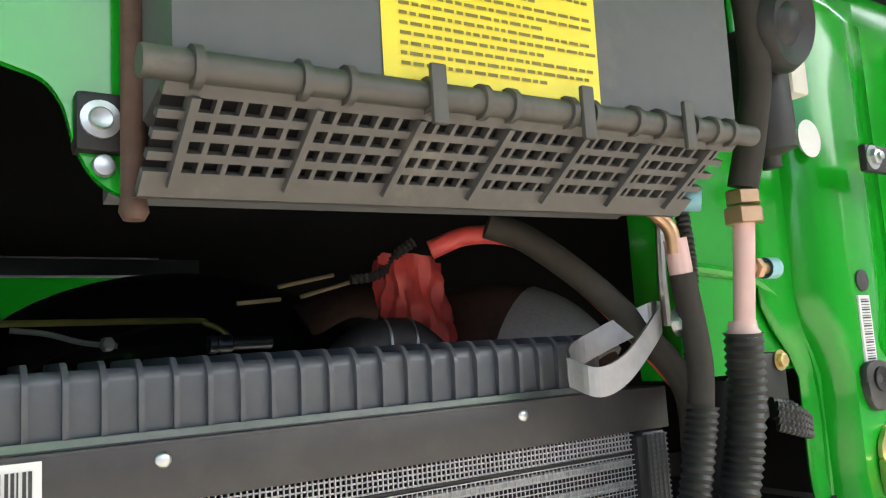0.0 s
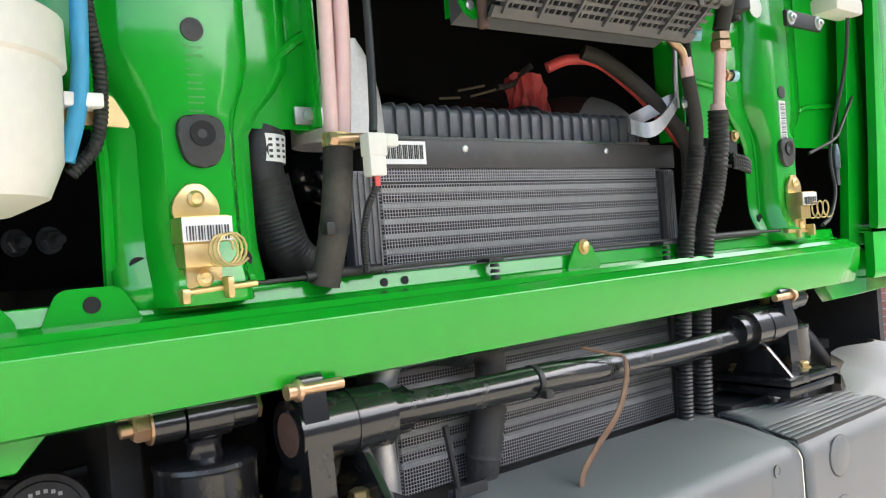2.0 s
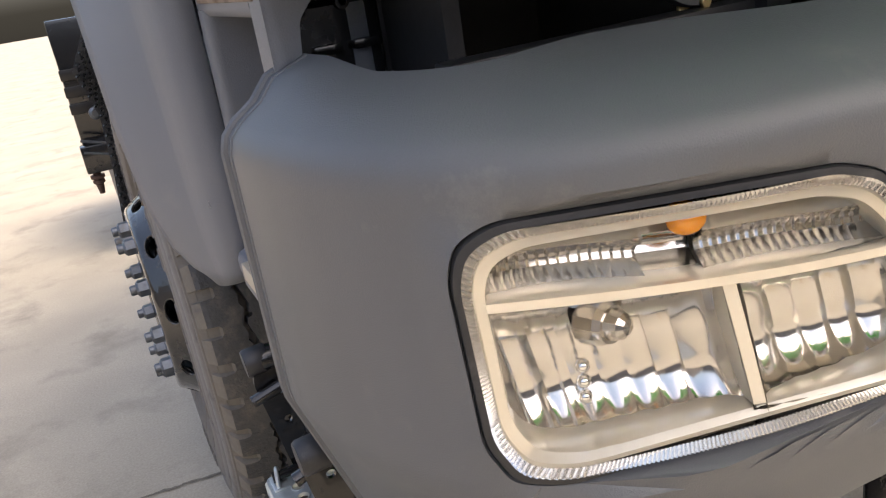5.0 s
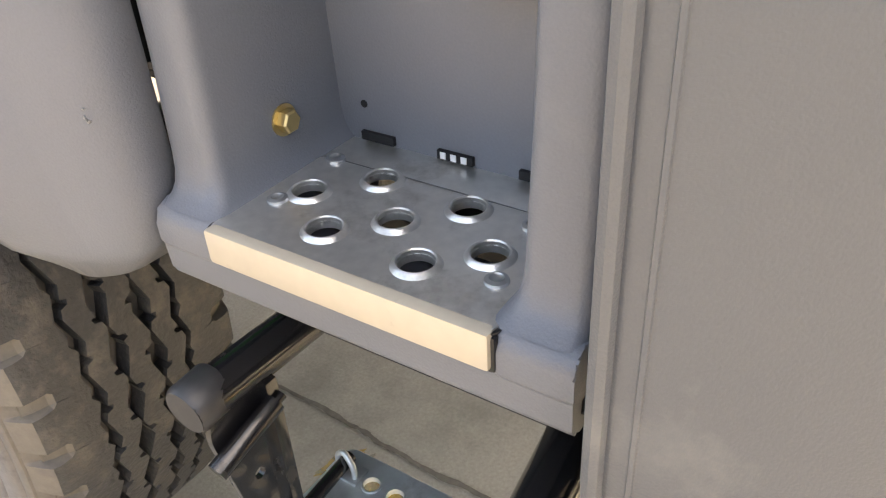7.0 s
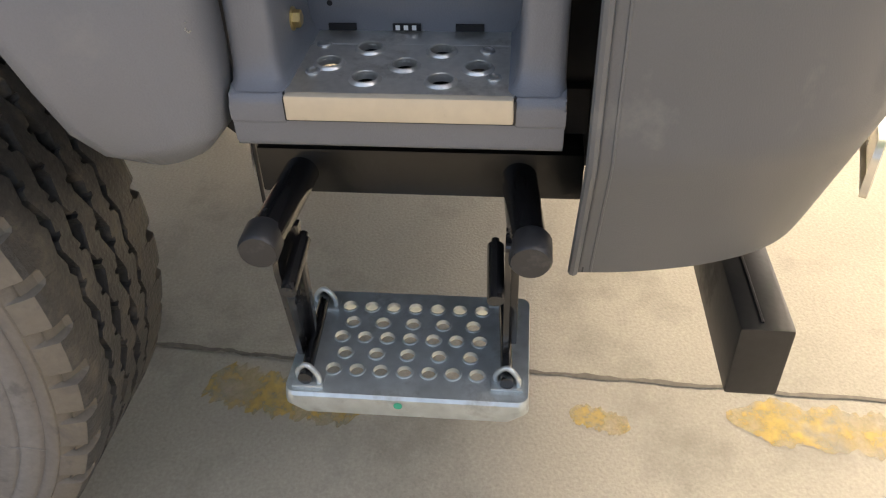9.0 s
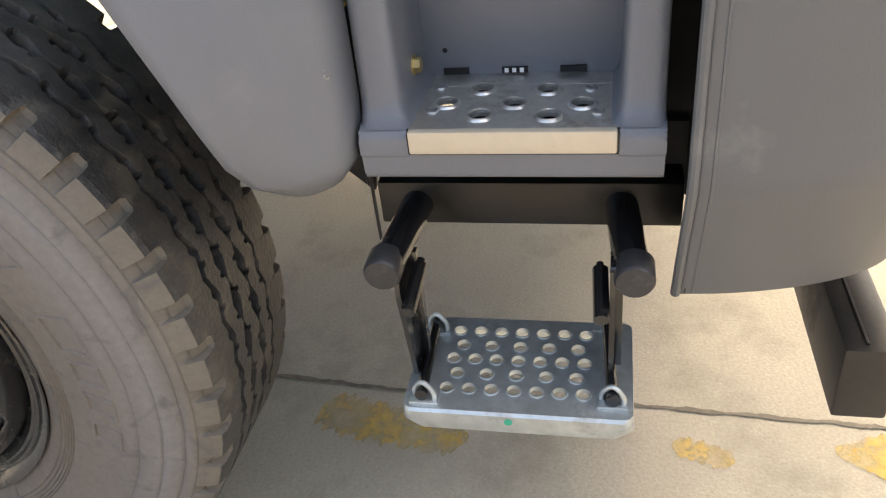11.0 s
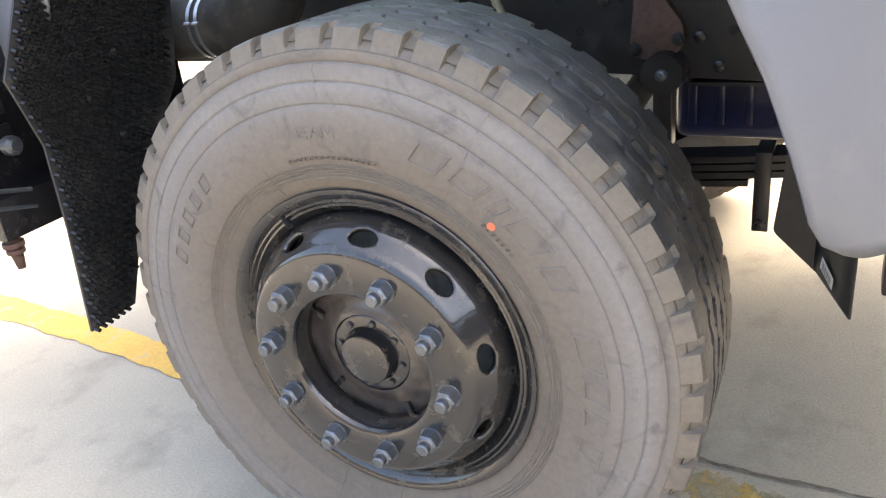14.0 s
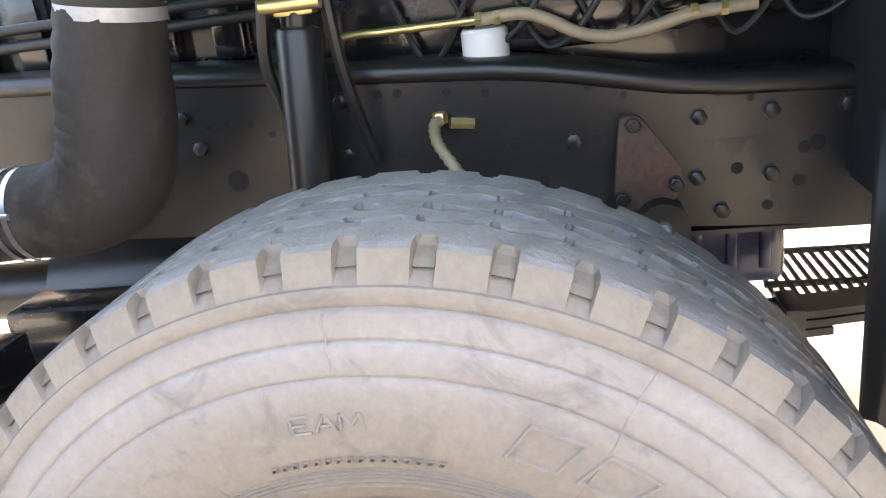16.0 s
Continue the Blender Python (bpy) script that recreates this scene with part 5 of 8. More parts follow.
rows = [[on_grille(0.0, 1.0, 0.002), on_grille(0.0, 1.06, -0.004), on_grille(0.0, 1.12, -0.02)], [on_grille(1.0, 1.0, 0.002), on_grille(1.0, 1.06, -0.004), on_grille(1.0, 1.12, -0.02)]]
loft(bm, rows)
part("bottom_edge", bm, HG, airbox)
# label plate
bm = B()


def on_front(x, z, out):
    k = (z - 1.68) / 0.24
    return (x, -0.0165 - out, z)


bm.faces.new([bm.verts.new(on_front(x, z, 0.0012)) for x, z in ((-0.069, 1.697), (0.092, 1.701), (0.096, 1.92), (-0.069, 1.92))])
lab = part("yellow_label", bm, YELLOW, airbox, "yellow printed instruction label", smooth=False)
bm = B()
rnd = random.Random(12)
for k in range(24):
    z = 1.7075 + 0.0058 * k
    x = -0.058
    end = -0.058 + (0.140 if k % 3 else 0.10)
    while x < end:
        w = rnd.uniform(0.003, 0.009)
        bm.faces.new([bm.verts.new(on_front(p, q + p * 0.026, 0.0020)) for p, q in ((x, z), (x + w, z), (x + w, z + 0.0021), (x, z + 0.0021))])
        x += w + 0.0018
part("print", bm, material("label_print", (0.20, 0.16, 0.02), 0.5), lab, smooth=False, kind="stuff")
# rod and bracket at its side
bm = B()
cyl(bm, (-0.187, 0.020, 1.93), (-0.188, 0.026, 1.630), 0.0062, 14)
lathe(bm, (-0.188, 0.026, 1.632), (0, 0, -1), [(0, 0.0062), (0.006, 0.0072), (0.010, 0.0050), (0.010, 0)], 14)
part("drain_rod", bm, RUST, airbox, "brown plastic drain tube")
bm = B()
box(bm, -0.2135, -0.190, 0.0285, 0.045, 1.656, 1.686, 0.003)
lug = part("mounting_lug", bm, MATT_BLACK, airbox)
bm = B()
lathe(bm, (-0.2025, 0.0285, 1.6715), (0, -1, 0), [(0, 0.0095), (0.002, 0.0095), (0.0025, 0.006), (0.004, 0.005), (0.003, 0)], 20)
part("screw", bm, STEEL, lug)
bm = B()
lathe(bm, (-0.200, 0.0335, 1.650), (0, -1, 0), [(0, 0.006), (0.002, 0.005), (0.003, 0)], 16)
part("screw", bm, STEEL, lug)
bm = B()
cyl(bm, (0.200, 0.030, 1.655), (0.218, 0.010, 1.652), 0.0095, 18)
part("pipe_end", bm, CAP_BLUE, airbox, "pale blue cap on a pipe end")

# ---- refrigerant pipes on the other side ----
bm = B()
tube(bm, [(0.205, 0.06, 1.66), (0.215, 0.055, 1.650), (0.226, 0.049, 1.636), (0.229, 0.049, 1.616)], 0.006, 10)
part("hose_end", bm, COPPER, truck, "copper coloured pipe end")
bm = B()
tube(bm, [(0.232, 0.05, 1.628), (0.236, 0.05, 1.600)], 0.0095, 14)
part("ferrule", bm, PINK, truck, "pinkish crimped ferrule")
bm = B()
tube(bm, [(0.236, 0.05, 1.60), (0.245, 0.05, 1.55), (0.246, 0.05, 1.51), (0.236, 0.055, 1.44), (0.216, 0.06, 1.36), (0.205, 0.07, 1.22), (0.205, 0.08, 1.05)], 0.0105, 12)
part("refrigerant_hose", bm, HOSE, truck, "black rubber refrigerant hose")
bm = B()
tube(bm, [(0.246, 0.05, 1.495), (0.236, 0.055, 1.44), (0.216, 0.06, 1.36), (0.205, 0.07, 1.22), (0.205, 0.08, 1.05)], 0.0135, 14, 6, 0.0022, 0.0055)
part("conduit", bm, MATT_BLACK, truck, "corrugated black conduit")
bm = B()
tube(bm, [(0.275, -0.01, 1.83), (0.290, 0.0, 1.76), (0.292, 0.012, 1.71), (0.288, 0.022, 1.668)], 0.0125, 14)
part("refrigerant_hose", bm, HOSE, truck, "black rubber refrigerant hose")
bm = B()
hexnut(bm, (0.288, 0.023, 1.654), (0, 0, 1), 0.0145, 0.012)
hexnut(bm, (0.287, 0.023, 1.638), (0, 0, 1), 0.0165, 0.014)
part("pipe_union", bm, COPPER, truck, "copper coloured pipe union nuts")
bm = B()
tube(bm, [(0.288, 0.024, 1.645), (0.292, 0.038, 1.553)], 0.0088, 14)
part("refrigerant_pipe", bm, PINK, truck, "pinkish bare metal pipe")
bm = B()
lathe(bm, (0.293, 0.040, 1.540), (0.0, 0, 1), [(0, 0), (0, 0.0135), (0.010, 0.014), (0.013, 0.012), (0.020, 0.011), (0.020, 0)], 16)
part("ferrule", bm, PINK, truck, "pinkish crimped ferrule")
bm = B()
tube(bm, [(0.293, 0.040, 1.55), (0.294, 0.045, 1.49), (0.282, 0.052, 1.42), (0.262, 0.06, 1.36), (0.250, 0.07, 1.22), (0.250, 0.08, 1.05)], 0.0165, 16, 6, 0.0024, 0.006)
part("conduit", bm, MATT_BLACK, truck, "corrugated black conduit")
bm = B()
tube(bm, [(0.300, 0.066, 1.51), (0.292, 0.07, 1.44), (0.288, 0.075, 1.36)], 0.0115, 12)
part("conduit", bm, MATT_BLACK, truck, "corrugated black conduit")
bm = B()
tube(bm, [(0.268, 0.07, 1.66), (0.272, 0.07, 1.60), (0.268, 0.075, 1.53)], 0.0065, 10, 6, 0.0012, 0.004)
part("conduit", bm, MATT_BLACK, truck, "thin corrugated black conduit")
bm = B()
tube(bm, [(0.252, 0.08, 1.66), (0.250, 0.082, 1.60), (0.254, 0.085, 1.56)], 0.004, 8)
part("support_rod", bm, ALU, truck, "thin bright metal rod")
bm = B()
tube(bm, [(0.288, 0.03, 1.602), (0.312, 0.025, 1.602)], 0.0050, 10)
hexnut(bm, (0.298, 0.028, 1.602), (1, 0, 0), 0.009, 0.008)
valve = part("service_valve", bm, COPPER, truck, "brass service valve with a cap")
bm = B()
lathe(bm, (0.310, 0.026, 1.602), (1, 0, 0), [(0, 0.009), (0.014, 0.009), (0.015, 0.007), (0.015, 0)], 14)
part("valve_cap", bm, CAP_BLUE, valve)
bm = B()
lathe(bm, (0.345, 0.03, 1.690), (-0.12, 0.05, 1), [(0, 0), (0, 0.008), (0.010, 0.009), (0.014, 0.024), (0.085, 0.030), (0.12, 0.028), (0.12, 0)], 24)
motor = part("drier_bottle", bm, MATT_BLACK, truck, "black tapered drier bottle")
bm = B()
lathe(bm, (0.315, -0.01, 1.80), (0.1, -1, -0.2), [(0, 0.040), (0.006, 0.040), (0.014, 0.034), (0.008, 0.018), (0.014, 0.010), (0.014, 0)], 28)
part("motor_disc", bm, MATT_BLACK, motor)
bm = B()
box(bm, 0.375, 0.40, 0.02, 0.05, 1.76, 1.83, 0.004)
part("pale_plug", bm, MILK, motor)
bm = B()
box(bm, 0.385, 0.425, 0.092, 0.11, 1.470, 1.530, 0.003)
part("relay_bracket", bm, MATT_BLACK, truck, "black bracket with a wiring plug")
bm = B()
hexnut(bm, (0.415, 0.091, 1.522), (0, -1, 0), 0.007, 0.006, 0, 0.010)
part("yellow_bolt", bm, BRASS, truck, "yellow zinc bolt")
bm = B()
rnd = random.Random(4)
for k in range(4):
    tube(bm, [(0.355, 0.06, 1.485 - 0.006 * k), (0.375, 0.05, 1.478 - 0.006 * k), (0.392, 0.055, 1.470 - 0.004 * k), (0.392, 0.07, 1.482 - 0.004 * k), (0.37, 0.075, 1.487 - 0.004 * k)], 0.0045, 8, 6, 0.0008, 0.003)
part("wiring_coil", bm, MATT_BLACK, truck, "coiled black corrugated wiring")
bm = B()
tube(bm, [(0.70, 0.02, 1.95), (0.705, 0.02, 1.80), (0.70, 0.03, 1.66), (0.675, 0.05, 1.54), (0.655, 0.05, 1.48), (0.655, 0.045, 1.42), (0.62, 0.04, 1.375), (0.57, 0.03, 1.36)], 0.0035, 8)
part("cable", bm, MATT_BLACK, truck, "thin black cable")
bm = B()
tube(bm, [(0.78, 0.06, 1.60), (0.72, 0.055, 1.545), (0.675, 0.05, 1.515), (0.60, 0.06, 1.49)], 0.003, 8)
part("cable", bm, MATT_BLACK, truck, "thin black cable")
bm = B()
lathe(bm, (0.668, 0.045, 1.43), (0, 0, 1), [(0, 0), (0, 0.004), (0.03, 0.004), (0.032, 0.007), (0.06, 0.007), (0.075, 0.004), (0.075, 0)], 12)
part("cable_joint", bm, BOLT, truck, "small grey cable joint")
bm = B()
box(bm, 0.475, 0.59, 0.016, 0.024, 1.695, 1.722, 0.003)
hinge_r = part("hinge_strap", bm, MATT_BLACK, truck, "black hinge strap")
for x in (0.487, 0.578):
    bm = B()
    hexnut(bm, (x, 0.016, 1.709), (0, -1, 0), 0.008, 0.006, 0.003, 0.012)
    part("bolt", bm, STEEL, hinge_r)
bm = B()
box(bm, 0.62, 0.72, 0.00, 0.05, 1.735, 1.765, 0.008)
part("washer_bottle_foot", bm, MILK, truck, "yellowish plastic bottle foot")
bm = B()
lathe(bm, (0.453, 0.060, 1.735), (0, -1, 0), [(0, 0.017), (0.003, 0.019), (0.004, 0.016), (0.004, 0)], 24)
part("white_plug", bm, WHITE, truck, "round white plug")

# ---- hoses on the near side of the radiator ----
bm = B()
tube(bm, [(-0.425, 0.125, 1.515), (-0.432, 0.125, 1.49), (-0.428, 0.125, 1.455)], 0.0235, 20)
hose_l = part("charge_hose", bm, MATT_BLACK, truck, "black hose with a braided sleeve and printed label")
bm = B()
tube(bm, [(-0.428, 0.125, 1.462), (-0.419, 0.125, 1.42), (-0.402, 0.13, 1.38), (-0.36, 0.15, 1.355), (-0.31, 0.16, 1.34)], 0.0265, 22, 10, 0.0010, 0.004)
part("braided_sleeve", bm, MATT_BLACK, hose_l)
bm = B()
tube(bm, [(-0.4265, 0.125, 1.507), (-0.4285, 0.125, 1.478)], 0.0240, 24, 6, caps=False)
lb = part("hose_label", bm, WHITE, hose_l, "white printed hose label")
bm = B()
rnd = random.Random(2)
for k in range(4):
    for j in range(5):
        a = radians(225 + 20 * j)
        c = Vector((-0.4275 + 0.0248 * math.cos(a), 0.125 + 0.0248 * math.sin(a), 1.483 + 0.006 * k))
        box(bm, -0.002, 0.002, -0.0003, 0.0003, -0.0014, 0.0014, 0, Matrix.Translation(c) @ Matrix.Rotation(a + math.pi / 2, 4, "Z"))
part("print", bm, PRINT, lb, smooth=False)
bm = B()
tube(bm, [(-0.376, 0.055, 1.490), (-0.380, 0.055, 1.45), (-0.386, 0.060, 1.40), (-0.396, 0.07, 1.345)], 0.0155, 18)
heat = part("heater_hose", bm, HOSE, truck, "black rubber heater hose with a worm clip")
bm = B()
tube(bm, [(-0.375, 0.055, 1.500), (-0.376, 0.055, 1.486)], 0.0172, 18)
part("hose_clip", bm, BRASS, heat, "brassy worm hose clip")
bm = B()
cyl(bm, (-0.392, 0.036, 1.492), (-0.357, 0.036, 1.494), 0.005, 12)
part("clip_screw", bm, COPPER, heat)
bm = B()
hexnut(bm, (-0.390, 0.036, 1.492), (-1, 0, 0), 0.0075, 0.008)
part("screw_head", bm, COPPER, heat)
bm = B()
tube(bm, [(-0.385, 0.059, 1.405), (-0.386, 0.060, 1.398)], 0.0165, 16)
box(bm, -0.405, -0.395, 0.040, 0.052, 1.396, 1.409, 0.002)
part("cable_tie", bm, MATT_BLACK, heat)
for dx, r in ((-0.011, 0.0078), (0.008, 0.0085)):
    bm = B()
    tube(bm, [(-0.374 + dx * 1.2, 0.045, 1.82), (-0.372 + dx, 0.048, 1.70), (-0.371 + dx, 0.052, 1.60), (-0.375 + dx * 0.7, 0.055, 1.498)], r, 14)
    part("water_hose", bm, PINK, truck, "pinkish transparent hose")
bm = B()
tube(bm, [(-0.372, 0.058, 1.82), (-0.371, 0.06, 1.70), (-0.372, 0.062, 1.52)], 0.006, 10)
part("steel_pipe", bm, STEEL, truck, "bright metal pipe between the hoses")
bm = B()
tube(bm, [(-0.345, 0.035, 1.80), (-0.342, 0.033, 1.66), (-0.344, 0.030, 1.58), (-0.350, 0.024, 1.52), (-0.354, 0.021, 1.498)], 0.0045, 10)
part("wire", bm, MATT_BLACK, truck, "black sheathed wire")
bm = B()
box(bm, -0.366, -0.343, 0.012, 0.030, 1.472, 1.496, 0.003)
plug = part("wire_plug", bm, MILK, truck, "milky white plastic wire plug")
bm = B()
box(bm, -0.365, -0.345, 0.013, 0.029, 1.452, 1.474, 0.003)
part("plug_half", bm, MILK, plug)
bm = B()
box(bm, -0.345, -0.326, 0.016, 0.030, 1.482, 1.496, 0.003)
part("plug_tab", bm, MILK, plug)
bm = B()
tube(bm, [(-0.355, 0.021, 1.452), (-0.356, 0.022, 1.44), (-0.362, 0.03, 1.42), (-0.360, 0.045, 1.39), (-0.35, 0.06, 1.355)], 0.0042, 8, 6, 0.0008, 0.003)
part("wire_sleeve", bm, MATT_BLACK, plug)
bm = B()
box(bm, -0.358, -0.352, 0.017, 0.025, 1.442, 1.453, 0.001)
part("seal", bm, RED, plug)
bm = B()
rows = []
for k in range(12):
    t = k / 11
    z = 1.502 + 0.115 * t
    w = 0.045 * math.sqrt(max(0.0, 1 - (t * 0.98) ** 3))
    rows.append([(-0.318 + 1.25 * w * math.cos(a), 0.15 + 0.05 * math.sin(a), z) for a in (2 * math.pi * j / 24 for j in range(24))])
loft(bm, rows, closed=True)
bm.faces.new(list(bm.verts)[-24:])
part("foil_sleeve", bm, FOIL, truck, "silver foil insulated elbow")
bm = B()
box(bm, -0.402, -0.352, 0.094, 0.098, 1.516, 1.535, 0.001)
strap = part("hose_strap", bm, ALU, truck, "flat metal hose strap")
bm = B()
lathe(bm, (-0.386, 0.094, 1.526), (0, -1, 0), [(0, 0.007), (0.002, 0.006), (0.003, 0.003), (0.002, 0)], 16)
part("screw", bm, STEEL, strap)
bm = B()
box(bm, -0.385, -0.352, 0.03, 0.06, 1.655, 1.690, 0.004)
part("valve_body", bm, MATT_BLACK, truck, "grey plastic valve body")

# expansion bottle on the near side
bm = B()
lathe(bm, (-0.735, 0.04, 1.425), (0, 0, 1), [(0, 0), (0.0, 0.05), (0.012, 0.078), (0.04, 0.090), (0.10, 0.093), (0.112, 0.093), (0.115, 0.097), (0.15, 0.097), (0.155, 0.09), (0.155, 0)], 36)
bottle = part("washer_bottle", bm, MILK, truck, "milky white plastic reservoir bottle")
bm = B()
tube(bm, [(-0.618, 0.045, 1.80), (-0.620, 0.045, 1.65), (-0.626, 0.045, 1.53), (-0.640, 0.05, 1.47)], 0.0075, 12)
part("blue_hose", bm, material("blue_hose", (0.05, 0.30, 0.52), 0.4, bump=0.01), truck, "blue braided hose")
bm = B()
tube(bm, [(-0.617, 0.06, 1.80), (-0.612, 0.06, 1.62), (-0.606, 0.055, 1.55), (-0.612, 0.055, 1.49), (-0.635, 0.06, 1.46)], 0.0065, 12, 6, 0.0012, 0.004)
part("conduit", bm, MATT_BLACK, truck, "thin corrugated black conduit")
bm = B()
box(bm, -0.64, -0.608, 0.04, 0.065, 1.515, 1.527, 0.002)
part("white_clip", bm, WHITE, truck, "white plastic hose clip")
bm = B()
prism(bm, soften([(-0.64, 1.505), (-0.64, 1.515), (-0.615, 1.530), (-0.595, 1.530), (-0.582, 1.508), (-0.582, 1.502)], 0.004), "y", 0.068, 0.064)
part("bracket", bm, BRASS, truck, "yellow zinc bracket")
for x, y in ((-0.64, 0.30), (-0.61, 0.28)):
    bm = B()
    hexnut(bm, (x, y, 1.415), (0.3, -1, 0), 0.012, 0.012, 0.012, 0.015)
    part("dark_bolt", bm, BOLT, truck, "dark steel bolt")

# ---- tilt torsion tube and its brackets ----
bm = B()
tube(bm, [(-0.40, 0.05, 1.208), (-0.25, 0.042, 1.206), (-0.12, 0.036, 1.206), (-0.02, 0.040, 1.201), (0.15, 0.052, 1.196), (0.34, 0.064, 1.195)], 0.0185, 24)
bar = part("torsion_tube", bm, BLACK, truck, "black painted steel torsion tube")
bm = B()
tube(bm, [(-0.148, 0.036, 1.206), (-0.141, 0.036, 1.206)], 0.0200, 20)
box(bm, -0.150, -0.138, 0.008, 0.020, 1.188, 1.198, 0.002)
part("cable_tie", bm, MATT_BLACK, bar)
bm = B()
tube(bm, [(-0.048, 0.040, 1.202), (0.028, 0.045, 1.199)], 0.0189, 24, caps=False)
lb = part("tube_label", bm, WHITE, bar, "white barcode label round the tube")
bm = B()
for k in range(10):
    x = -0.044 + 0.0032 * k
    tube(bm, [(x, 0.0405, 1.2015), (x + 0.001, 0.0405, 1.2015)], 0.0192, 24, caps=False)
    tube(bm, [(x + 0.036, 0.0425, 1.2003), (x + 0.037, 0.0425, 1.2003)], 0.0192, 24, caps=False)
part("print", bm, PRINT, lb, smooth=False, kind="stuff")
bm = B()
strap_pts = smooth_path([(-0.06, 0.03, 1.235), (-0.02, 0.018, 1.222), (0.00, 0.014, 1.215), (0.002, 0.014, 1.190), (-0.02, 0.012, 1.150), (-0.07, 0.008, 1.115), (-0.105, 0.002, 1.090), (-0.11, 0.0, 1.068)], 8)
loft(bm, [[p + Vector((-0.005, 0, 0.003)), p + Vector((0.005, 0.002, -0.003))] for p in strap_pts])
ob = part("brown_strap", bm, material("brown_strap", (0.16, 0.095, 0.06), 0.8, bump=0.03), bar, "frayed brown strap tied round the tube")
solid(ob, 0.0015, 0)


def mount(s):
    """Clamp arm, base plate with bolts, and the damper beside it."""
    bx = 0.43 * s
    bm = B()
    cyl(bm, (s * 0.345, 0.06, 1.203), (s * 0.455, 0.06, 1.203), 0.034, 28)
    cyl(bm, (s * 0.385, 0.06, 1.203), (s * 0.392, 0.06, 1.203), 0.0352, 28)
    cyl(bm, (s * 0.318, 0.06, 1.203), (s * 0.350, 0.06, 1.203), 0.026, 24)
    arm = part("tube_clamp", bm, BLACK, truck, "black cast clamp for the torsion tube")
    bm = B()
    lathe(bm, (s * 0.4551, 0.06, 1.203), (s, 0, 0), [(0, 0.022), (0.0008, 0.022), (0.0008, 0)], 24)
    part("bearing_face", bm, RUST, arm)
    bm = B()
    prism(bm, soften([(0.025, 1.125), (0.028, 1.21), (0.035, 1.262), (0.052, 1.262), (0.060, 1.215), (0.115, 1.125)], 0.006), "x", s * 0.425, s * 0.452, 0.003)
    part("clamp_arm", bm, BLACK, arm)
    bm = B()
    prism(bm, [(-0.01, 1.118), (0.06, 1.20), (0.11, 1.118)], "x", s * 0.375, s * 0.385, 0.003)
    part("gusset", bm, BLACK, arm)
    bm = B()
    cyl(bm, (s * 0.405, 0.035, 1.249), (s * 0.465, 0.035, 1.249), 0.006, 12)
    lathe(bm, (s * 0.452, 0.035, 1.249), (s, 0, 0), [(0, 0), (0, 0.011), (0.004, 0.011), (0.006, 0.008), (0.014, 0.008), (0.014, 0)], 16)
    part("pin", bm, COPPER, arm)
    bm = B()
    box(bm, s * 0.355, s * 0.505, -0.010, 0.135, 1.116, 1.128, 0.003)
    box(bm, s * 0.360, s * 0.500, -0.005, 0.13, 1.098, 1.112, 0.003)
    base = part("mount_plate", bm, BLACK, truck, "black mounting plate with yellow bolts")
    for x, y in ((0.466, 0.030), (0.391, 0.040), (0.40, 0.11), (0.475, 0.115)):
        bm = B()
        hexnut(bm, (s * x, y, 1.128), (0, 0, 1), 0.0115, 0.010, 0, 0.014)
        part("yellow_bolt", bm, BRASS, base, "yellow zinc bolt")
        bm = B()
        hexnut(bm, (s * x, y, 1.098), (0, 0, -1), 0.010, 0.010, 0.012, 0.012)
        part("nut", bm, STEEL, base)
    bm = B()
    lathe(bm, (s * 0.525, 0.10, 1.085), (0, 0, 1), [(0, 0), (0, 0.044), (0.005, 0.0485), (0.098, 0.0485), (0.101, 0.0500), (0.105, 0.0490), (0.107, 0.045), (0.108, 0.018), (0.118, 0.016), (0.125, 0.018), (0.130, 0.014), (0.130, 0)], 36)
    can = part("cab_damper", bm, BLACK, truck, "glossy black cab suspension damper can")
    bm = B()
    cyl(bm, (s * 0.505, 0.09, 1.232), (s * 0.548, 0.09, 1.232), 0.021, 24)
    cyl(bm, (s * 0.478, 0.09, 1.232), (s * 0.503, 0.09, 1.232), 0.017, 20)
    cyl(bm, (s * 0.550, 0.09, 1.232), (s * 0.578, 0.09, 1.232), 0.018, 20)
    part("eye", bm, BLACK, can)
    bm = B()
    hexnut(bm, (s * 0.478, 0.09, 1.232), (-s, 0, 0), 0.012, 0.008)
    part("eye_nut", bm, COPPER, can, "copper coloured nut")
    bm = B()
    hexnut(bm, (s * 0.578, 0.09, 1.232), (s, 0, 0), 0.013, 0.016, 0.010, 0.017)
    part("eye_bolt", bm, COPPER, can, "copper coloured bolt")
    bm = B()
    box(bm, s * 0.30, s * 0.62, 0.06, 0.14, 0.98, 1.090, 0.004)
    part("cross_member", bm, MATT_BLACK, truck)


both(mount)

# charge air pipe and hoses below the beam
bm = B()
tube(bm, [(-0.305, 0.09, 1.27), (-0.325, 0.10, 1.20), (-0.322, 0.10, 1.10), (-0.32, 0.11, 1.0)], 0.017, 18)
part("charge_pipe", bm, ALU, truck, "bare speckled aluminium pipe")
bm = B()
tube(bm, [(-0.28, 0.11, 1.262), (-0.22, 0.09, 1.258), (-0.175, 0.085, 1.245), (-0.165, 0.088, 1.215), (-0.168, 0.09, 1.18)], 0.020, 18)
low = part("lower_hose", bm, HOSE, truck, "black rubber lower radiator hose with a sleeve")
bm = B()
tube(bm, [(-0.168, 0.09, 1.185), (-0.175, 0.092, 1.15), (-0.18, 0.095, 1.115)], 0.0235, 18, 6, 0.002, 0.012)
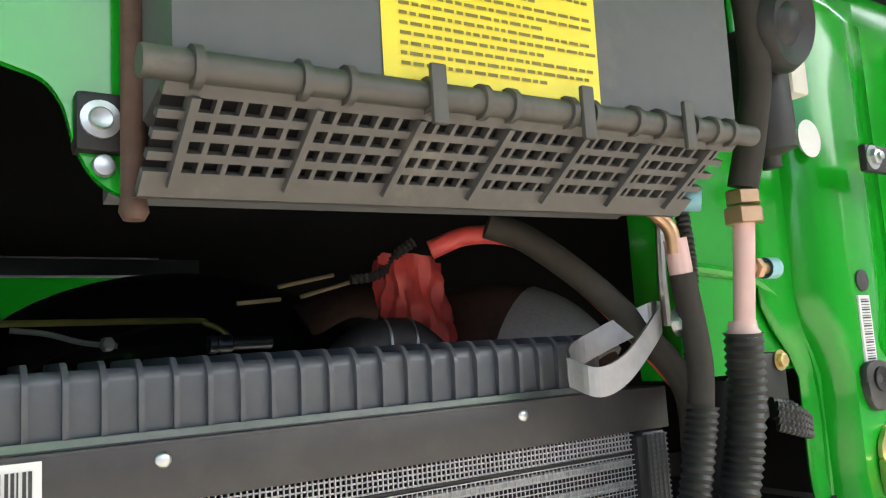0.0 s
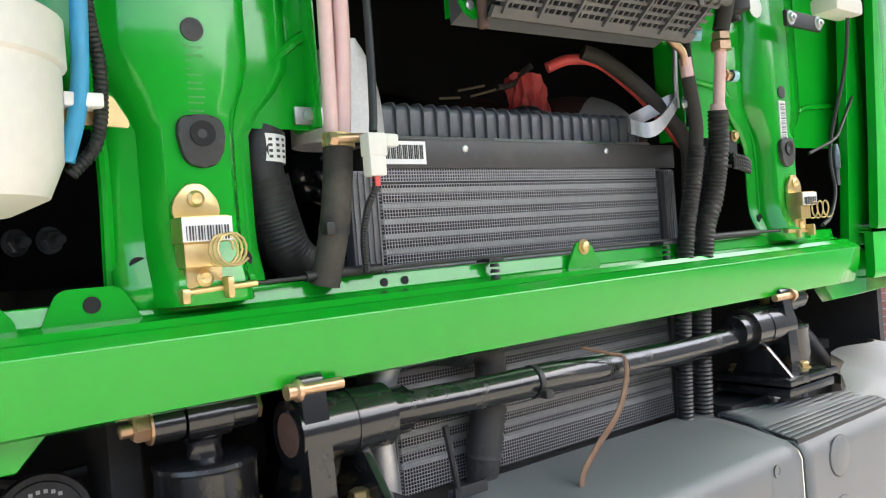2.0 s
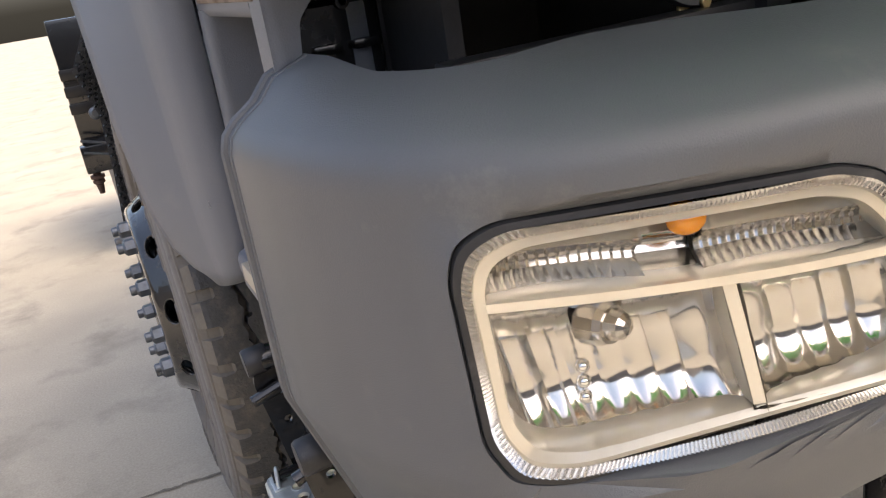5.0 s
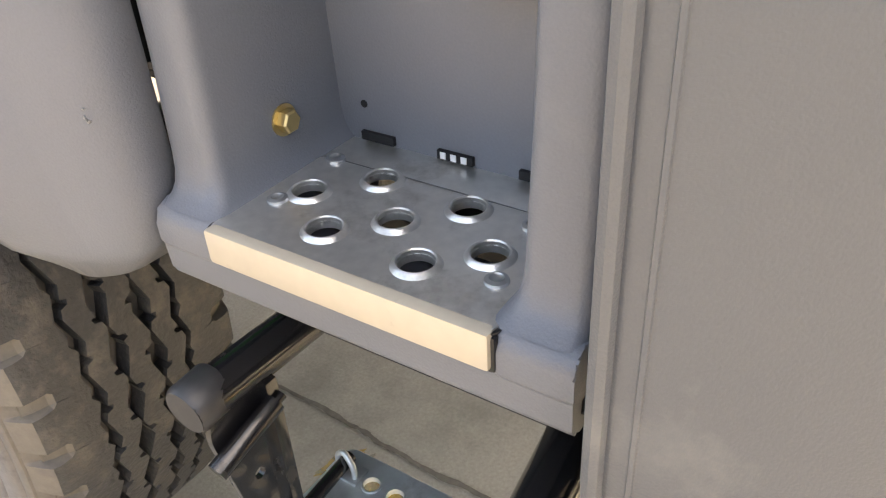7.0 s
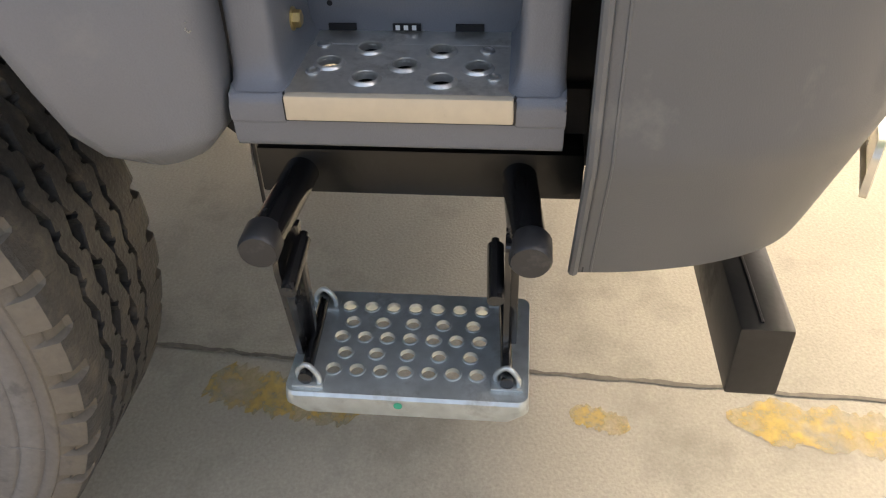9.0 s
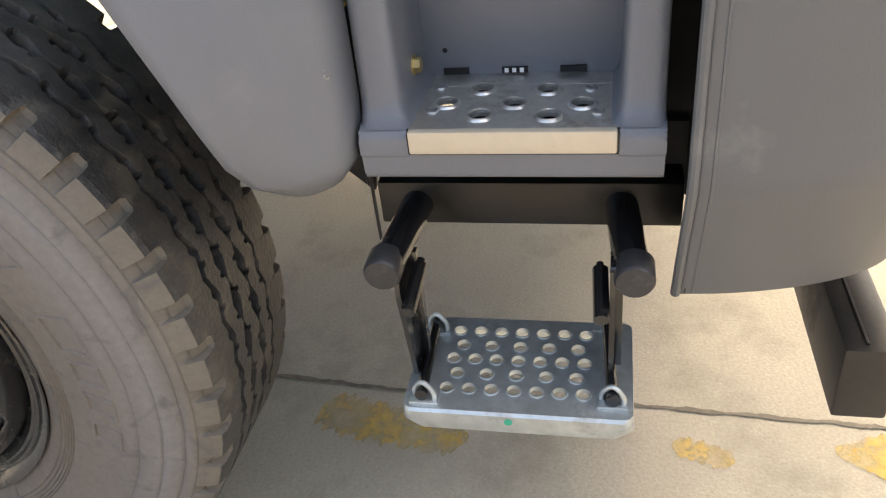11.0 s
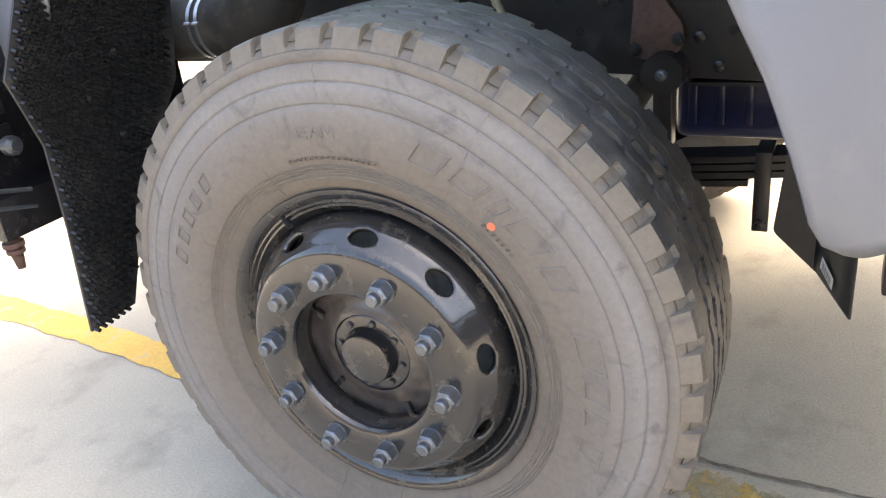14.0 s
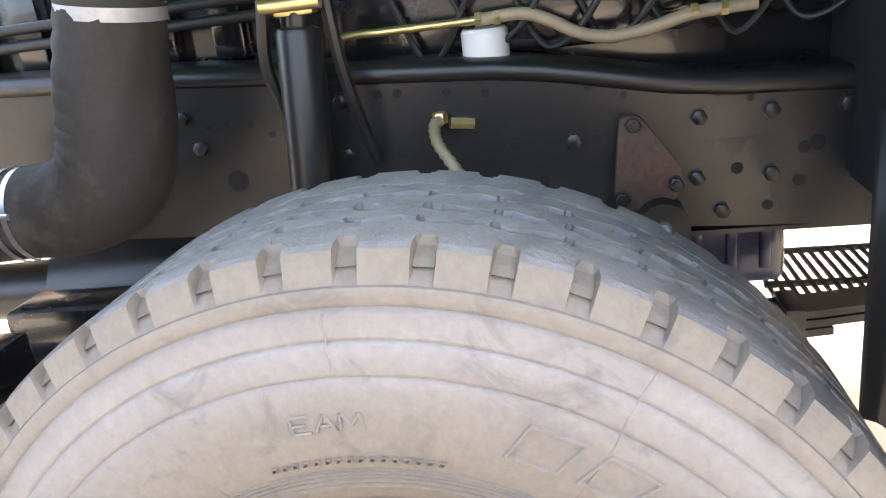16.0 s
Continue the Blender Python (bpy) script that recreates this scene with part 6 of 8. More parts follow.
tube(bm, [(-0.18, 0.095, 1.12), (-0.185, 0.10, 1.06)], [0.022, 0.017], 18)
part("bellows", bm, RUBBER, low)
bm = B()
tube(bm, [(-0.185, 0.098, 1.075), (-0.186, 0.099, 1.066)], 0.0195, 18)
box(bm, -0.222, -0.186, 0.066, 0.080, 1.064, 1.078, 0.003)
part("hose_clip", bm, STEEL, low, "bright hose clip")
bm = B()
tube(bm, [(-0.30, 0.10, 1.262), (-0.24, 0.088, 1.258), (-0.205, 0.085, 1.250)], 0.0225, 18, 6, 0.001, 0.004)
part("braided_sleeve", bm, MATT_BLACK, low)
bm = B()
box(bm, -0.255, -0.205, 0.060, 0.066, 1.045, 1.100, 0.004)
tube(bm, [(-0.248, 0.063, 1.095), (-0.252, 0.065, 1.13), (-0.255, 0.07, 1.17)], 0.004, 8)
part("sensor_bracket", bm, MATT_BLACK, truck, "black sensor bracket")

# horn
bm = B()
ax = Vector((-0.10, -1, 0.05)).normalized()
lathe(bm, (-0.654, 0.185, 1.146), ax, [(-0.035, 0), (-0.035, 0.020), (-0.012, 0.024), (-0.010, 0.044), (0.0, 0.0445), (0.004, 0.043), (0.003, 0.037), (0.006, 0.036), (0.005, 0.031), (0.006, 0.024), (0.005, 0.016), (-0.006, 0.006), (-0.006, 0)], 40)
horn = part("horn", bm, RUBBER, truck, "round black disc horn")
bm = B()
lathe(bm, Vector((-0.654, 0.185, 1.146)) - ax * 0.006, ax, [(0, 0), (0, 0.0065), (0.006, 0.0065), (0.008, 0.004), (0.008, 0)], 14)
part("horn_nut", bm, STEEL, horn)
bm = B()
u, v = frame_of(ax)
for k in range(26):
    a = 2 * math.pi * k / 26
    if k % 13 > 9:
        continue
    c = Vector((-0.654, 0.185, 1.146)) + ax * 0.0066 + 0.0275 * (math.cos(a) * u + math.sin(a) * v)
    box(bm, -0.0018, 0.0018, -0.0018, 0.0018, -0.0003, 0.0003, 0, Matrix.Translation(c) @ ax.to_track_quat("Z", "Y").to_matrix().to_4x4())
part("rim_marks", bm, TUBEBAR, horn, smooth=False, kind="stuff")
bm = B()
box(bm, -0.668, -0.655, 0.19, 0.195, 1.05, 1.11, 0.002)
hexnut(bm, (-0.648, 0.18, 1.105), (0, -1, 0), 0.006, 0.005)
part("horn_bracket", bm, BRASS, horn, "yellow zinc bracket")
bm = B()
box(bm, -0.92, -0.58, 0.165, 0.20, 1.075, 1.10, 0.003)
rail = part("support_rail", bm, MATT_BLACK, truck, "black steel support rail")
for x in (-0.80, -0.72):
    bm = B()
    hexnut(bm, (x, 0.165, 1.09), (0, -1, 0), 0.007, 0.005, 0.002)
    part("bolt", bm, STEEL, rail)
bm = B()
tube(bm, [(-0.80, 0.35, 1.215), (-0.72, 0.30, 1.185), (-0.66, 0.25, 1.170), (-0.60, 0.24, 1.172)], 0.006, 8)
part("pipe", bm, MATT_BLACK, truck, "black pipe")
# near-black panels added behind the bumper, with the space's shade in their colour
guard = part("inner_backing", box(B(), -0.84, 0.84, 0.55, 0.58, 0.75, 1.36), DARK, truck, "near-black panel closing the dark space behind the bumper")
part("backing_side", box(B(), -0.60, -0.57, 0.15, 0.547, 0.90, 1.36), DARK, guard)
part("backing_side", box(B(), 0.57, 0.60, 0.15, 0.547, 0.90, 1.36), DARK, guard)
# dark struts and corner tube on the far side
bm = B()
tube(bm, [(0.78, 0.30, 1.26), (0.80, 0.26, 1.18), (0.83, 0.22, 1.12), (0.86, 0.20, 1.06)], 0.022, 16)
box(bm, 0.68, 0.90, 0.20, 0.23, 1.09, 1.11, 0.003)
part("corner_strut", bm, MATT_BLACK, truck, "black corner strut")

# ---- underrun bar below the bumper ----
bm = B()
box(bm, -0.64, 0.64, 0.004, 0.052, 0.445, 0.545, 0.006)
under = part("underrun_bar", bm, FRAME_BLACK, truck, "dark steel box underrun bar")
for s in (-1, 1):
    bm = B()
    box(bm, s * 0.56, s * 1.012, 0.056, 0.118, 0.440, 0.546, 0.005)
    end = part("box_beam", bm, FRAME_BLACK, truck, "dark painted steel box beam end")
    bm = B()
    tube(bm, [(s * x, 0.090 + 0.002 * math.sin(x * 90), 0.5465) for x in (0.62, 0.68, 0.74, 0.80, 0.86, 0.92, 1.0)], 0.0022, 6, 2)
    part("weld_seam", bm, FRAME_BLACK, end)
    bm = B()
    box(bm, s * 0.56, s * 0.60, 0.03, 0.10, 0.46, 0.53, 0.004)
    part("bar_link", bm, FRAME_BLACK, end)
    bm = B()
    box(bm, s * 0.386, s * 0.420, 0.030, 0.080, 0.53, 0.86, 0.003)
    part("underrun_hanger", bm, FRAME_BLACK, under)
    bm = B()
    box(bm, s * 0.425, s * 0.520, 0.085, 0.092, 0.52, 0.84, 0.003)
    side = part("hanger_plate", bm, BLACK, under, "black plate with yellow bolts")
    for z in (0.59, 0.64, 0.69):
        bm = B()
        hexnut(bm, (s * 0.470, 0.085, z), (0, -1, 0), 0.010, 0.010, 0, 0.014)
        part("yellow_bolt", bm, BRASS, under)
# slotted plate with real openings
bm = B()
xs = [-0.385, -0.345, -0.325, -0.205, -0.185, -0.065, -0.045, 0.045, 0.065, 0.185, 0.205, 0.325, 0.345, 0.385]
zs = [0.560, 0.592, 0.606, 0.616, 0.630, 0.640, 0.650, 0.660]
vs = [[bm.verts.new((x, 0.056, z)) for z in zs] for x in xs]
for i in range(len(xs) - 1):
    for j in range(len(zs) - 1):
        if i in (2, 4, 8, 10) and j in (1, 3, 5):
            continue
        if i in (5, 7) and j == 3:
            continue
        bm.faces.new((vs[i][j], vs[i + 1][j], vs[i + 1][j + 1], vs[i][j + 1]))
lower = part("lower_plate", bm, MATT_BLACK, under, "black slotted plate", smooth=False)
solid(lower, 0.004)
for x in (-0.36, 0.02, 0.36):
    for z in (0.578, 0.606):
        bm = B()
        hexnut(bm, (x, 0.052, z), (0, -1, 0), 0.009, 0.010, 0, 0.012)
        part("plate_bolt", bm, BLACK, under)

# ---- entry steps on the side, laid out from an origin behind the front ----
SHIFT.y = -0.15


def step_unit():
    ZT = 0.850
    bm = B()
    prism(bm, soften([(-1.046, 0.791), (-1.052, 0.796), (-1.0535, 0.824), (-1.050, ZT - 0.006), (-1.042, ZT - 0.006), (-1.042, 0.800), (-0.940, 0.800), (-0.940, 0.791)], 0.003), "y", 0.4835, 0.7885, 0.003)
    ob = part("step_housing", bm, STEP_GREY, truck, "blue-grey plastic entry step housing")
    for y0, y1 in ((0.4835, 0.5270), (0.7375, 0.7885)):
        bm = B()
        prism(bm, soften([(-1.046, 0.815), (-1.0545, 0.818), (-1.0545, ZT - 0.009), (-1.046, ZT), (-0.905, ZT), (-0.905, 0.815)], 0.005), "y", y0 - 0.0008, y1 + 0.0008, 0.003)
        part("end_block", bm, STEP_GREY, ob)
    # side walls rising from a filleted foot
    for y0, y1, inner in ((0.7440, 0.7885, 1), (0.4835, 0.5255, -1)):
        bm = B()
        rows = []
        for z, flare in ((ZT - 0.002, 0.016), (ZT + 0.003, 0.0085), (ZT + 0.009, 0.0040), (ZT + 0.018, 0.0012), (ZT + 0.030, 0.0), (ZT + 0.10, -0.003), (1.16 if inner > 0 else 1.08, -0.006)):
            a0, a1 = (y0 - flare * 0.6 * (inner > 0), y1) if inner > 0 else (y0, y1 + flare * 0.6)
            xf = -1.034 - flare
            rows.append([(x, y, z) for x, y in soften([(xf, a0), (xf, a1), (-0.88, a1), (-0.88, a0)], 0.013, 5)])
        loft(bm, rows, closed=True)
        bm.faces.new(list(bm.verts)[-len(rows[0]):])
        part("side_wall", bm, STEP_GREY, ob)
    bm = B()
    box(bm, -0.908, -0.885, 0.51, 0.77, 0.83, 1.16, 0.003)
    part("back_wall", bm, STEP_GREY, ob)
    for k, y in enumerate((0.7095, 0.6425, 0.5775)):
        bm = B()
        box(bm, -0.9115, -0.9070, y - 0.0145, y + 0.0145, ZT - 0.0005, ZT + 0.0062)
        part("slot", bm, DARK, ob)
        if k == 1:
            # white bars painted in for the brightness seen through the slot
            bm = B()
            for q in range(3):
                box(bm, -0.9122, -0.9114, y - 0.010 + q * 0.0085, y - 0.0055 + q * 0.0085, ZT + 0.0005, ZT + 0.0055)
            part("painted_slot_glint", bm, WHITE, ob)
    holes = [(-0.9545, 0.673, 0.0112), (-0.959, 0.6015, 0.0112), (-0.990, 0.707, 0.0112), (-0.9925, 0.634, 0.0112), (-0.996, 0.564, 0.0112), (-1.0215, 0.667, 0.0112), (-1.024, 0.5965, 0.0112)]
    bm = B()
    holed_plate(bm, rounded(-1.0555, -0.944, 0.5285, 0.7365, 0.008), holes, "z", ZT - 0.0035, ZT - 0.0015)
    plate = part("tread_plate", bm, PLATE, ob, "stamped stainless tread plate with holes", smooth=False)
    bm2 = B()
    loft(bm2, [[(x, y, ZT - 0.004) for x, y in rounded(-1.0575, -0.942, 0.5265, 0.7385, 0.009)], [(x, y, ZT - 0.0024) for x, y in rounded(-1.0575, -0.942, 0.5265, 0.7385, 0.009)], [(x, y, ZT - 0.0024) for x, y in rounded(-1.0552, -0.9443, 0.5288, 0.7362, 0.008)]], closed=True)
    part("plate_gap", bm2, MATT_BLACK, ob)
    bm = B()
    prism(bm, [(-0.9415, 0.527), (-0.9415, 0.741), (-0.907, 0.752), (-0.907, 0.531)], "z", ZT - 0.005, ZT - 0.0022, 0.0006)
    part("plate_border", bm, PLATE, ob)
    for x, y, r in holes:
        bm = B()
        lathe(bm, (x, y, ZT - 0.0026), (0, 0, 1), [(0.0008, 0.0160), (0.0022, 0.0150), (0.0040, 0.0134), (0.0044, 0.0124), (0.0036, 0.0114), (-0.004, 0.0110)], 28)
        part("hole_rim", bm, PLATE, ob)
    bm = B()
    box(bm, -1.0590, -1.048, 0.5290, 0.7360, 0.8240, ZT - 0.0012, 0.0026)
    part("front_trim", bm, TRIM, ob, "pale brushed metal front edge")
    bm = B()
    box(bm, -1.0562, -1.050, 0.5265, 0.7385, 0.8215, ZT - 0.004, 0.003)
    part("trim_gap", bm, MATT_BLACK, ob)
    for x, y in ((-0.945, 0.722), (-0.957, 0.557), (-1.0075, 0.7195), (-1.0155, 0.5485)):
        bm = B()
        lathe(bm, (x, y, ZT - 0.0017), (0, 0, 1), [(0, 0.0075), (0.0020, 0.0070), (0.0030, 0.0045), (0.0018, 0.0030), (0.0016, 0)], 18)
        part("screw", bm, STEEL, ob)
    bm = B()
    lathe(bm, (-0.903, 0.721, 0.877), (-1, 0, 0), [(0.004, 0.003), (0.0055, 0.003), (0.0055, 0)], 10)
    part("pin_hole", bm, DARK, ob)
    bm = B()
    hexnut(bm, (-0.967, 0.744, 0.884), (0, -1, 0), 0.0085, 0.009, 0, 0.0115)
    part("yellow_bolt", bm, BRASS, ob, "yellow zinc flange bolt")
    # upper step and the pillar below its front end
    SHIFT.y = 0.0
    bm = B()
    box(bm, -0.935, -0.915, 0.350, 0.474, 0.98, 1.152, 0.003)
    part("inner_wall", bm, STEP_GREY, ob)
    bm = B()
    prism(bm, soften([(-1.020, 1.152), (-1.026, 1.160), (-1.026, 1.184), (-1.018, 1.190), (-0.93, 1.190), (-0.93, 1.152)], 0.004), "y", 0.352, 0.637, 0.004)
    part("upper_block", bm, STEP_GREY, ob, "grey plastic upper step")
    bm = B()
    face = [(-1.026, 1.0), (-1.026, 1.182), (-1.016, 1.190), (-0.957, 1.193), (-0.946, 1.222), (-0.940, 1.30), (-0.897, 1.30), (-0.901, 1.219), (-0.928, 1.194), (-0.934, 1.172), (-0.978, 1.165), (-0.995, 1.146), (-0.999, 1.11), (-1.000, 1.0)]
    prism(bm, soften(face, 0.007, 4), "y", 0.306, 0.350, 0.004)
    part("front_pillar", bm, STEP_GREY, ob, "grey moulded front pillar of the step")
    bm = B()
    hs = [(-0.998 + 0.028 * j, 0.345 + 0.050 * k + 0.025 * (j % 2), 0.0095) for j in range(3) for k in range(5)]
    holed_plate(bm, rounded(-1.022, -0.932, 0.318, 0.615, 0.008), hs, "z", 1.1905, 1.193)
    up = part("upper_plate", bm, PLATE, ob, "stamped stainless tread plate with holes", smooth=False)
    for x, y, r in hs:
        bm = B()
        lathe(bm, (x, y, 1.1925), (0, 0, 1), [(0.0, 0.0125), (0.0038, 0.0112), (0.0038, 0.0095), (-0.002, 0.0095)], 14)
        part("hole_rim", bm, PLATE, up)
    bm = B()
    box(bm, -1.0285, -1.019, 0.330, 0.615, 1.168, 1.1945, 0.002)
    part("upper_trim", bm, material("worn_trim", (0.22, 0.17, 0.13), 0.6, 0.2, vary=0.3, bump=0.03, dirt=(0.12, 0.07, 0.045), dirt_amount=0.4, dirt_scale=25), ob, "scuffed rusty metal front edge")
    # pressed black bracket between step and bumper
    bm = B()
    prism(bm, soften([(-0.992, 0.99), (-0.990, 1.150), (-0.970, 1.166), (-0.905, 1.169), (-0.905, 0.99)], 0.010), "y", 0.352, 0.358, 0.002)
    br = part("black_bracket", bm, BLACK, truck, "black pressed steel bracket behind the bumper")
    for x, z in ((-0.980, 1.150), (-0.938, 1.154)):
        bm = B()
        lathe(bm, (x, 0.352, z), (0, -1, 0), [(0, 0.008), (0.004, 0.007), (0.004, 0.004), (0.0, 0.003), (0, 0)], 16)
        part("boss", bm, BLACK, br)
    for x in (-0.962, -0.921):
        bm = B()
        box(bm, x - 0.015, x + 0.015, 0.340, 0.353, 1.108, 1.118, 0.004)
        part("pressed_lug", bm, BLACK, br)
    bm = B()
    box(bm, -0.903, -0.878, 0.350, 0.372, 0.98, 1.186, 0.004)
    part("corner_post", bm, FRAME_BLACK, br, "dark grey steel post")
    SHIFT.y = -0.15
    # near-black sheet set into the gap to give its shade
    bm = B()
    prism(bm, [(0.366, 1.16), (0.366, 0.655), (0.415, 0.655), (0.455, 0.690), (0.490, 0.735), (0.55, 0.785), (0.62, 0.785), (0.62, 1.16)], "x", -0.898, -0.880, 0.003)
    part("gap_shade_sheet", bm, DARK, truck, "near-black sheet put in for the dark gap between step and bumper")


step_unit()

# hanging lower step
bm = B()
YC = 0.640
cols = [(-0.953, 7, 0.0278), (-0.981, 5, 0.0372), (-1.007, 7, 0.0278), (-1.034, 5, 0.0372), (-1.061, 7, 0.0278)]
holes = [(x, YC + 0.005 + (k - (n - 1) / 2) * p, 0.0085) for x, n, p in cols for k in range(n)]
holed_plate(bm, rounded(-1.098, -0.925, 0.503, 0.778, 0.012), holes, "z", 0.4985, 0.501)
low_step = part("lower_step", bm, GALV, truck, "galvanised perforated hanging step plate", smooth=False)
for x, y, r in holes:
    bm = B()
    lathe(bm, (x, y, 0.5005), (0, 0, 1), [(0.0, 0.0105), (0.0022, 0.0098), (0.0022, 0.0085), (-0.004, 0.0083)], 16)
    part("hole_rim", bm, GALV, low_step)
bm = B()
o = rounded(-1.098, -0.925, 0.503, 0.778, 0.012)
loft(bm, [[(x, y, 0.5005) for x, y in o], [(x - (0.003 if x < -1 else -0.003), y, 0.497) for x, y in o], [(x - (0.003 if x < -1 else -0.003), 0.64 + (y - 0.64) * 1.01, 0.482) for x, y in o], [(x, 0.64 + (y - 0.64) * 0.90, 0.468) for x, y in o]], closed=True)
ob = part("folded_edge", bm, GALV, low_step)
bm = B()
lathe(bm, (-1.1013, 0.648, 0.489), (-1, 0, 0), [(0, 0.005), (0.0006, 0.005), (0.0006, 0)], 14)
part("green_sticker", bm, material("green_sticker", (0.02, 0.35, 0.22), 0.5), low_step, "small round green sticker")
bm = B()
holed = [(-1.080, 0.752), (-1.070, 0.527), (-0.950, 0.759), (-0.932, 0.536)]
for x, y in holed:
    bm = B()
    tube(bm, [(x - 0.006, y - 0.0125, 0.500), (x - 0.005, y - 0.012, 0.515), (x - 0.002, y, 0.5275), (x + 0.001, y + 0.012, 0.515), (x + 0.002, y + 0.0125, 0.500)], 0.0032, 10)
    box(bm, x - 0.013, x + 0.009, y - 0.018, y + 0.018, 0.501, 0.5045, 0.001)
    part("shackle", bm, GALV, low_step, "bright U-shaped shackle")
for s, y, yb, xf, xb in ((1, 0.754, 0.760, -1.086, -0.944), (-1, 0.527, 0.536, -1.078, -0.924)):
    # rod through the shackles, link plates and the tube above
    bm = B()
    cyl(bm, (xf, y, 0.513), (xb, yb, 0.515), 0.0070, 12)
    cyl(bm, (xf - 0.004, y, 0.513), (xf + 0.006, y, 0.513), 0.0082, 12)
    part("hinge_rod", bm, BLACK, low_step)
    bm = B()
    yt = 0.780 if s > 0 else 0.508
    ym = yb + 0.006 * s
    holed_plate(bm, soften([(-1.055, 0.512), (-1.012, 0.508), (-1.022, 0.690), (-1.072, 0.700), (-1.080, 0.660)], 0.008), [(-1.045, 0.592, 0.006), (-1.048, 0.640, 0.006)], "y", ym - 0.003, ym + 0.003)
    part("link_plate", bm, BLACK, low_step, "black steel link plate", smooth=False)
    bm = B()
    box(bm, -1.026, -1.014, ym - 0.012, ym + 0.003, 0.520, 0.680, 0.001)
    part("link_flange", bm, BLACK, low_step)
    bm = B()
    cyl(bm, (-1.088, ym - 0.011 * s, 0.640), (-1.022, ym - 0.014 * s, 0.660), 0.0090, 14)
    cyl(bm, (-1.024, ym - 0.014 * s, 0.659), (-1.014, ym - 0.0145 * s, 0.662), 0.0045, 10)
    part("spring_pin", bm, BLACK, low_step)
    bm = B()
    cyl(bm, (-1.082, yt, 0.687), (-0.88, yt - 0.02 * s, 0.700), 0.0195, 20)
    tb = part("support_tube", bm, BLACK, truck, "scuffed black steel tube with a plastic cap")
    bm = B()
    lathe(bm, (-1.050, yt, 0.689), (-1, 0, -0.06), [(0, 0.0205), (0.002, 0.0215), (0.030, 0.0215), (0.034, 0.019), (0.034, 0)], 24)
    part("end_cap", bm, CAP_GREY, tb, "dark grey plastic end cap")
bm = B()
box(bm, -0.945, -0.885, 0.452, 0.815, 0.668, 0.726, 0.004)
br = part("step_bracket", bm, BEAM_BLACK, truck, "black steel step bracket")
bm = B()
box(bm, -0.88, -0.50, 0.60, 0.70, 0.72, 0.78, 0.005)
part("bracket_arm", bm, MATT_BLACK, br)
bm = B()
box(bm, -0.915, -0.895, 0.45, 0.80, 0.735, 0.79, 0.003)
part("bracket_plate", bm, DARK, br)
for y in (0.500, 0.535, 0.570, 0.600, 0.632):
    bm = B()
    hexnut(bm, (-0.915, y, 0.757), (-1, 0, 0), 0.006, 0.005, 0.002, 0.008)
    part("plate_bolt", bm, BLACK, br)

# ---- fender panel between step and wheel ----
bm = B()
front = [(0.792, 1.30), (0.792, 1.18), (0.792, 1.10), (0.792, 1.02), (0.792, 0.93), (0.792, 0.888), (0.793, 0.845), (0.797, 0.815), (0.812, 0.797)]
back = [(1.140, 1.30, -1.155), (1.052, 1.190, -1.153), (1.005, 1.11, -1.152), (0.962, 1.02, -1.150), (0.930, 0.93, -1.142), (0.918, 0.888, -1.135), (0.907, 0.843, -1.122), (0.893, 0.811, -1.103), (0.868, 0.792, -1.082)]
secs = []
for (y0, z0), (y1, z1, x1) in zip(front, back):
    sec = []
    for t in (0, 0.06, 0.14, 0.28, 0.415, 0.445, 0.52, 0.66, 0.80, 0.92, 1.0):
        y, z = y0 + (y1 - y0) * t, z0 + (z1 - z0) * t - 0.006 * math.sin(math.pi * t) * (z0 < 0.80)
        # front face, a soft ridge, then the face that turns out to the arch edge
        u = max(0.0, (t - 0.10) / 0.90)
        bend = 0.22 * t / 0.43 if t < 0.43 else 0.22 + 0.78 * (t - 0.43) / 0.57
        out = (-1.064 - x1) * bend + 0.006 * math.sin(math.pi * u) - (0.036 if t == 0 else 0.006 if t < 0.1 else 0)
        sec.append((-1.064 - out, y, z))
    secs.append(sec)
loft(bm, secs)
ob = part("fender", bm, STEP_GREY, truck, "blue-grey plastic wheel arch fender")
solid(ob, 0.006, -1.0)
rnd = random.Random(31)
bm = B()
for i in range(7):
    c = Vector((-1.0700, 0.812 + rnd.uniform(-0.010, 0.010), 0.918 + rnd.uniform(-0.006, 0.006)))
    a, b = rnd.uniform(0.0004, 0.0009), rnd.uniform(0.0003, 0.0006)
    box(bm, c.x - 0.0006, c.x + 0.0008, c.y - a, c.y + a, c.z - b, c.z + b)
part("scuff_mark", bm, ALU, ob, "small pale scuff marks", kind="stuff")
bm = B()
secs = [[(-1.05, y, z) for y, z in ((2.185, 1.30), (2.185, 1.137), (2.20, 1.09), (2.247, 1.004), (2.285, 0.970), (2.33, 0.966))], [(-1.06, y + 0.20, z) for y, z in ((2.185, 1.30), (2.185, 1.137), (2.20, 1.09), (2.247, 1.004), (2.255, 0.978), (2.26, 0.976))]]
loft(bm, secs)
ob = part("fender_rear", bm, STEP_GREY, truck, "blue-grey plastic rear fender end")
solid(ob, 0.006, 0)

# inner splash flap with a folded flange and a label
bm = B()
rows = []
line = [(-0.590, 0.962), (-0.596, 0.956), (-0.606, 0.941), (-0.616, 0.936), (-0.66, 0.922), (-0.714, 0.9035), (-0.77, 0.8835), (-0.82, 0.866), (-0.868, 0.848)]
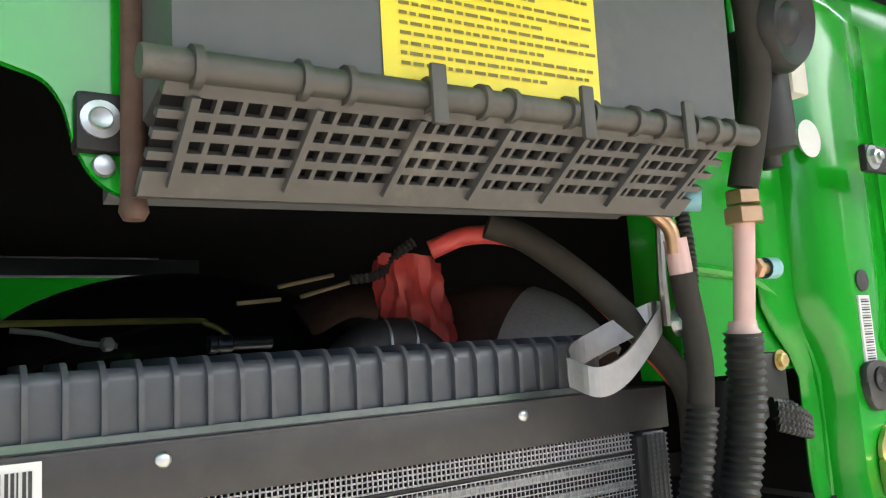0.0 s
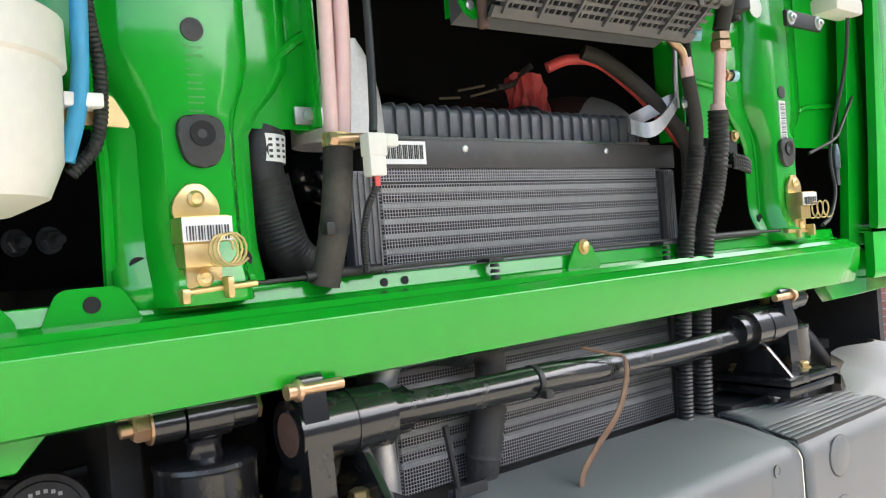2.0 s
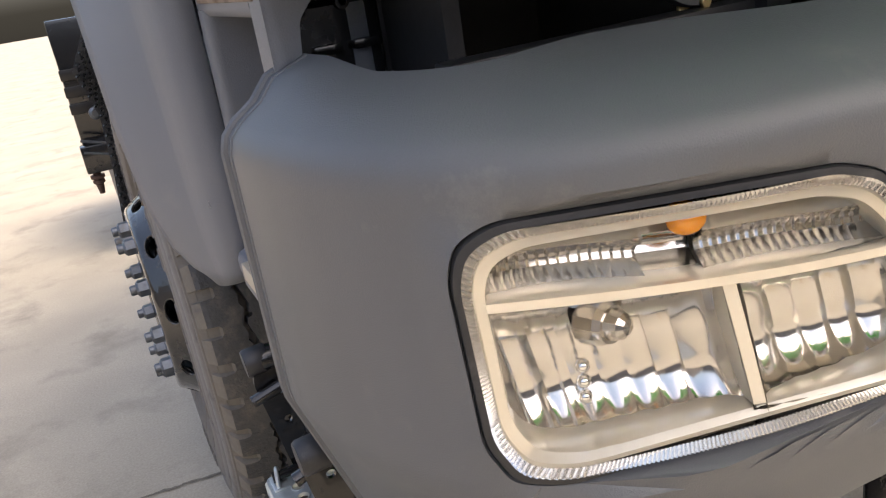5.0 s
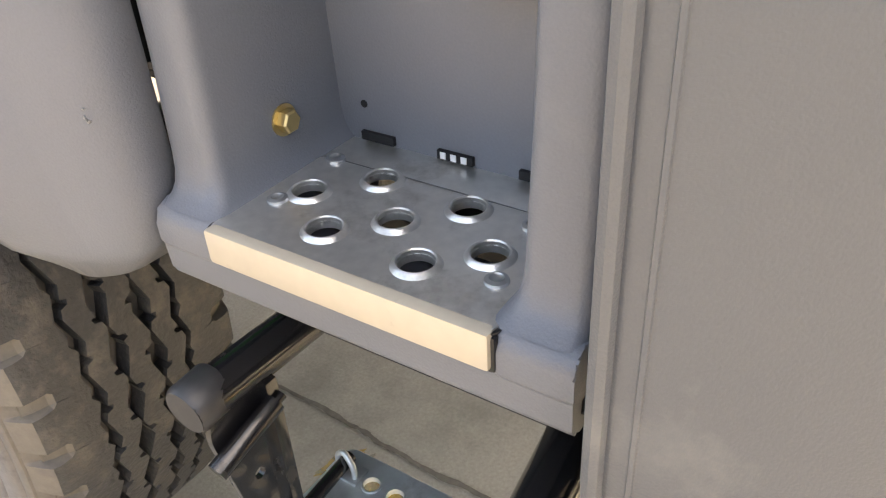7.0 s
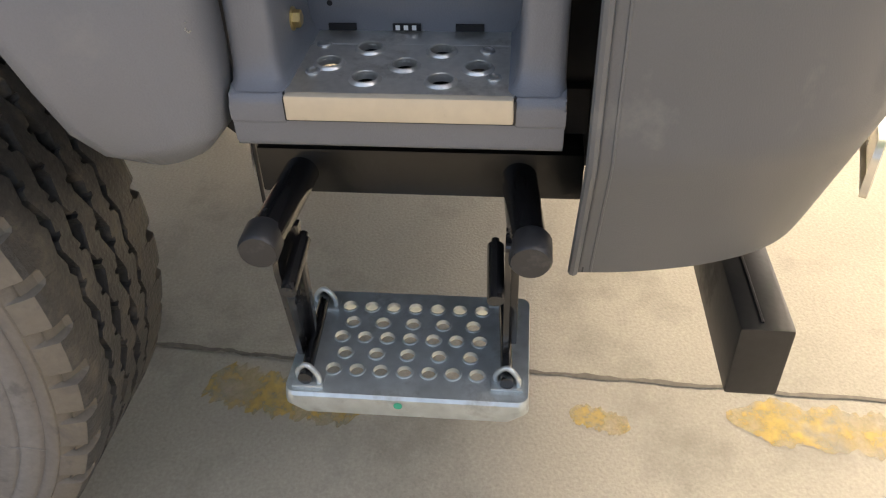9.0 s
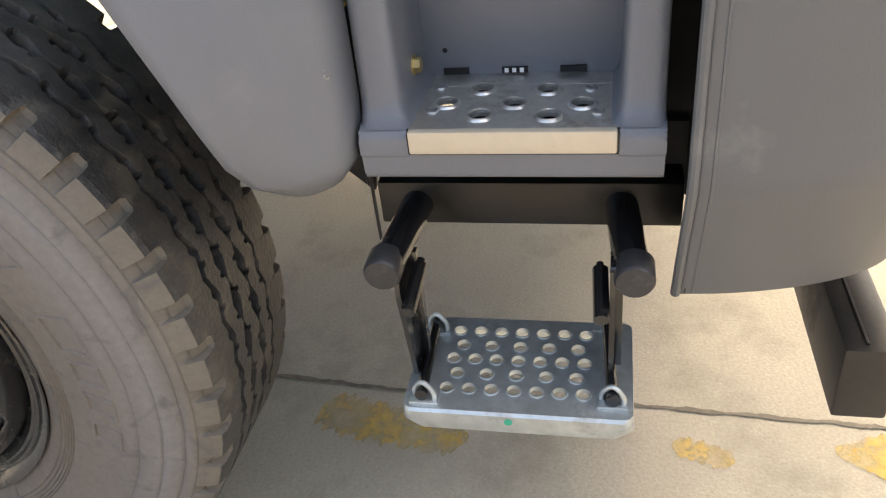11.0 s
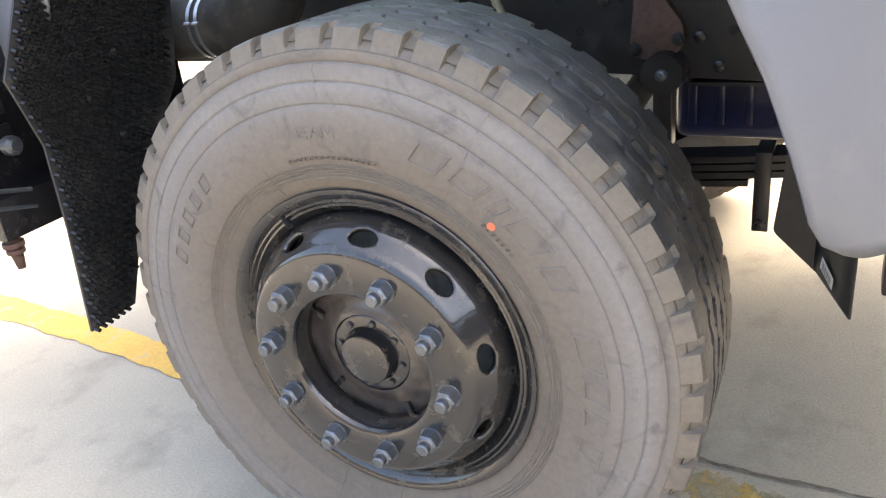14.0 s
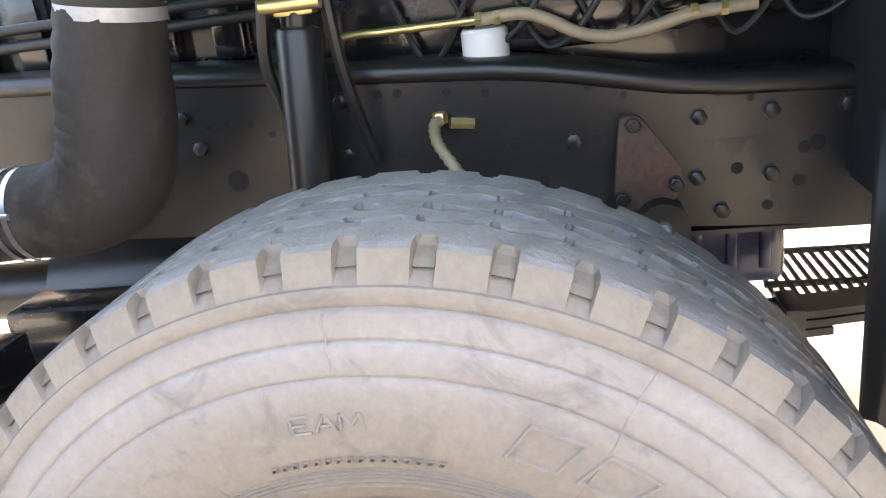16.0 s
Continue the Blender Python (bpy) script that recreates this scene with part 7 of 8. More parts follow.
for z, cut in ((0.582, 0.006), (0.588, 0.0), (0.70, 0.0), (0.85, 0.0), (1.05, 0.0)):
    rows.append([(x - (cut if k == 0 else 0), y, z + (0.006 if k == 0 and cut else 0)) for k, (x, y) in enumerate(line)])
loft(bm, rows)
flap = part("splash_flap", bm, MATT_BLACK, truck, "black rubber splash flap")
solid(flap, 0.004, 0)
bm = B()
for x, z in ((-0.752, 0.630), (-0.808, 0.618), (-0.804, 0.596), (-0.744, 0.606)):
    bm.verts.new((x - 0.0025, 0.848 + (x + 0.868) * 0.3543 + 0.0065, z))
bm.verts.ensure_lookup_table()
bm.faces.new(list(bm.verts))
sticker = part("barcode_label", bm, WHITE, flap, "white barcode label", smooth=False)
bm = B()
for k in range(13):
    x = -0.757 - k * 0.0034
    w = 0.0018 if k % 3 else 0.0010
    z0, z1 = 0.6085 - k * 0.0006, 0.6250 - k * 0.0007
    vs = [bm.verts.new((u - 0.0030, 0.848 + (u + 0.868) * 0.3543 + 0.0078, z)) for u, z in ((x, z0), (x - w, z0), (x - w, z1), (x, z1))]
    bm.faces.new(vs)
part("print", bm, PRINT, sticker, smooth=False, kind="stuff")

# textured rubber mud flap behind the wheel
bm = B()
poly = [(-0.70, 1.28), (-1.05, 1.25), (-1.172, 1.02), (-1.138, 0.89), (-1.146, 0.723), (-1.167, 0.508), (-1.050, 0.511), (-0.945, 0.738), (-0.78, 0.93)]
prism(bm, poly, "y", 2.200, 2.206)
mud = part("mud_flap", bm, RUBBER, truck, "black ribbed rubber mud flap", smooth=False)
verts, faces = [], []
for k in range(52):
    z = 0.514 + k * 0.0146
    xs = [x for i in range(len(poly)) for (x0, z0), (x1, z1) in [(poly[i - 1], poly[i])] if (z0 > z) != (z1 > z) for x in [x0 + (x1 - x0) * (z - z0) / (z1 - z0)]]
    if len(xs) < 2:
        continue
    for i in range(int((max(xs) - min(xs) - 0.012) / 0.0165)):
        x = min(xs) + 0.008 + i * 0.0165 + (0.0082 if k % 2 else 0)
        n0 = len(verts)
        for r, y in ((0.0066, 2.2000), (0.0050, 2.1880), (0.0030, 2.1885), (0.0022, 2.1940)):
            verts += [(x + r * math.cos(a), y, z + 0.10 * (x + 1.1) * 0.5 + r * 0.8 * math.sin(a) - (2.2 - y) * 0.25) for a in (2 * math.pi * q / 6 for q in range(6))]
        for g in range(3):
            faces += [(n0 + g * 6 + q, n0 + g * 6 + (q + 1) % 6, n0 + g * 6 + 6 + (q + 1) % 6, n0 + g * 6 + 6 + q) for q in range(6)]
me = bpy.data.meshes.new("rubber_nub")
me.from_pydata(verts, [], faces)
bm = B()
bm.from_mesh(me)
bpy.data.meshes.remove(me)
part("rubber_nub", bm, NUB, mud, "small moulded rubber nubs", smooth=False, kind="stuff")
for x, z in ((-0.963, 0.86), (-0.93, 1.02), (-1.02, 0.95)):
    bm = B()
    lathe(bm, (x, 2.196, z), (0, -1, 0), [(0, 0.007), (0.003, 0.005), (0.004, 0)], 12)
    part("rivet", bm, BOLT, mud)

# ---- chassis rail ----
bm = B()
rail_top = [(0.20, 1.056), (0.88, 1.070), (1.10, 1.078), (1.207, 1.090), (1.32, 1.113), (1.40, 1.128), (1.483, 1.139), (1.70, 1.153), (2.05, 1.180), (3.4, 1.24)]
outl = [(0.20, 0.800)] + rail_top + [(3.4, 0.93), (1.9, 0.87), (1.18, 0.833), (0.87, 0.818)]
prism(bm, outl, "x", -0.385, -0.377, 0.0)
chassis = part("chassis_rail", bm, FRAME_BLACK, truck, "dusty black steel chassis rail", smooth=False)
bm = B()
secs = []
for y, z in rail_top:
    secs.append([(-0.3855, y, z - 0.028), (-0.3885, y, z - 0.020), (-0.3890, y, z - 0.010), (-0.384, y, z - 0.002), (-0.372, y, z + 0.003), (-0.30, y, z + 0.004)])
loft(bm, secs)
ob = part("top_flange", bm, FRAME_BLACK, chassis)
solid(ob, 0.006, 0)
bm = B()
box(bm, -0.384, -0.30, 0.2, 1.18, 0.815, 0.823)
part("bottom_flange", bm, FRAME_BLACK, chassis)


def rail_bolt(y, z, r=0.013):
    bm = B()
    hexnut(bm, (-0.385, y, z), (-1, 0, 0), r, r * 0.8, 0, r * 1.15)
    part("rail_bolt", bm, FRAME_BLACK, chassis)


def rail_hole(y, z, r=0.008):
    bm = B()
    lathe(bm, (-0.3852, y, z), (-1, 0, 0), [(0, r), (0.0006, r), (0.0006, 0)], 16)
    part("hole", bm, DARK, chassis)


for y, z in ((1.158, 1.018), (1.047, 1.020), (1.046, 0.916), (1.162, 0.917), (0.933, 1.020), (1.123, 0.858), (1.358, 0.997), (1.745, 1.099), (1.747, 1.007), (2.035, 1.097), (2.012, 1.041)):
    rail_bolt(y, z)
for y, z, r in ((1.331, 1.083, 7), (1.275, 1.065, 6), (1.13, 1.056, 8), (1.079, 1.042, 6), (0.976, 0.961, 13), (0.996, 0.955, 10), (0.923, 0.917, 10), (1.099, 0.928, 10), (1.003, 0.901, 10), (1.051, 0.862, 9), (0.871, 0.851, 8), (1.456, 1.0, 10),
                (1.322, 0.996, 8), (1.413, 0.931, 10), (1.499, 1.09, 7), (1.563, 1.097, 7), (1.646, 1.103, 8), (1.679, 1.104, 8), (1.653, 1.001, 8), (1.957, 1.079, 5), (1.912, 1.075, 6), (1.991, 1.075, 5), (1.876, 1.054, 6), (1.956, 0.976, 20)):
    rail_hole(y, z, r / 1000)
bm = B()
for k in range(13):
    y = 1.165 - 0.0085 * k
    box(bm, -0.3858, -0.3852, y, y + 0.005, 0.970, 0.979)
part("stamped_marks", bm, FRAME_BLACK, chassis, smooth=False)

# shock absorber bracket
bm = B()
prism(bm, soften([(1.285, 1.035), (1.255, 1.035), (1.190, 0.945), (1.190, 0.90), (1.230, 0.87), (1.300, 0.885)], 0.015), "x", -0.415, -0.386, 0.004)
shackle = part("spring_bracket", bm, RUST, truck, "rusty cast spring bracket")
for y, z in ((1.264, 1.021), (1.199, 0.918), (1.286, 0.899)):
    bm = B()
    hexnut(bm, (-0.415, y, z), (-1, 0, 0), 0.012, 0.010, 0.003, 0.014)
    part("bolt", bm, FRAME_BLACK, shackle)
bm = B()
cyl(bm, (-0.455, 1.225, 0.855), (-0.36, 1.225, 0.855), 0.042, 32)
pin = part("spring_eye", bm, FRAME_BLACK, shackle)
bm = B()
hexnut(bm, (-0.455, 1.225, 0.855), (-1, 0, 0), 0.010, 0.006, 0, 0.013)
part("pin_bolt", bm, BOLT, pin)
bm = B()
box(bm, -0.44, -0.40, 1.205, 1.245, 0.70, 0.85, 0.004)
part("drop_arm", bm, FRAME_BLACK, shackle)

# leaf spring pack
spring = None
for k in range(6):
    bm = B()
    L = 0.78 - 0.09 * k
    pts = [(-0.42, 1.56 + L * (i / 8 - 1) + (0.0), 0.672 - 0.017 * k + 0.00 * i) for i in range(17)]
    rows = []
    for x, y, z in pts:
        sag = 0.05 * ((y - 1.56) / 0.8) ** 2
        rows.append([(-0.455, y, z + sag), (-0.385, y, z + sag), (-0.385, y, z - 0.013 + sag), (-0.455, y, z - 0.013 + sag)])
    loft(bm, rows, closed=True)
    for r in (list(bm.verts)[:4], list(bm.verts)[-4:]):
        bm.faces.new(r)
    if spring is None:
        spring = part("leaf_spring", bm, FRAME_BLACK, truck, "black leaf spring pack")
    else:
        part("leaf", bm, FRAME_BLACK, spring)
bm = B()
box(bm, -0.465, -0.457, 1.006, 1.038, 0.535, 0.70, 0.003)
box(bm, -0.465, -0.38, 1.006, 1.038, 0.695, 0.705, 0.003)
part("spring_clip", bm, FRAME_BLACK, spring)
bm = B()
hexnut(bm, (-0.465, 1.022, 0.550), (-1, 0, 0), 0.011, 0.008, 0.003)
part("clip_bolt", bm, FRAME_BLACK, spring)

# damper tube against the rail
bm = B()
lathe(bm, (-0.47, 1.798, 0.88), (0.0, -0.085, 1), [(0, 0), (0, 0.037), (0.345, 0.037), (0.352, 0.034), (0.355, 0.020), (0.42, 0.020), (0.42, 0)], 28)
damper = part("shock_absorber", bm, FRAME_BLACK, truck, "black shock absorber tube")
bm = B()
box(bm, -0.49, -0.455, 1.735, 1.800, 1.250, 1.285, 0.006)
cyl(bm, (-0.495, 1.72, 1.268), (-0.495, 1.815, 1.268), 0.011, 14)
part("top_eye", bm, BRASS, damper, "brassy upper damper eye")
for y0, y1 in ((1.822, 1.832), (1.722, 1.690)):
    bm = B()
    tube(bm, [(-0.46, y0, 1.285), (-0.455, (y0 + y1) / 2 + 0.010, 1.18), (-0.44, (y0 + y1) / 2, 1.10), (-0.41, y1, 1.0)], 0.011, 8)
    part("bracket_arm", bm, FRAME_BLACK, damper)
# brake hose with a spiral guard
bm = B()
tube(bm, [(-0.402, 1.574, 1.057), (-0.425, 1.582, 1.050), (-0.455, 1.576, 1.030), (-0.480, 1.555, 1.003), (-0.505, 1.530, 0.972), (-0.530, 1.510, 0.940), (-0.55, 1.50, 0.88)], 0.0105, 12, 6, 0.0020, 0.009)
hose = part("brake_hose", bm, TAN, truck, "brake hose with a brassy spiral guard")
bm = B()
cyl(bm, (-0.385, 1.522, 1.041), (-0.398, 1.560, 1.048), 0.010, 6)
hexnut(bm, (-0.402, 1.575, 1.050), (0, 0, 1), 0.013, 0.018)
part("hose_fitting", bm, BRASS, hose, "brass elbow fitting")

# large intake hose with bellows
bm = B()
duct_path = smooth_path([(-0.64, 1.965, 1.42), (-0.64, 1.972, 1.30), (-0.64, 1.995, 1.20), (-0.64, 2.008, 1.12), (-0.64, 2.036, 1.058), (-0.64, 2.10, 1.022), (-0.64, 2.19, 1.015), (-0.64, 2.30, 1.01), (-0.64, 2.45, 1.005)], 24)
rows = []
for i, p in enumerate(duct_path):
    f = i / (len(duct_path) - 1)
    d = (duct_path[min(i + 1, len(duct_path) - 1)] - duct_path[max(i - 1, 0)]).normalized()
    inward = d.cross(Vector((1, 0, 0))).normalized()
    if inward.y < 0 or (abs(inward.y) < 0.3 and inward.z < 0):
        inward = -inward
    rad = float(np.interp(f, [0, 0.14, 0.25, 0.36, 0.48, 0.60, 0.75, 1.0], [0.066, 0.073, 0.080, 0.083, 0.084, 0.078, 0.070, 0.070]))
    crease = step01(0.10, 0.16, f) * (1 - step01(0.44, 0.52, f))
    ringp = []
    for j in range(40):
        a = 2 * math.pi * j / 40
        w = math.cos(a) * inward + math.sin(a) * Vector((-1, 0, 0))
        near = max(0.0, math.cos(a)) ** 1.3 * (0.45 + 0.55 * max(0.0, math.sin(a)))
        fold = 0.0065 * crease * near * (abs(math.sin(f * 70 + 0.8 * math.sin(a * 2))) ** 0.6 - 0.75)
        fold += 0.0012 * math.sin(9 * a + 25 * f) * crease
        ringp.append(p + w * (rad + fold))
    rows.append(ringp)
loft(bm, rows, closed=True)
duct = part("intake_hose", bm, HOSE, truck, "large black rubber intake hose with clamp bands")
for y in (2.175, 2.198):
    bm = B()
    d = Vector((0, 1, -0.10)).normalized()
    c = Vector((-0.64, y, 1.014))
    tube(bm, [c - d * 0.005, c + d * 0.005], 0.0735, 36, caps=False)
    cyl(bm, (-0.712, y - 0.008, 1.03), (-0.712, y + 0.008, 1.03), 0.005, 8)
    part("clamp_band", bm, STEEL, duct, "bright worm clamp band")
bm = B()
tube(bm, [(-0.64, 1.970, 1.300), (-0.64, 1.973, 1.282)], 0.0735, 30, caps=False)
part("clamp_band", bm, TUBEBAR, duct)

# engine above and behind the rail
bm = B()
box(bm, -0.26, 0.28, 0.55, 2.9, 0.84, 1.42, 0.03)
engine = part("engine_block", bm, BLACK, truck, "dark engine block above the chassis rail")
part("side_cover", box(B(), -0.30, -0.24, 1.25, 1.75, 1.14, 1.30, 0.01), BLACK, engine)
for k in range(14):
    part("cover_rib", box(B(), -0.295, -0.255, 1.02 + 0.13 * k, 1.08 + 0.13 * k, 1.18, 1.34, 0.008), BLACK, engine)
bm = B()
lathe(bm, (-0.33, 1.495, 1.10), (0, 0, 1), [(0, 0), (0, 0.040), (0.085, 0.040), (0.09, 0.036), (0.09, 0)], 28)
part("filter_canister", bm, WHITE, engine, "white filter canister")
bm = B()
tube(bm, [(-0.36, 1.745, 1.185), (-0.36, 1.725, 1.202), (-0.36, 1.66, 1.203), (-0.36, 1.57, 1.204), (-0.36, 1.50, 1.205)], 0.0070, 12)
pipe = part("fuel_pipe", bm, BRASS, truck, "yellowish metal fuel pipe")
bm = B()
tube(bm, [(-0.36, 1.50, 1.205), (-0.36, 1.432, 1.208), (-0.36, 1.39, 1.195), (-0.36, 1.34, 1.168), (-0.36, 1.29, 1.157), (-0.36, 1.228, 1.163), (-0.36, 1.16, 1.179), (-0.36, 1.065, 1.184)], 0.0105, 14)
part("fuel_hose", bm, material("tan_hose", (0.30, 0.24, 0.16), 0.5, bump=0.01), pipe, "tan braided fuel hose")
for y in (1.505, 1.475, 1.165, 1.12):
    bm = B()
    hexnut(bm, (-0.36, y, 1.206 if y > 1.3 else 1.182), (0, -1, 0), 0.0125, 0.012)
    part("union_nut", bm, BRASS, pipe)
bm = B()
rnd = random.Random(6)
for k in range(8):
    y = 0.75 + 0.10 * k
    tube(bm, [(-0.33, y, 1.33 + rnd.uniform(0, 0.05)), (-0.36, y + 0.06, 1.20 + rnd.uniform(0, 0.06)), (-0.33, y + 0.14, 1.12 + rnd.uniform(0, 0.05)), (-0.32, y + 0.2, 1.25)], 0.006, 8)
part("wiring_loom", bm, MATT_BLACK, truck, "tangled black cables by the engine", kind="stuff")
for z in (1.245, 1.275):
    bm = B()
    tube(bm, [(-0.36, 2.6, z), (-0.36, 2.1, z + 0.006), (-0.36, 1.75, z + 0.012)], 0.010, 10)
    part("coolant_pipe", bm, MATT_BLACK, truck, "black coolant pipe")

# blue-black sump between the rails
bm = B()
box(bm, -0.24, 0.20, 0.98, 1.24, 0.655, 0.85, 0.03, seg=4)
sump = part("oil_sump", bm, BLUE_PAN, truck, "glossy blue-black oil sump")
for k in range(4):
    bm = B()
    box(bm, -0.246, -0.238, 1.01 + 0.06 * k, 1.03 + 0.06 * k, 0.69, 0.80, 0.004)
    part("sump_rib", bm, BLUE_PAN, sump)
# black slotted tray under the sump, red canister
bm = B()
for k in range(14):
    box(bm, -0.21, 0.08, 0.700 + 0.0215 * k, 0.709 + 0.0215 * k, 0.598, 0.603)
part("tray_slat", bm, MATT_BLACK, truck, "black slotted tray", smooth=False)
for x in (-0.21, -0.115, 0.07):
    bm = B()
    box(bm, x - 0.006, x + 0.008, 0.69, 0.99, 0.594, 0.604)
    part("tray_bar", bm, MATT_BLACK, truck, smooth=False)
bm = B()
bmesh.ops.create_uvsphere(bm, u_segments=20, v_segments=12, radius=0.09, matrix=Matrix.Translation((0.30, 0.83, 0.80)) @ Matrix.Diagonal((1, 1.3, 0.7, 1)))
part("red_canister", bm, RED, truck, "dull red canister under the chassis")
# axle beam
bm = B()
tube(bm, [(-0.95, 1.56, 0.545), (-0.75, 1.56, 0.54), (-0.55, 1.56, 0.50), (0.55, 1.56, 0.50), (0.95, 1.56, 0.545)], 0.05, 16)
part("front_axle", bm, FRAME_BLACK, truck, "black front axle beam")
# hanger behind the fender
bm = B()
prism(bm, soften([(0.949, 1.25), (0.949, 0.928), (0.978, 0.645), (0.90, 0.57), (0.86, 0.90), (0.86, 1.25)], 0.01), "x", -0.704, -0.698)
guard = part("splash_guard", bm, MATT_BLACK, truck, "black plastic splash guard behind the fender")
for y, z in ((0.915, 0.915), (0.905, 0.875), (0.875, 0.80)):
    bm = B()
    hexnut(bm, (-0.704, y, z), (-1, 0, 0), 0.006, 0.005, 0.004, 0.008)
    part("screw", bm, BRASS, guard)

# gearbox and linkage in the dark behind the wheel
bm = B()
lathe(bm, (-0.20, 1.85, 0.72), (0, 1, 0), [(0, 0), (0, 0.20), (0.03, 0.22), (0.18, 0.21), (0.20, 0.17), (0.42, 0.15), (0.60, 0.13), (0.62, 0.07), (0.9, 0.06), (0.9, 0)], 28)
box(bm, -0.36, -0.08, 1.95, 2.25, 0.50, 0.70, 0.02)
part("gearbox", bm, FRAME_BLACK, truck, "dark cast gearbox behind the engine")
bm = B()
tube(bm, [(-0.72, 2.08, 0.66), (-0.62, 2.3, 0.68), (-0.55, 2.7, 0.69), (-0.5, 3.4, 0.70)], 0.030, 12)
part("drag_link", bm, FRAME_BLACK, truck, "black steel linkage rod")
bm = B()
box(bm, -0.52, -0.40, 1.98, 2.40, 0.50, 0.80, 0.02)
part("air_valve", bm, BLACK, truck, "black valve block on the chassis")
bm = B()
tube(bm, [(-1.02, 2.46, 0.70), (-0.80, 2.75, 0.66), (-0.60, 3.1, 0.64)], 0.028, 12)
arm = part("stabiliser_arm", bm, BLACK, truck, "black stabiliser arm with a hanging bolt")
# black carrier behind the flap, with its lever rods
bm = B()
box(bm, -1.215, -0.60, 2.290, 2.345, 0.717, 0.800, 0.006)
carrier = part("carrier_beam", bm, BLACK, truck, "black steel carrier beam behind the mud flap")
bm = B()
box(bm, -1.205, -0.62, 2.345, 2.395, 0.760, 1.16, 0.008)
part("back_plate", bm, BLACK, carrier)
for z in (0.905, 0.955, 1.005):
    bm = B()
    box(bm, -1.208, -1.10, 2.335, 2.347, z - 0.016, z + 0.016, 0.004)
    part("cooling_rib", bm, FRAME_BLACK, carrier)
bm = B()
lathe(bm, (-1.144, 2.285, 0.890), (0, -1, 0), [(-0.065, 0.010), (-0.01, 0.010), (-0.01, 0.019), (0.006, 0.019), (0.009, 0.012), (0.014, 0.011), (0.014, 0)], 16)
part("lever_knuckle", bm, BOLT, carrier, "grey steel lever knuckle")
for dz in (0.0, -0.035):
    bm = B()
    cyl(bm, (-1.207, 2.292, 0.819 + dz), (-1.131, 2.292, 0.791 + dz + 0.006), 0.0045, 10)
    part("lever_rod", bm, BOLT, carrier, "thin zinc lever rod")
bm = B()
lathe(bm, (-1.190, 2.315, 0.720), (0, 0, -1), [(0, 0.012), (0.012, 0.012), (0.012, 0.021), (0.022, 0.021), (0.024, 0.012), (0.028, 0.018), (0.036, 0.018), (0.040, 0.012), (0.070, 0.008), (0.072, 0)], 14)
part("ball_joint", bm, RUST, carrier, "brown greased ball joint")

# ---- wheels ----
HY, HZ = 1.56, 0.545
SIDE_R = [0.292, 0.312, 0.345, 0.37, 0.405, 0.420, 0.438, 0.46, 0.48, 0.51]
SIDE_D = [0.130, 0.142, 0.150, 0.1545, 0.1555, 0.1555, 0.153, 0.151, 0.147, 0.1415]


def side_offset(r):
    return float(np.interp(r, SIDE_R, SIDE_D))


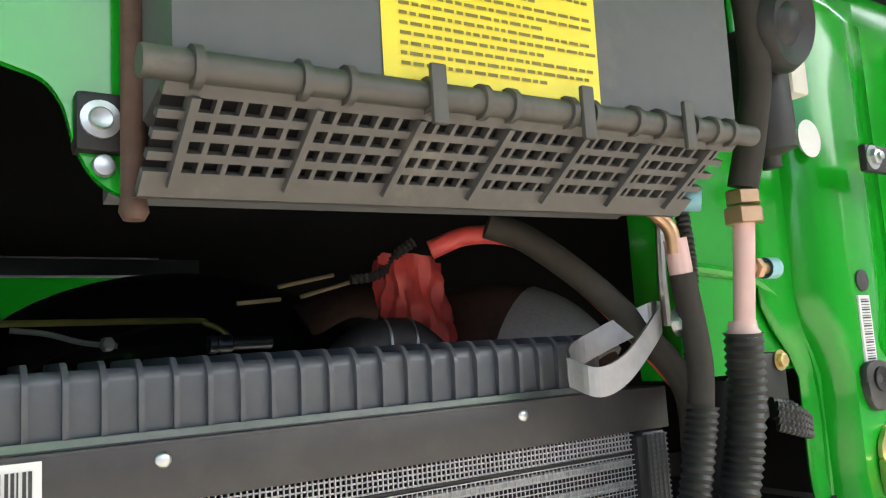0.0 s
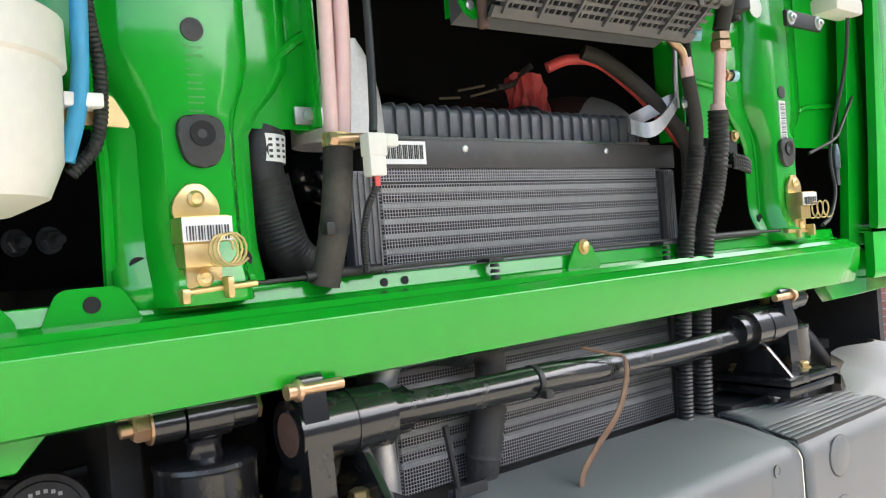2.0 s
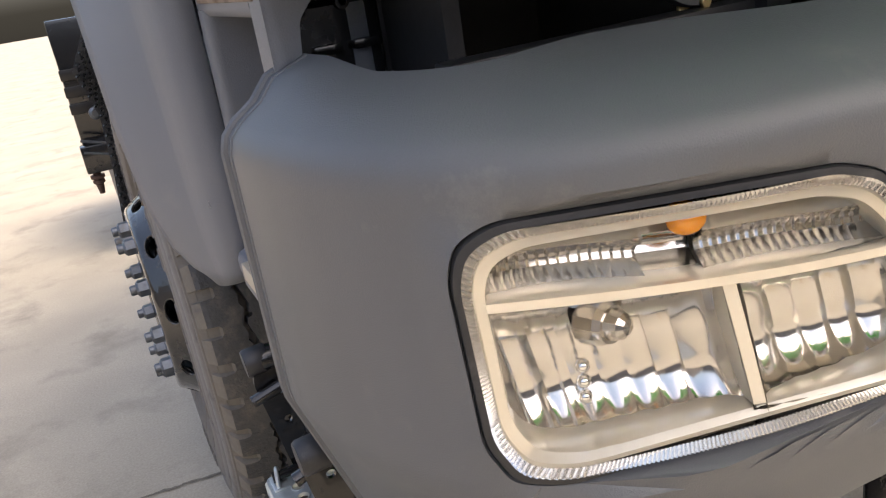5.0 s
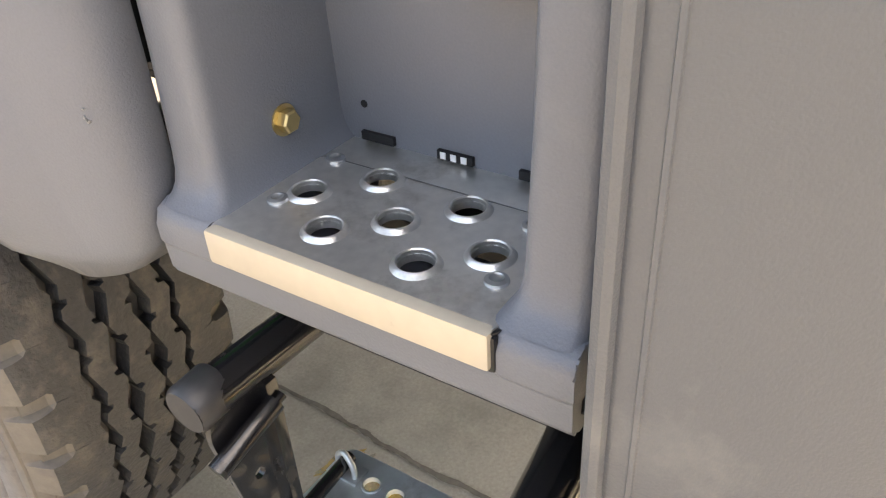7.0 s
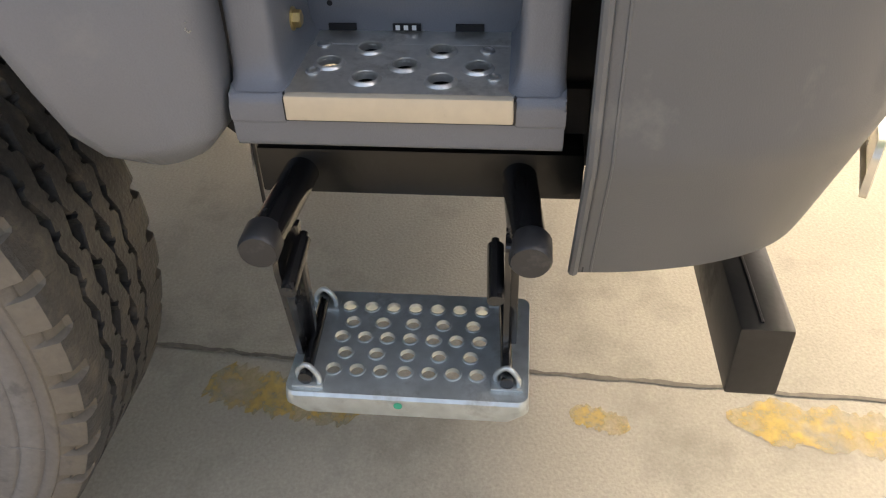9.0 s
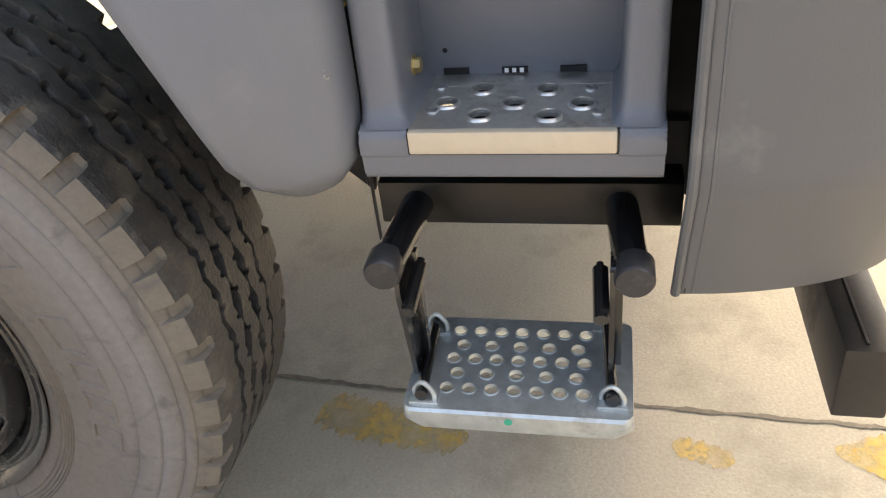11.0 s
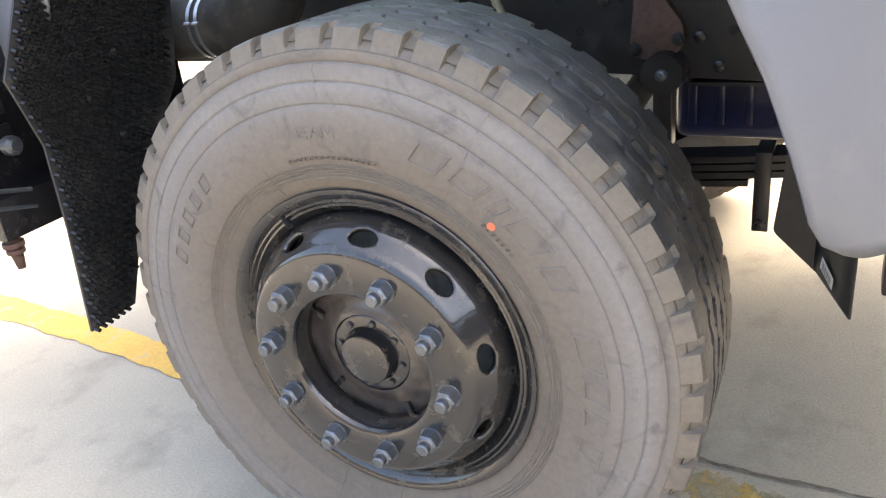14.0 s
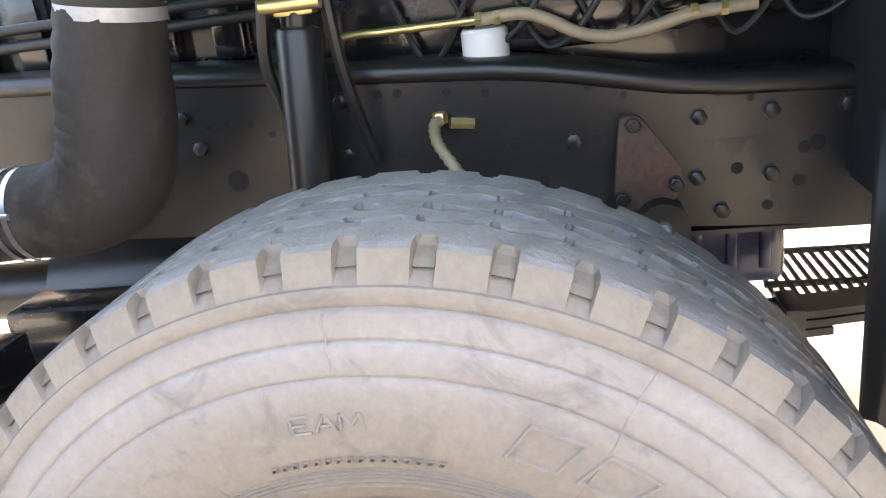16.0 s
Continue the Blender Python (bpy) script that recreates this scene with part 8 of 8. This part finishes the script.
def wheel(s=-1, y=HY, phase=79.2):
    ax = (s, 0, 0)

    def P(d, a, r):
        """A point d metres outward of the tyre's middle, at the angle a and radius r."""
        return (s * (0.975 + d), y + r * math.cos(a), HZ + r * math.sin(a))

    # rim: base, flange and lock ring
    bm = B()
    lathe(bm, P(0, 0, 0), ax, [(0.08, 0.255), (0.10, 0.262), (0.115, 0.272), (0.130, 0.288), (0.1345, 0.2935), (0.1365, 0.292), (0.136, 0.286), (0.130, 0.277), (0.124, 0.2715), (0.1250, 0.268), (0.1205, 0.2635), (0.1215, 0.260), (0.116, 0.255), (0.112, 0.249), (0.104, 0.245), (0.07, 0.242), (0.02, 0.238), (-0.06, 0.236)], 96)
    hubw = part("wheel", bm, RIM, truck, "black steel truck wheel with a dusty tyre")
    W = 0.155
    prof = [(-0.10, 0.285), (-0.13, 0.31), (-W, 0.40), (-0.15, 0.47), (-0.1405, 0.5095), (-0.132, 0.5095), (-0.118, 0.518), (0.118, 0.518), (0.130, 0.512), (0.1365, 0.5105), (0.1405, 0.5095), (0.1418, 0.5070), (0.1420, 0.4960), (0.1412, 0.4945), (0.1404, 0.4935), (0.1404, 0.4925),
            (0.1440, 0.4900), (0.1455, 0.4880), (0.1490, 0.4690), (0.1486, 0.4672), (0.1474, 0.4660), (0.1474, 0.4648), (0.1498, 0.4630), (0.1510, 0.4612), (0.1532, 0.4370), (0.1528, 0.4350), (0.1515, 0.4338), (0.1515, 0.4328), (0.1535, 0.4305),
            (0.1555, 0.420), (0.1555, 0.405), (0.1545, 0.37), (0.150, 0.345), (0.1472, 0.3385), (0.1490, 0.3370), (0.1462, 0.3345), (0.1478, 0.3325), (0.1448, 0.3295), (0.1464, 0.3275), (0.1430, 0.3240), (0.1446, 0.3215), (0.1408, 0.3170), (0.1424, 0.3145), (0.138, 0.306), (0.134, 0.300), (0.13, 0.292), (0.10, 0.285)]
    bm = B()
    lathe(bm, P(0, 0, 0), ax, prof, 160)
    part("tyre", bm, TYRE_SIDE, hubw, "dusty grey-brown truck tyre")
    # shoulder ribs, notched from the outer edge, and their lug sides
    n, RT, RB = 50, 0.5425, 0.522
    da = 2 * math.pi / n
    bm, bms = B(), B()
    NOTCH = 0.165
    us = [0.0, 0.5, 0.86, 1.0]
    across = [-NOTCH * q for q in us[::-1]] + [NOTCH * q for q in us[1:]]
    lands = [0.26, 0.42, 0.58, 0.74]
    for sg in (1, -1):
        off = radians(97.8) + (0.0 if sg > 0 else da / 2)
        ring_top, ring_side = [], []
        for k in range(n):
            a0 = off + k * da
            wob = 0.0025 * math.sin(k * 2.1) + 0.0015 * math.sin(k * 5.3)
            for u in across + lands:
                in_notch = abs(u) <= NOTCH + 1e-6
                share = abs(u) / NOTCH if in_notch else 1.0
                low = 0.0 if share > 0.99 else (1.0 if share < 0.9 else 0.8)
                zig = 0.0055 * (abs(((u + 1.0) % 1.0) - 0.5) * 4 - 1)
                nick = 0.007 if abs(u - 0.42) < 0.01 else 0.0
                col = []
                for d, r, k0, dip in ((0.0600 + zig + nick, RB, 1, 0), (0.0615 + zig + nick, RT - 0.001, 1, 0), (0.080, RT, 1, 0), (0.0985 + wob, RT, 0.55, 0.001), (0.1030 + wob, RT - 0.0003, 0.92, 0.0080), (0.1160, RT - 0.0012, 1.0, 0.0125), (0.1245, RT - 0.0040, 1.0, 0.0150)):
                    uu = u * k0 if in_notch and dip else u
                    col.append(bm.verts.new(P(sg * d, a0 + uu * da, r - dip * low)))
                ring_top.append(col)
                side = []
                for d, r, cut in ((0.1245, RT - 0.0040, 0.0), (0.1262, RT - 0.0062, 0.0), (0.1300, 0.5290, 0.0070), (0.1345, 0.5190, 0.0060), (0.1372, 0.5125, 0.0025), (0.1378, 0.5105, 0.0)):
                    rr = r - (0.0150 * low if r > 0.538 else 0.0130 * low if r > 0.535 else 0.0075 * low if r > 0.528 else 0.002 * low if r > 0.515 else 0.0)
                    side.append(bms.verts.new(P(sg * (d - cut * low), a0 + u * da, rr)))
                ring_side.append(side)
        for p, q in zip(ring_side, ring_side[1:] + ring_side[:1]):
            for j in range(len(p) - 1):
                bms.faces.new((p[j], p[j + 1], q[j + 1], q[j]))
        per = len(across + lands)
        for i, (p, q) in enumerate(zip(ring_top, ring_top[1:] + ring_top[:1])):
            for j in range(len(p) - 1):
                if j >= 3 and i % per < len(across) - 1:
                    # dust lies in the notches as on the sidewall
                    bms.faces.new([bms.verts.new(v.co) for v in (p[j], p[j + 1], q[j + 1], q[j])])
                else:
                    bm.faces.new((p[j], p[j + 1], q[j + 1], q[j]))
    # zigzag centre ribs with short side nicks
    for c, half, ph in ((0.040, 0.0145, 0.0), (0.0, 0.0155, 0.5), (-0.040, 0.0145, 0.0)):
        rows = []
        for k in range(n):
            for u in (0.0, 0.22, 0.25, 0.33, 0.36, 0.5, 0.72, 0.75, 0.83, 0.86):
                zig = 0.0055 * (abs(((u + ph) % 1.0) - 0.5) * 4 - 1)
                cl, cr = (0.007 if u in (0.25, 0.33) else 0.0), (0.007 if u in (0.75, 0.83) else 0.0)
                a = radians(97.8) + (k + u) * da
                rows.append([bm.verts.new(P(c + zig + d, a, r)) for d, r in ((-half + cl, RB), (-half + cl + 0.0015, RT), (half - cr - 0.0015, RT), (half - cr, RB))])
        for p, q in zip(rows, rows[1:] + rows[:1]):
            for j in range(3):
                bm.faces.new((p[j], p[j + 1], q[j + 1], q[j]))
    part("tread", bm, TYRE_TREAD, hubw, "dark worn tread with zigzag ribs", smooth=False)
    part("shoulder_lug", bms, TYRE_SIDE, hubw, "dusty shoulder lugs of the tyre", kind="stuff")
    # disc with oval hand holes
    bm = B()
    nh, seg = 10, 480
    radii = [(0.243, 0.070), (0.2425, 0.095), (0.2415, 0.112), (0.2395, 0.125), (0.2370, 0.134), (0.2345, 0.1395), (0.2320, 0.144), (0.2295, 0.148), (0.2270, 0.1515), (0.2245, 0.155), (0.2220, 0.1585), (0.2195, 0.162), (0.2170, 0.1655), (0.2145, 0.169), (0.2120, 0.173), (0.2095, 0.177), (0.206, 0.1805), (0.201, 0.182), (0.142, 0.182), (0.1365, 0.180), (0.1335, 0.174), (0.1325, 0.135)]
    radii = [((a[0] * (2 - k) + b[0] * k) / 2, (a[1] * (2 - k) + b[1] * k) / 2) for a, b in zip(radii, radii[1:]) for k in (0, 1)] + [radii[-1]]
    HR, HT, HH = 0.2235, 0.0255, 0.0092
    depth_r, depth_d = [r for r, d in radii[::-1]], [d for r, d in radii[::-1]]

    def hole(j, r):
        """Place along the rim and share of the hand hole's half-axes at the column j and radius r."""
        ang = 2 * math.pi * j / seg - radians(98 - 18)
        t = (ang % (2 * math.pi / nh) - math.pi / nh) * HR
        return t, math.sqrt((t / HT) ** 2 + ((r - HR) / HH) ** 2)

    gone = {(i, j) for i in range(len(radii) - 1) for j in range(seg) if hole(j + 0.5, (radii[i][0] + radii[i + 1][0]) / 2)[1] < 1}
    rows = []
    for i, (r, d) in enumerate(radii):
        row = []
        for j in range(seg):
            a = 2 * math.pi * j / seg
            cells = [(i + u, (j + v) % seg) in gone for u in (-1, 0) for v in (-1, 0)]
            if any(cells) and not all(cells):
                t, e = hole(j, r)
                a += (t / e - t) / HR
                r2 = HR + (r - HR) / e
                row.append(bm.verts.new(P(float(np.interp(r2, depth_r, depth_d)), a, r2)))
            else:
                row.append(bm.verts.new(P(d, a, r)))
        rows.append(row)
    for i, (a, b) in enumerate(zip(rows, rows[1:])):
        for j in range(seg):
            if (i, j) not in gone:
                bm.faces.new((a[j], a[(j + 1) % seg], b[(j + 1) % seg], b[j]))
    disc = part("wheel_disc", bm, RIM, hubw, "black wheel disc with oval hand holes")
    solid(disc, 0.010)
    bm = B()
    lathe(bm, P(0, 0, 0), ax, [(0.02, 0.237), (0.075, 0.232), (0.095, 0.222), (0.098, 0.19), (0.098, 0.0)], 48)
    part("brake_drum", bm, GALV, hubw, "grey cast brake drum")
    bm = B()
    lathe(bm, P(0, 0, 0), ax, [(0.120, 0.133), (0.112, 0.128), (0.108, 0.121), (0.112, 0.112), (0.124, 0.096), (0.133, 0.078), (0.143, 0.073), (0.1445, 0.070), (0.1445, 0.052), (0.148, 0.0495), (0.160, 0.0475), (0.166, 0.0445), (0.1685, 0.038), (0.1675, 0.0)], 64)
    part("hub", bm, RIM, hubw, "greasy black wheel hub with a cap")
    bm = B()
    lathe(bm, P(0, 0, 0), ax, [(0.118, 0.141), (0.124, 0.139), (0.127, 0.132), (0.126, 0.118), (0.130, 0.104), (0.138, 0.088), (0.142, 0.079), (0.1435, 0.074)], 64)
    part("hub_flange", bm, HUB_DUST, hubw, "dusty brown-grey hub flange")
    for k in range(8):
        bm = B()
        hexnut(bm, P(0.1445, 2 * math.pi * k / 8 + 0.2, 0.0605), ax, 0.0058, 0.005, 0, 0.0075)
        part("hub_bolt", bm, RIM, hubw)
    for k in range(5):
        a = 2 * math.pi * k / 5 + 0.5
        bm = B()
        prism(bm, [(-0.006, 0.0), (0.006, 0.0), (0.004, 0.02), (-0.004, 0.02)], "x", 0, 0.030)
        bmesh.ops.transform(bm, matrix=Matrix.Translation(P(0.106, a, 0.108)) @ Matrix.Rotation(a - math.pi / 2, 4, "X") @ Matrix.Diagonal((s, 1, 1, 1)), verts=bm.verts)
        part("hub_web", bm, RIM, hubw)
    for k in range(10):
        a = radians(phase + 36 * k)
        bm = B()
        lathe(bm, P(0.1815, a, 0.1675), ax, [(0, 0.0235), (0.003, 0.0235), (0.0045, 0.0222), (0.0045, 0)], 20)
        part("nut_washer", bm, RIM, hubw)
        bm = B()
        lathe(bm, P(0.1855, a, 0.1675), ax, [(0, 0.0212), (0.0025, 0.0205), (0.0025, 0)], 20)
        hexnut(bm, P(0.187, a, 0.1675), ax, 0.0185, 0.022)
        lathe(bm, P(0.208, a, 0.1675), ax, [(0, 0.0150), (0.002, 0.014), (0.003, 0.0110), (0.013, 0.0110), (0.0155, 0.009), (0.0155, 0)], 16)
        part("wheel_nut", bm, BOLT, hubw, "grey hexagonal wheel nut")
    bm = B()
    a = radians(57)
    box(bm, -0.004, 0.006, -0.0018, 0.0018, -0.018, 0.018, 0, Matrix.Translation(P(0.124, a, 0.268)) @ Matrix.Rotation(a - math.pi / 2, 4, "X"))
    part("ring_gap", bm, DARK, hubw)
    # raised outlines of the maker's lettering, as plain slanted frames
    rnd = random.Random(21)

    def slant(ang, r, w, h, t):
        """A raised slanted frame on the sidewall."""
        bm = B()
        c = radians(ang)
        loops = []
        for kx, kz, lift in ((1, 1, 0.0), (1 - 0.7 * t / w, 1 - 0.7 * t / h, 0.0030), (1 - 2.4 * t / w, 1 - 2.4 * t / h, 0.0030), (1 - 3.4 * t / w, 1 - 3.4 * t / h, 0.0)):
            lp = []
            for u, v in ((-0.5, -0.5), (0.5, -0.5), (0.5, 0.5), (-0.5, 0.5)):
                rr = r + v * h * kz
                aa = c + (u * w * kx + v * h * kz * 0.35) / r
                lp.append(bm.verts.new(P(side_offset(rr) + lift - 0.0002, aa, rr)))
            loops.append(lp)
        for p, q in zip(loops, loops[1:]):
            for i in range(4):
                bm.faces.new((p[i], p[(i + 1) % 4], q[(i + 1) % 4], q[i]))
        part("raised_mark", bm, TYRE_SIDE, hubw, smooth=False)

    for ang, w in ((114.0, 0.052), (124.0, 0.052), (132.3, 0.022), (140.6, 0.060), (151.0, 0.042), (169.0, 0.060), (178.5, 0.040), (186.5, 0.036), (194.5, 0.036)):
        slant(ang, 0.393, w, 0.040, 0.0028)

    def strokes(ang, r, w, h, lines):
        """Raised letter strokes on the sidewall, upright towards the rim of the tread."""
        bm = B()
        for line in lines:
            pts = []
            for (u0, v0), (u1, v1) in zip(line, line[1:]):
                for q in range(5):
                    u, v = u0 + (u1 - u0) * q / 4, v0 + (v1 - v0) * q / 4
                    rr = r + (v - 0.5) * h
                    pts.append(P(side_offset(rr) + 0.0004, radians(ang) - (0.5 - u) * w / r, rr))
            tube(bm, pts, 0.0019, 6, 1)
        part("raised_letter", bm, TYRE_SIDE, hubw)

    strokes(82.6, 0.3915, 0.018, 0.017, [[(1, 1), (0, 1), (0, 0), (1, 0)], [(0, 0.5), (0.8, 0.5)]])
    strokes(85.9, 0.3915, 0.019, 0.017, [[(0, 0), (0.5, 1), (1, 0)], [(0.25, 0.35), (0.75, 0.35)]])
    strokes(89.4, 0.3915, 0.021, 0.017, [[(0, 0), (0.1, 1), (0.5, 0.3), (0.9, 1), (1, 0)]])
    for i in range(5):
        slant(22 + 6.2 * i, 0.400, 0.022, 0.026, 0.0018)
    for i in range(5):
        slant(252 + 6.5 * i, 0.400, 0.026, 0.030, 0.0018)
    for i in range(16):
        slant(76 + 1.7 * i, 0.350, 0.006, 0.006, 0.0009)
    for i in range(7):
        slant(132 + 1.6 * i, 0.352, 0.005, 0.006, 0.0009)
    bm = B()
    lathe(bm, P(side_offset(0.36) + 0.0003, radians(133.5), 0.360), ax, [(0, 0.0065), (0.0008, 0.0065), (0.0008, 0)], 16)
    part("red_dot", bm, material("red_dot", (0.75, 0.16, 0.08), 0.6), hubw, "small red paint dot")
    # fine mould lines across the sidewall
    bm = B()
    for ang, r0, r1 in ((121, 0.30, 0.495), (88, 0.44, 0.49), (198, 0.40, 0.495), (30, 0.30, 0.36), (66, 0.30, 0.36), (14, 0.30, 0.37), (330, 0.30, 0.37), (290, 0.30, 0.37), (240, 0.30, 0.37), (165, 0.30, 0.36), (185, 0.30, 0.36), (268, 0.30, 0.40), (8, 0.42, 0.495), (305, 0.42, 0.49)):
        a = radians(ang)
        pts = []
        for i in range(9):
            r = r0 + (r1 - r0) * i / 8
            pts.append(P(side_offset(r) + 0.0001, a + 0.004 * math.sin(i * 1.7), r))
        tube(bm, pts, 0.0009, 5, 1)
    part("mould_line", bm, TYRE_SIDE, hubw, kind="stuff")
    return hubw


wheel(-1)
wheel(1)
# rear axle wheel far back
bm = B()
lathe(bm, (-0.97, 4.35, 0.545), (-1, 0, 0), [(-0.30, 0.30), (-0.30, 0.52), (-0.26, 0.545), (0.11, 0.545), (0.14, 0.50), (0.15, 0.40), (0.14, 0.29), (0.05, 0.27), (0.05, 0.20), (0.10, 0.15), (0.10, 0.0)], 64)
rear = part("rear_wheel", bm, TYRE_TREAD, truck, "dark rear truck wheel")
for k in range(10):
    bm = B()
    a = 2 * math.pi * k / 10
    hexnut(bm, (-1.06, 4.35 + 0.1675 * math.cos(a), 0.545 + 0.1675 * math.sin(a)), (-1, 0, 0), 0.0215, 0.035, 0.05)
    part("wheel_nut", bm, BOLT, rear)
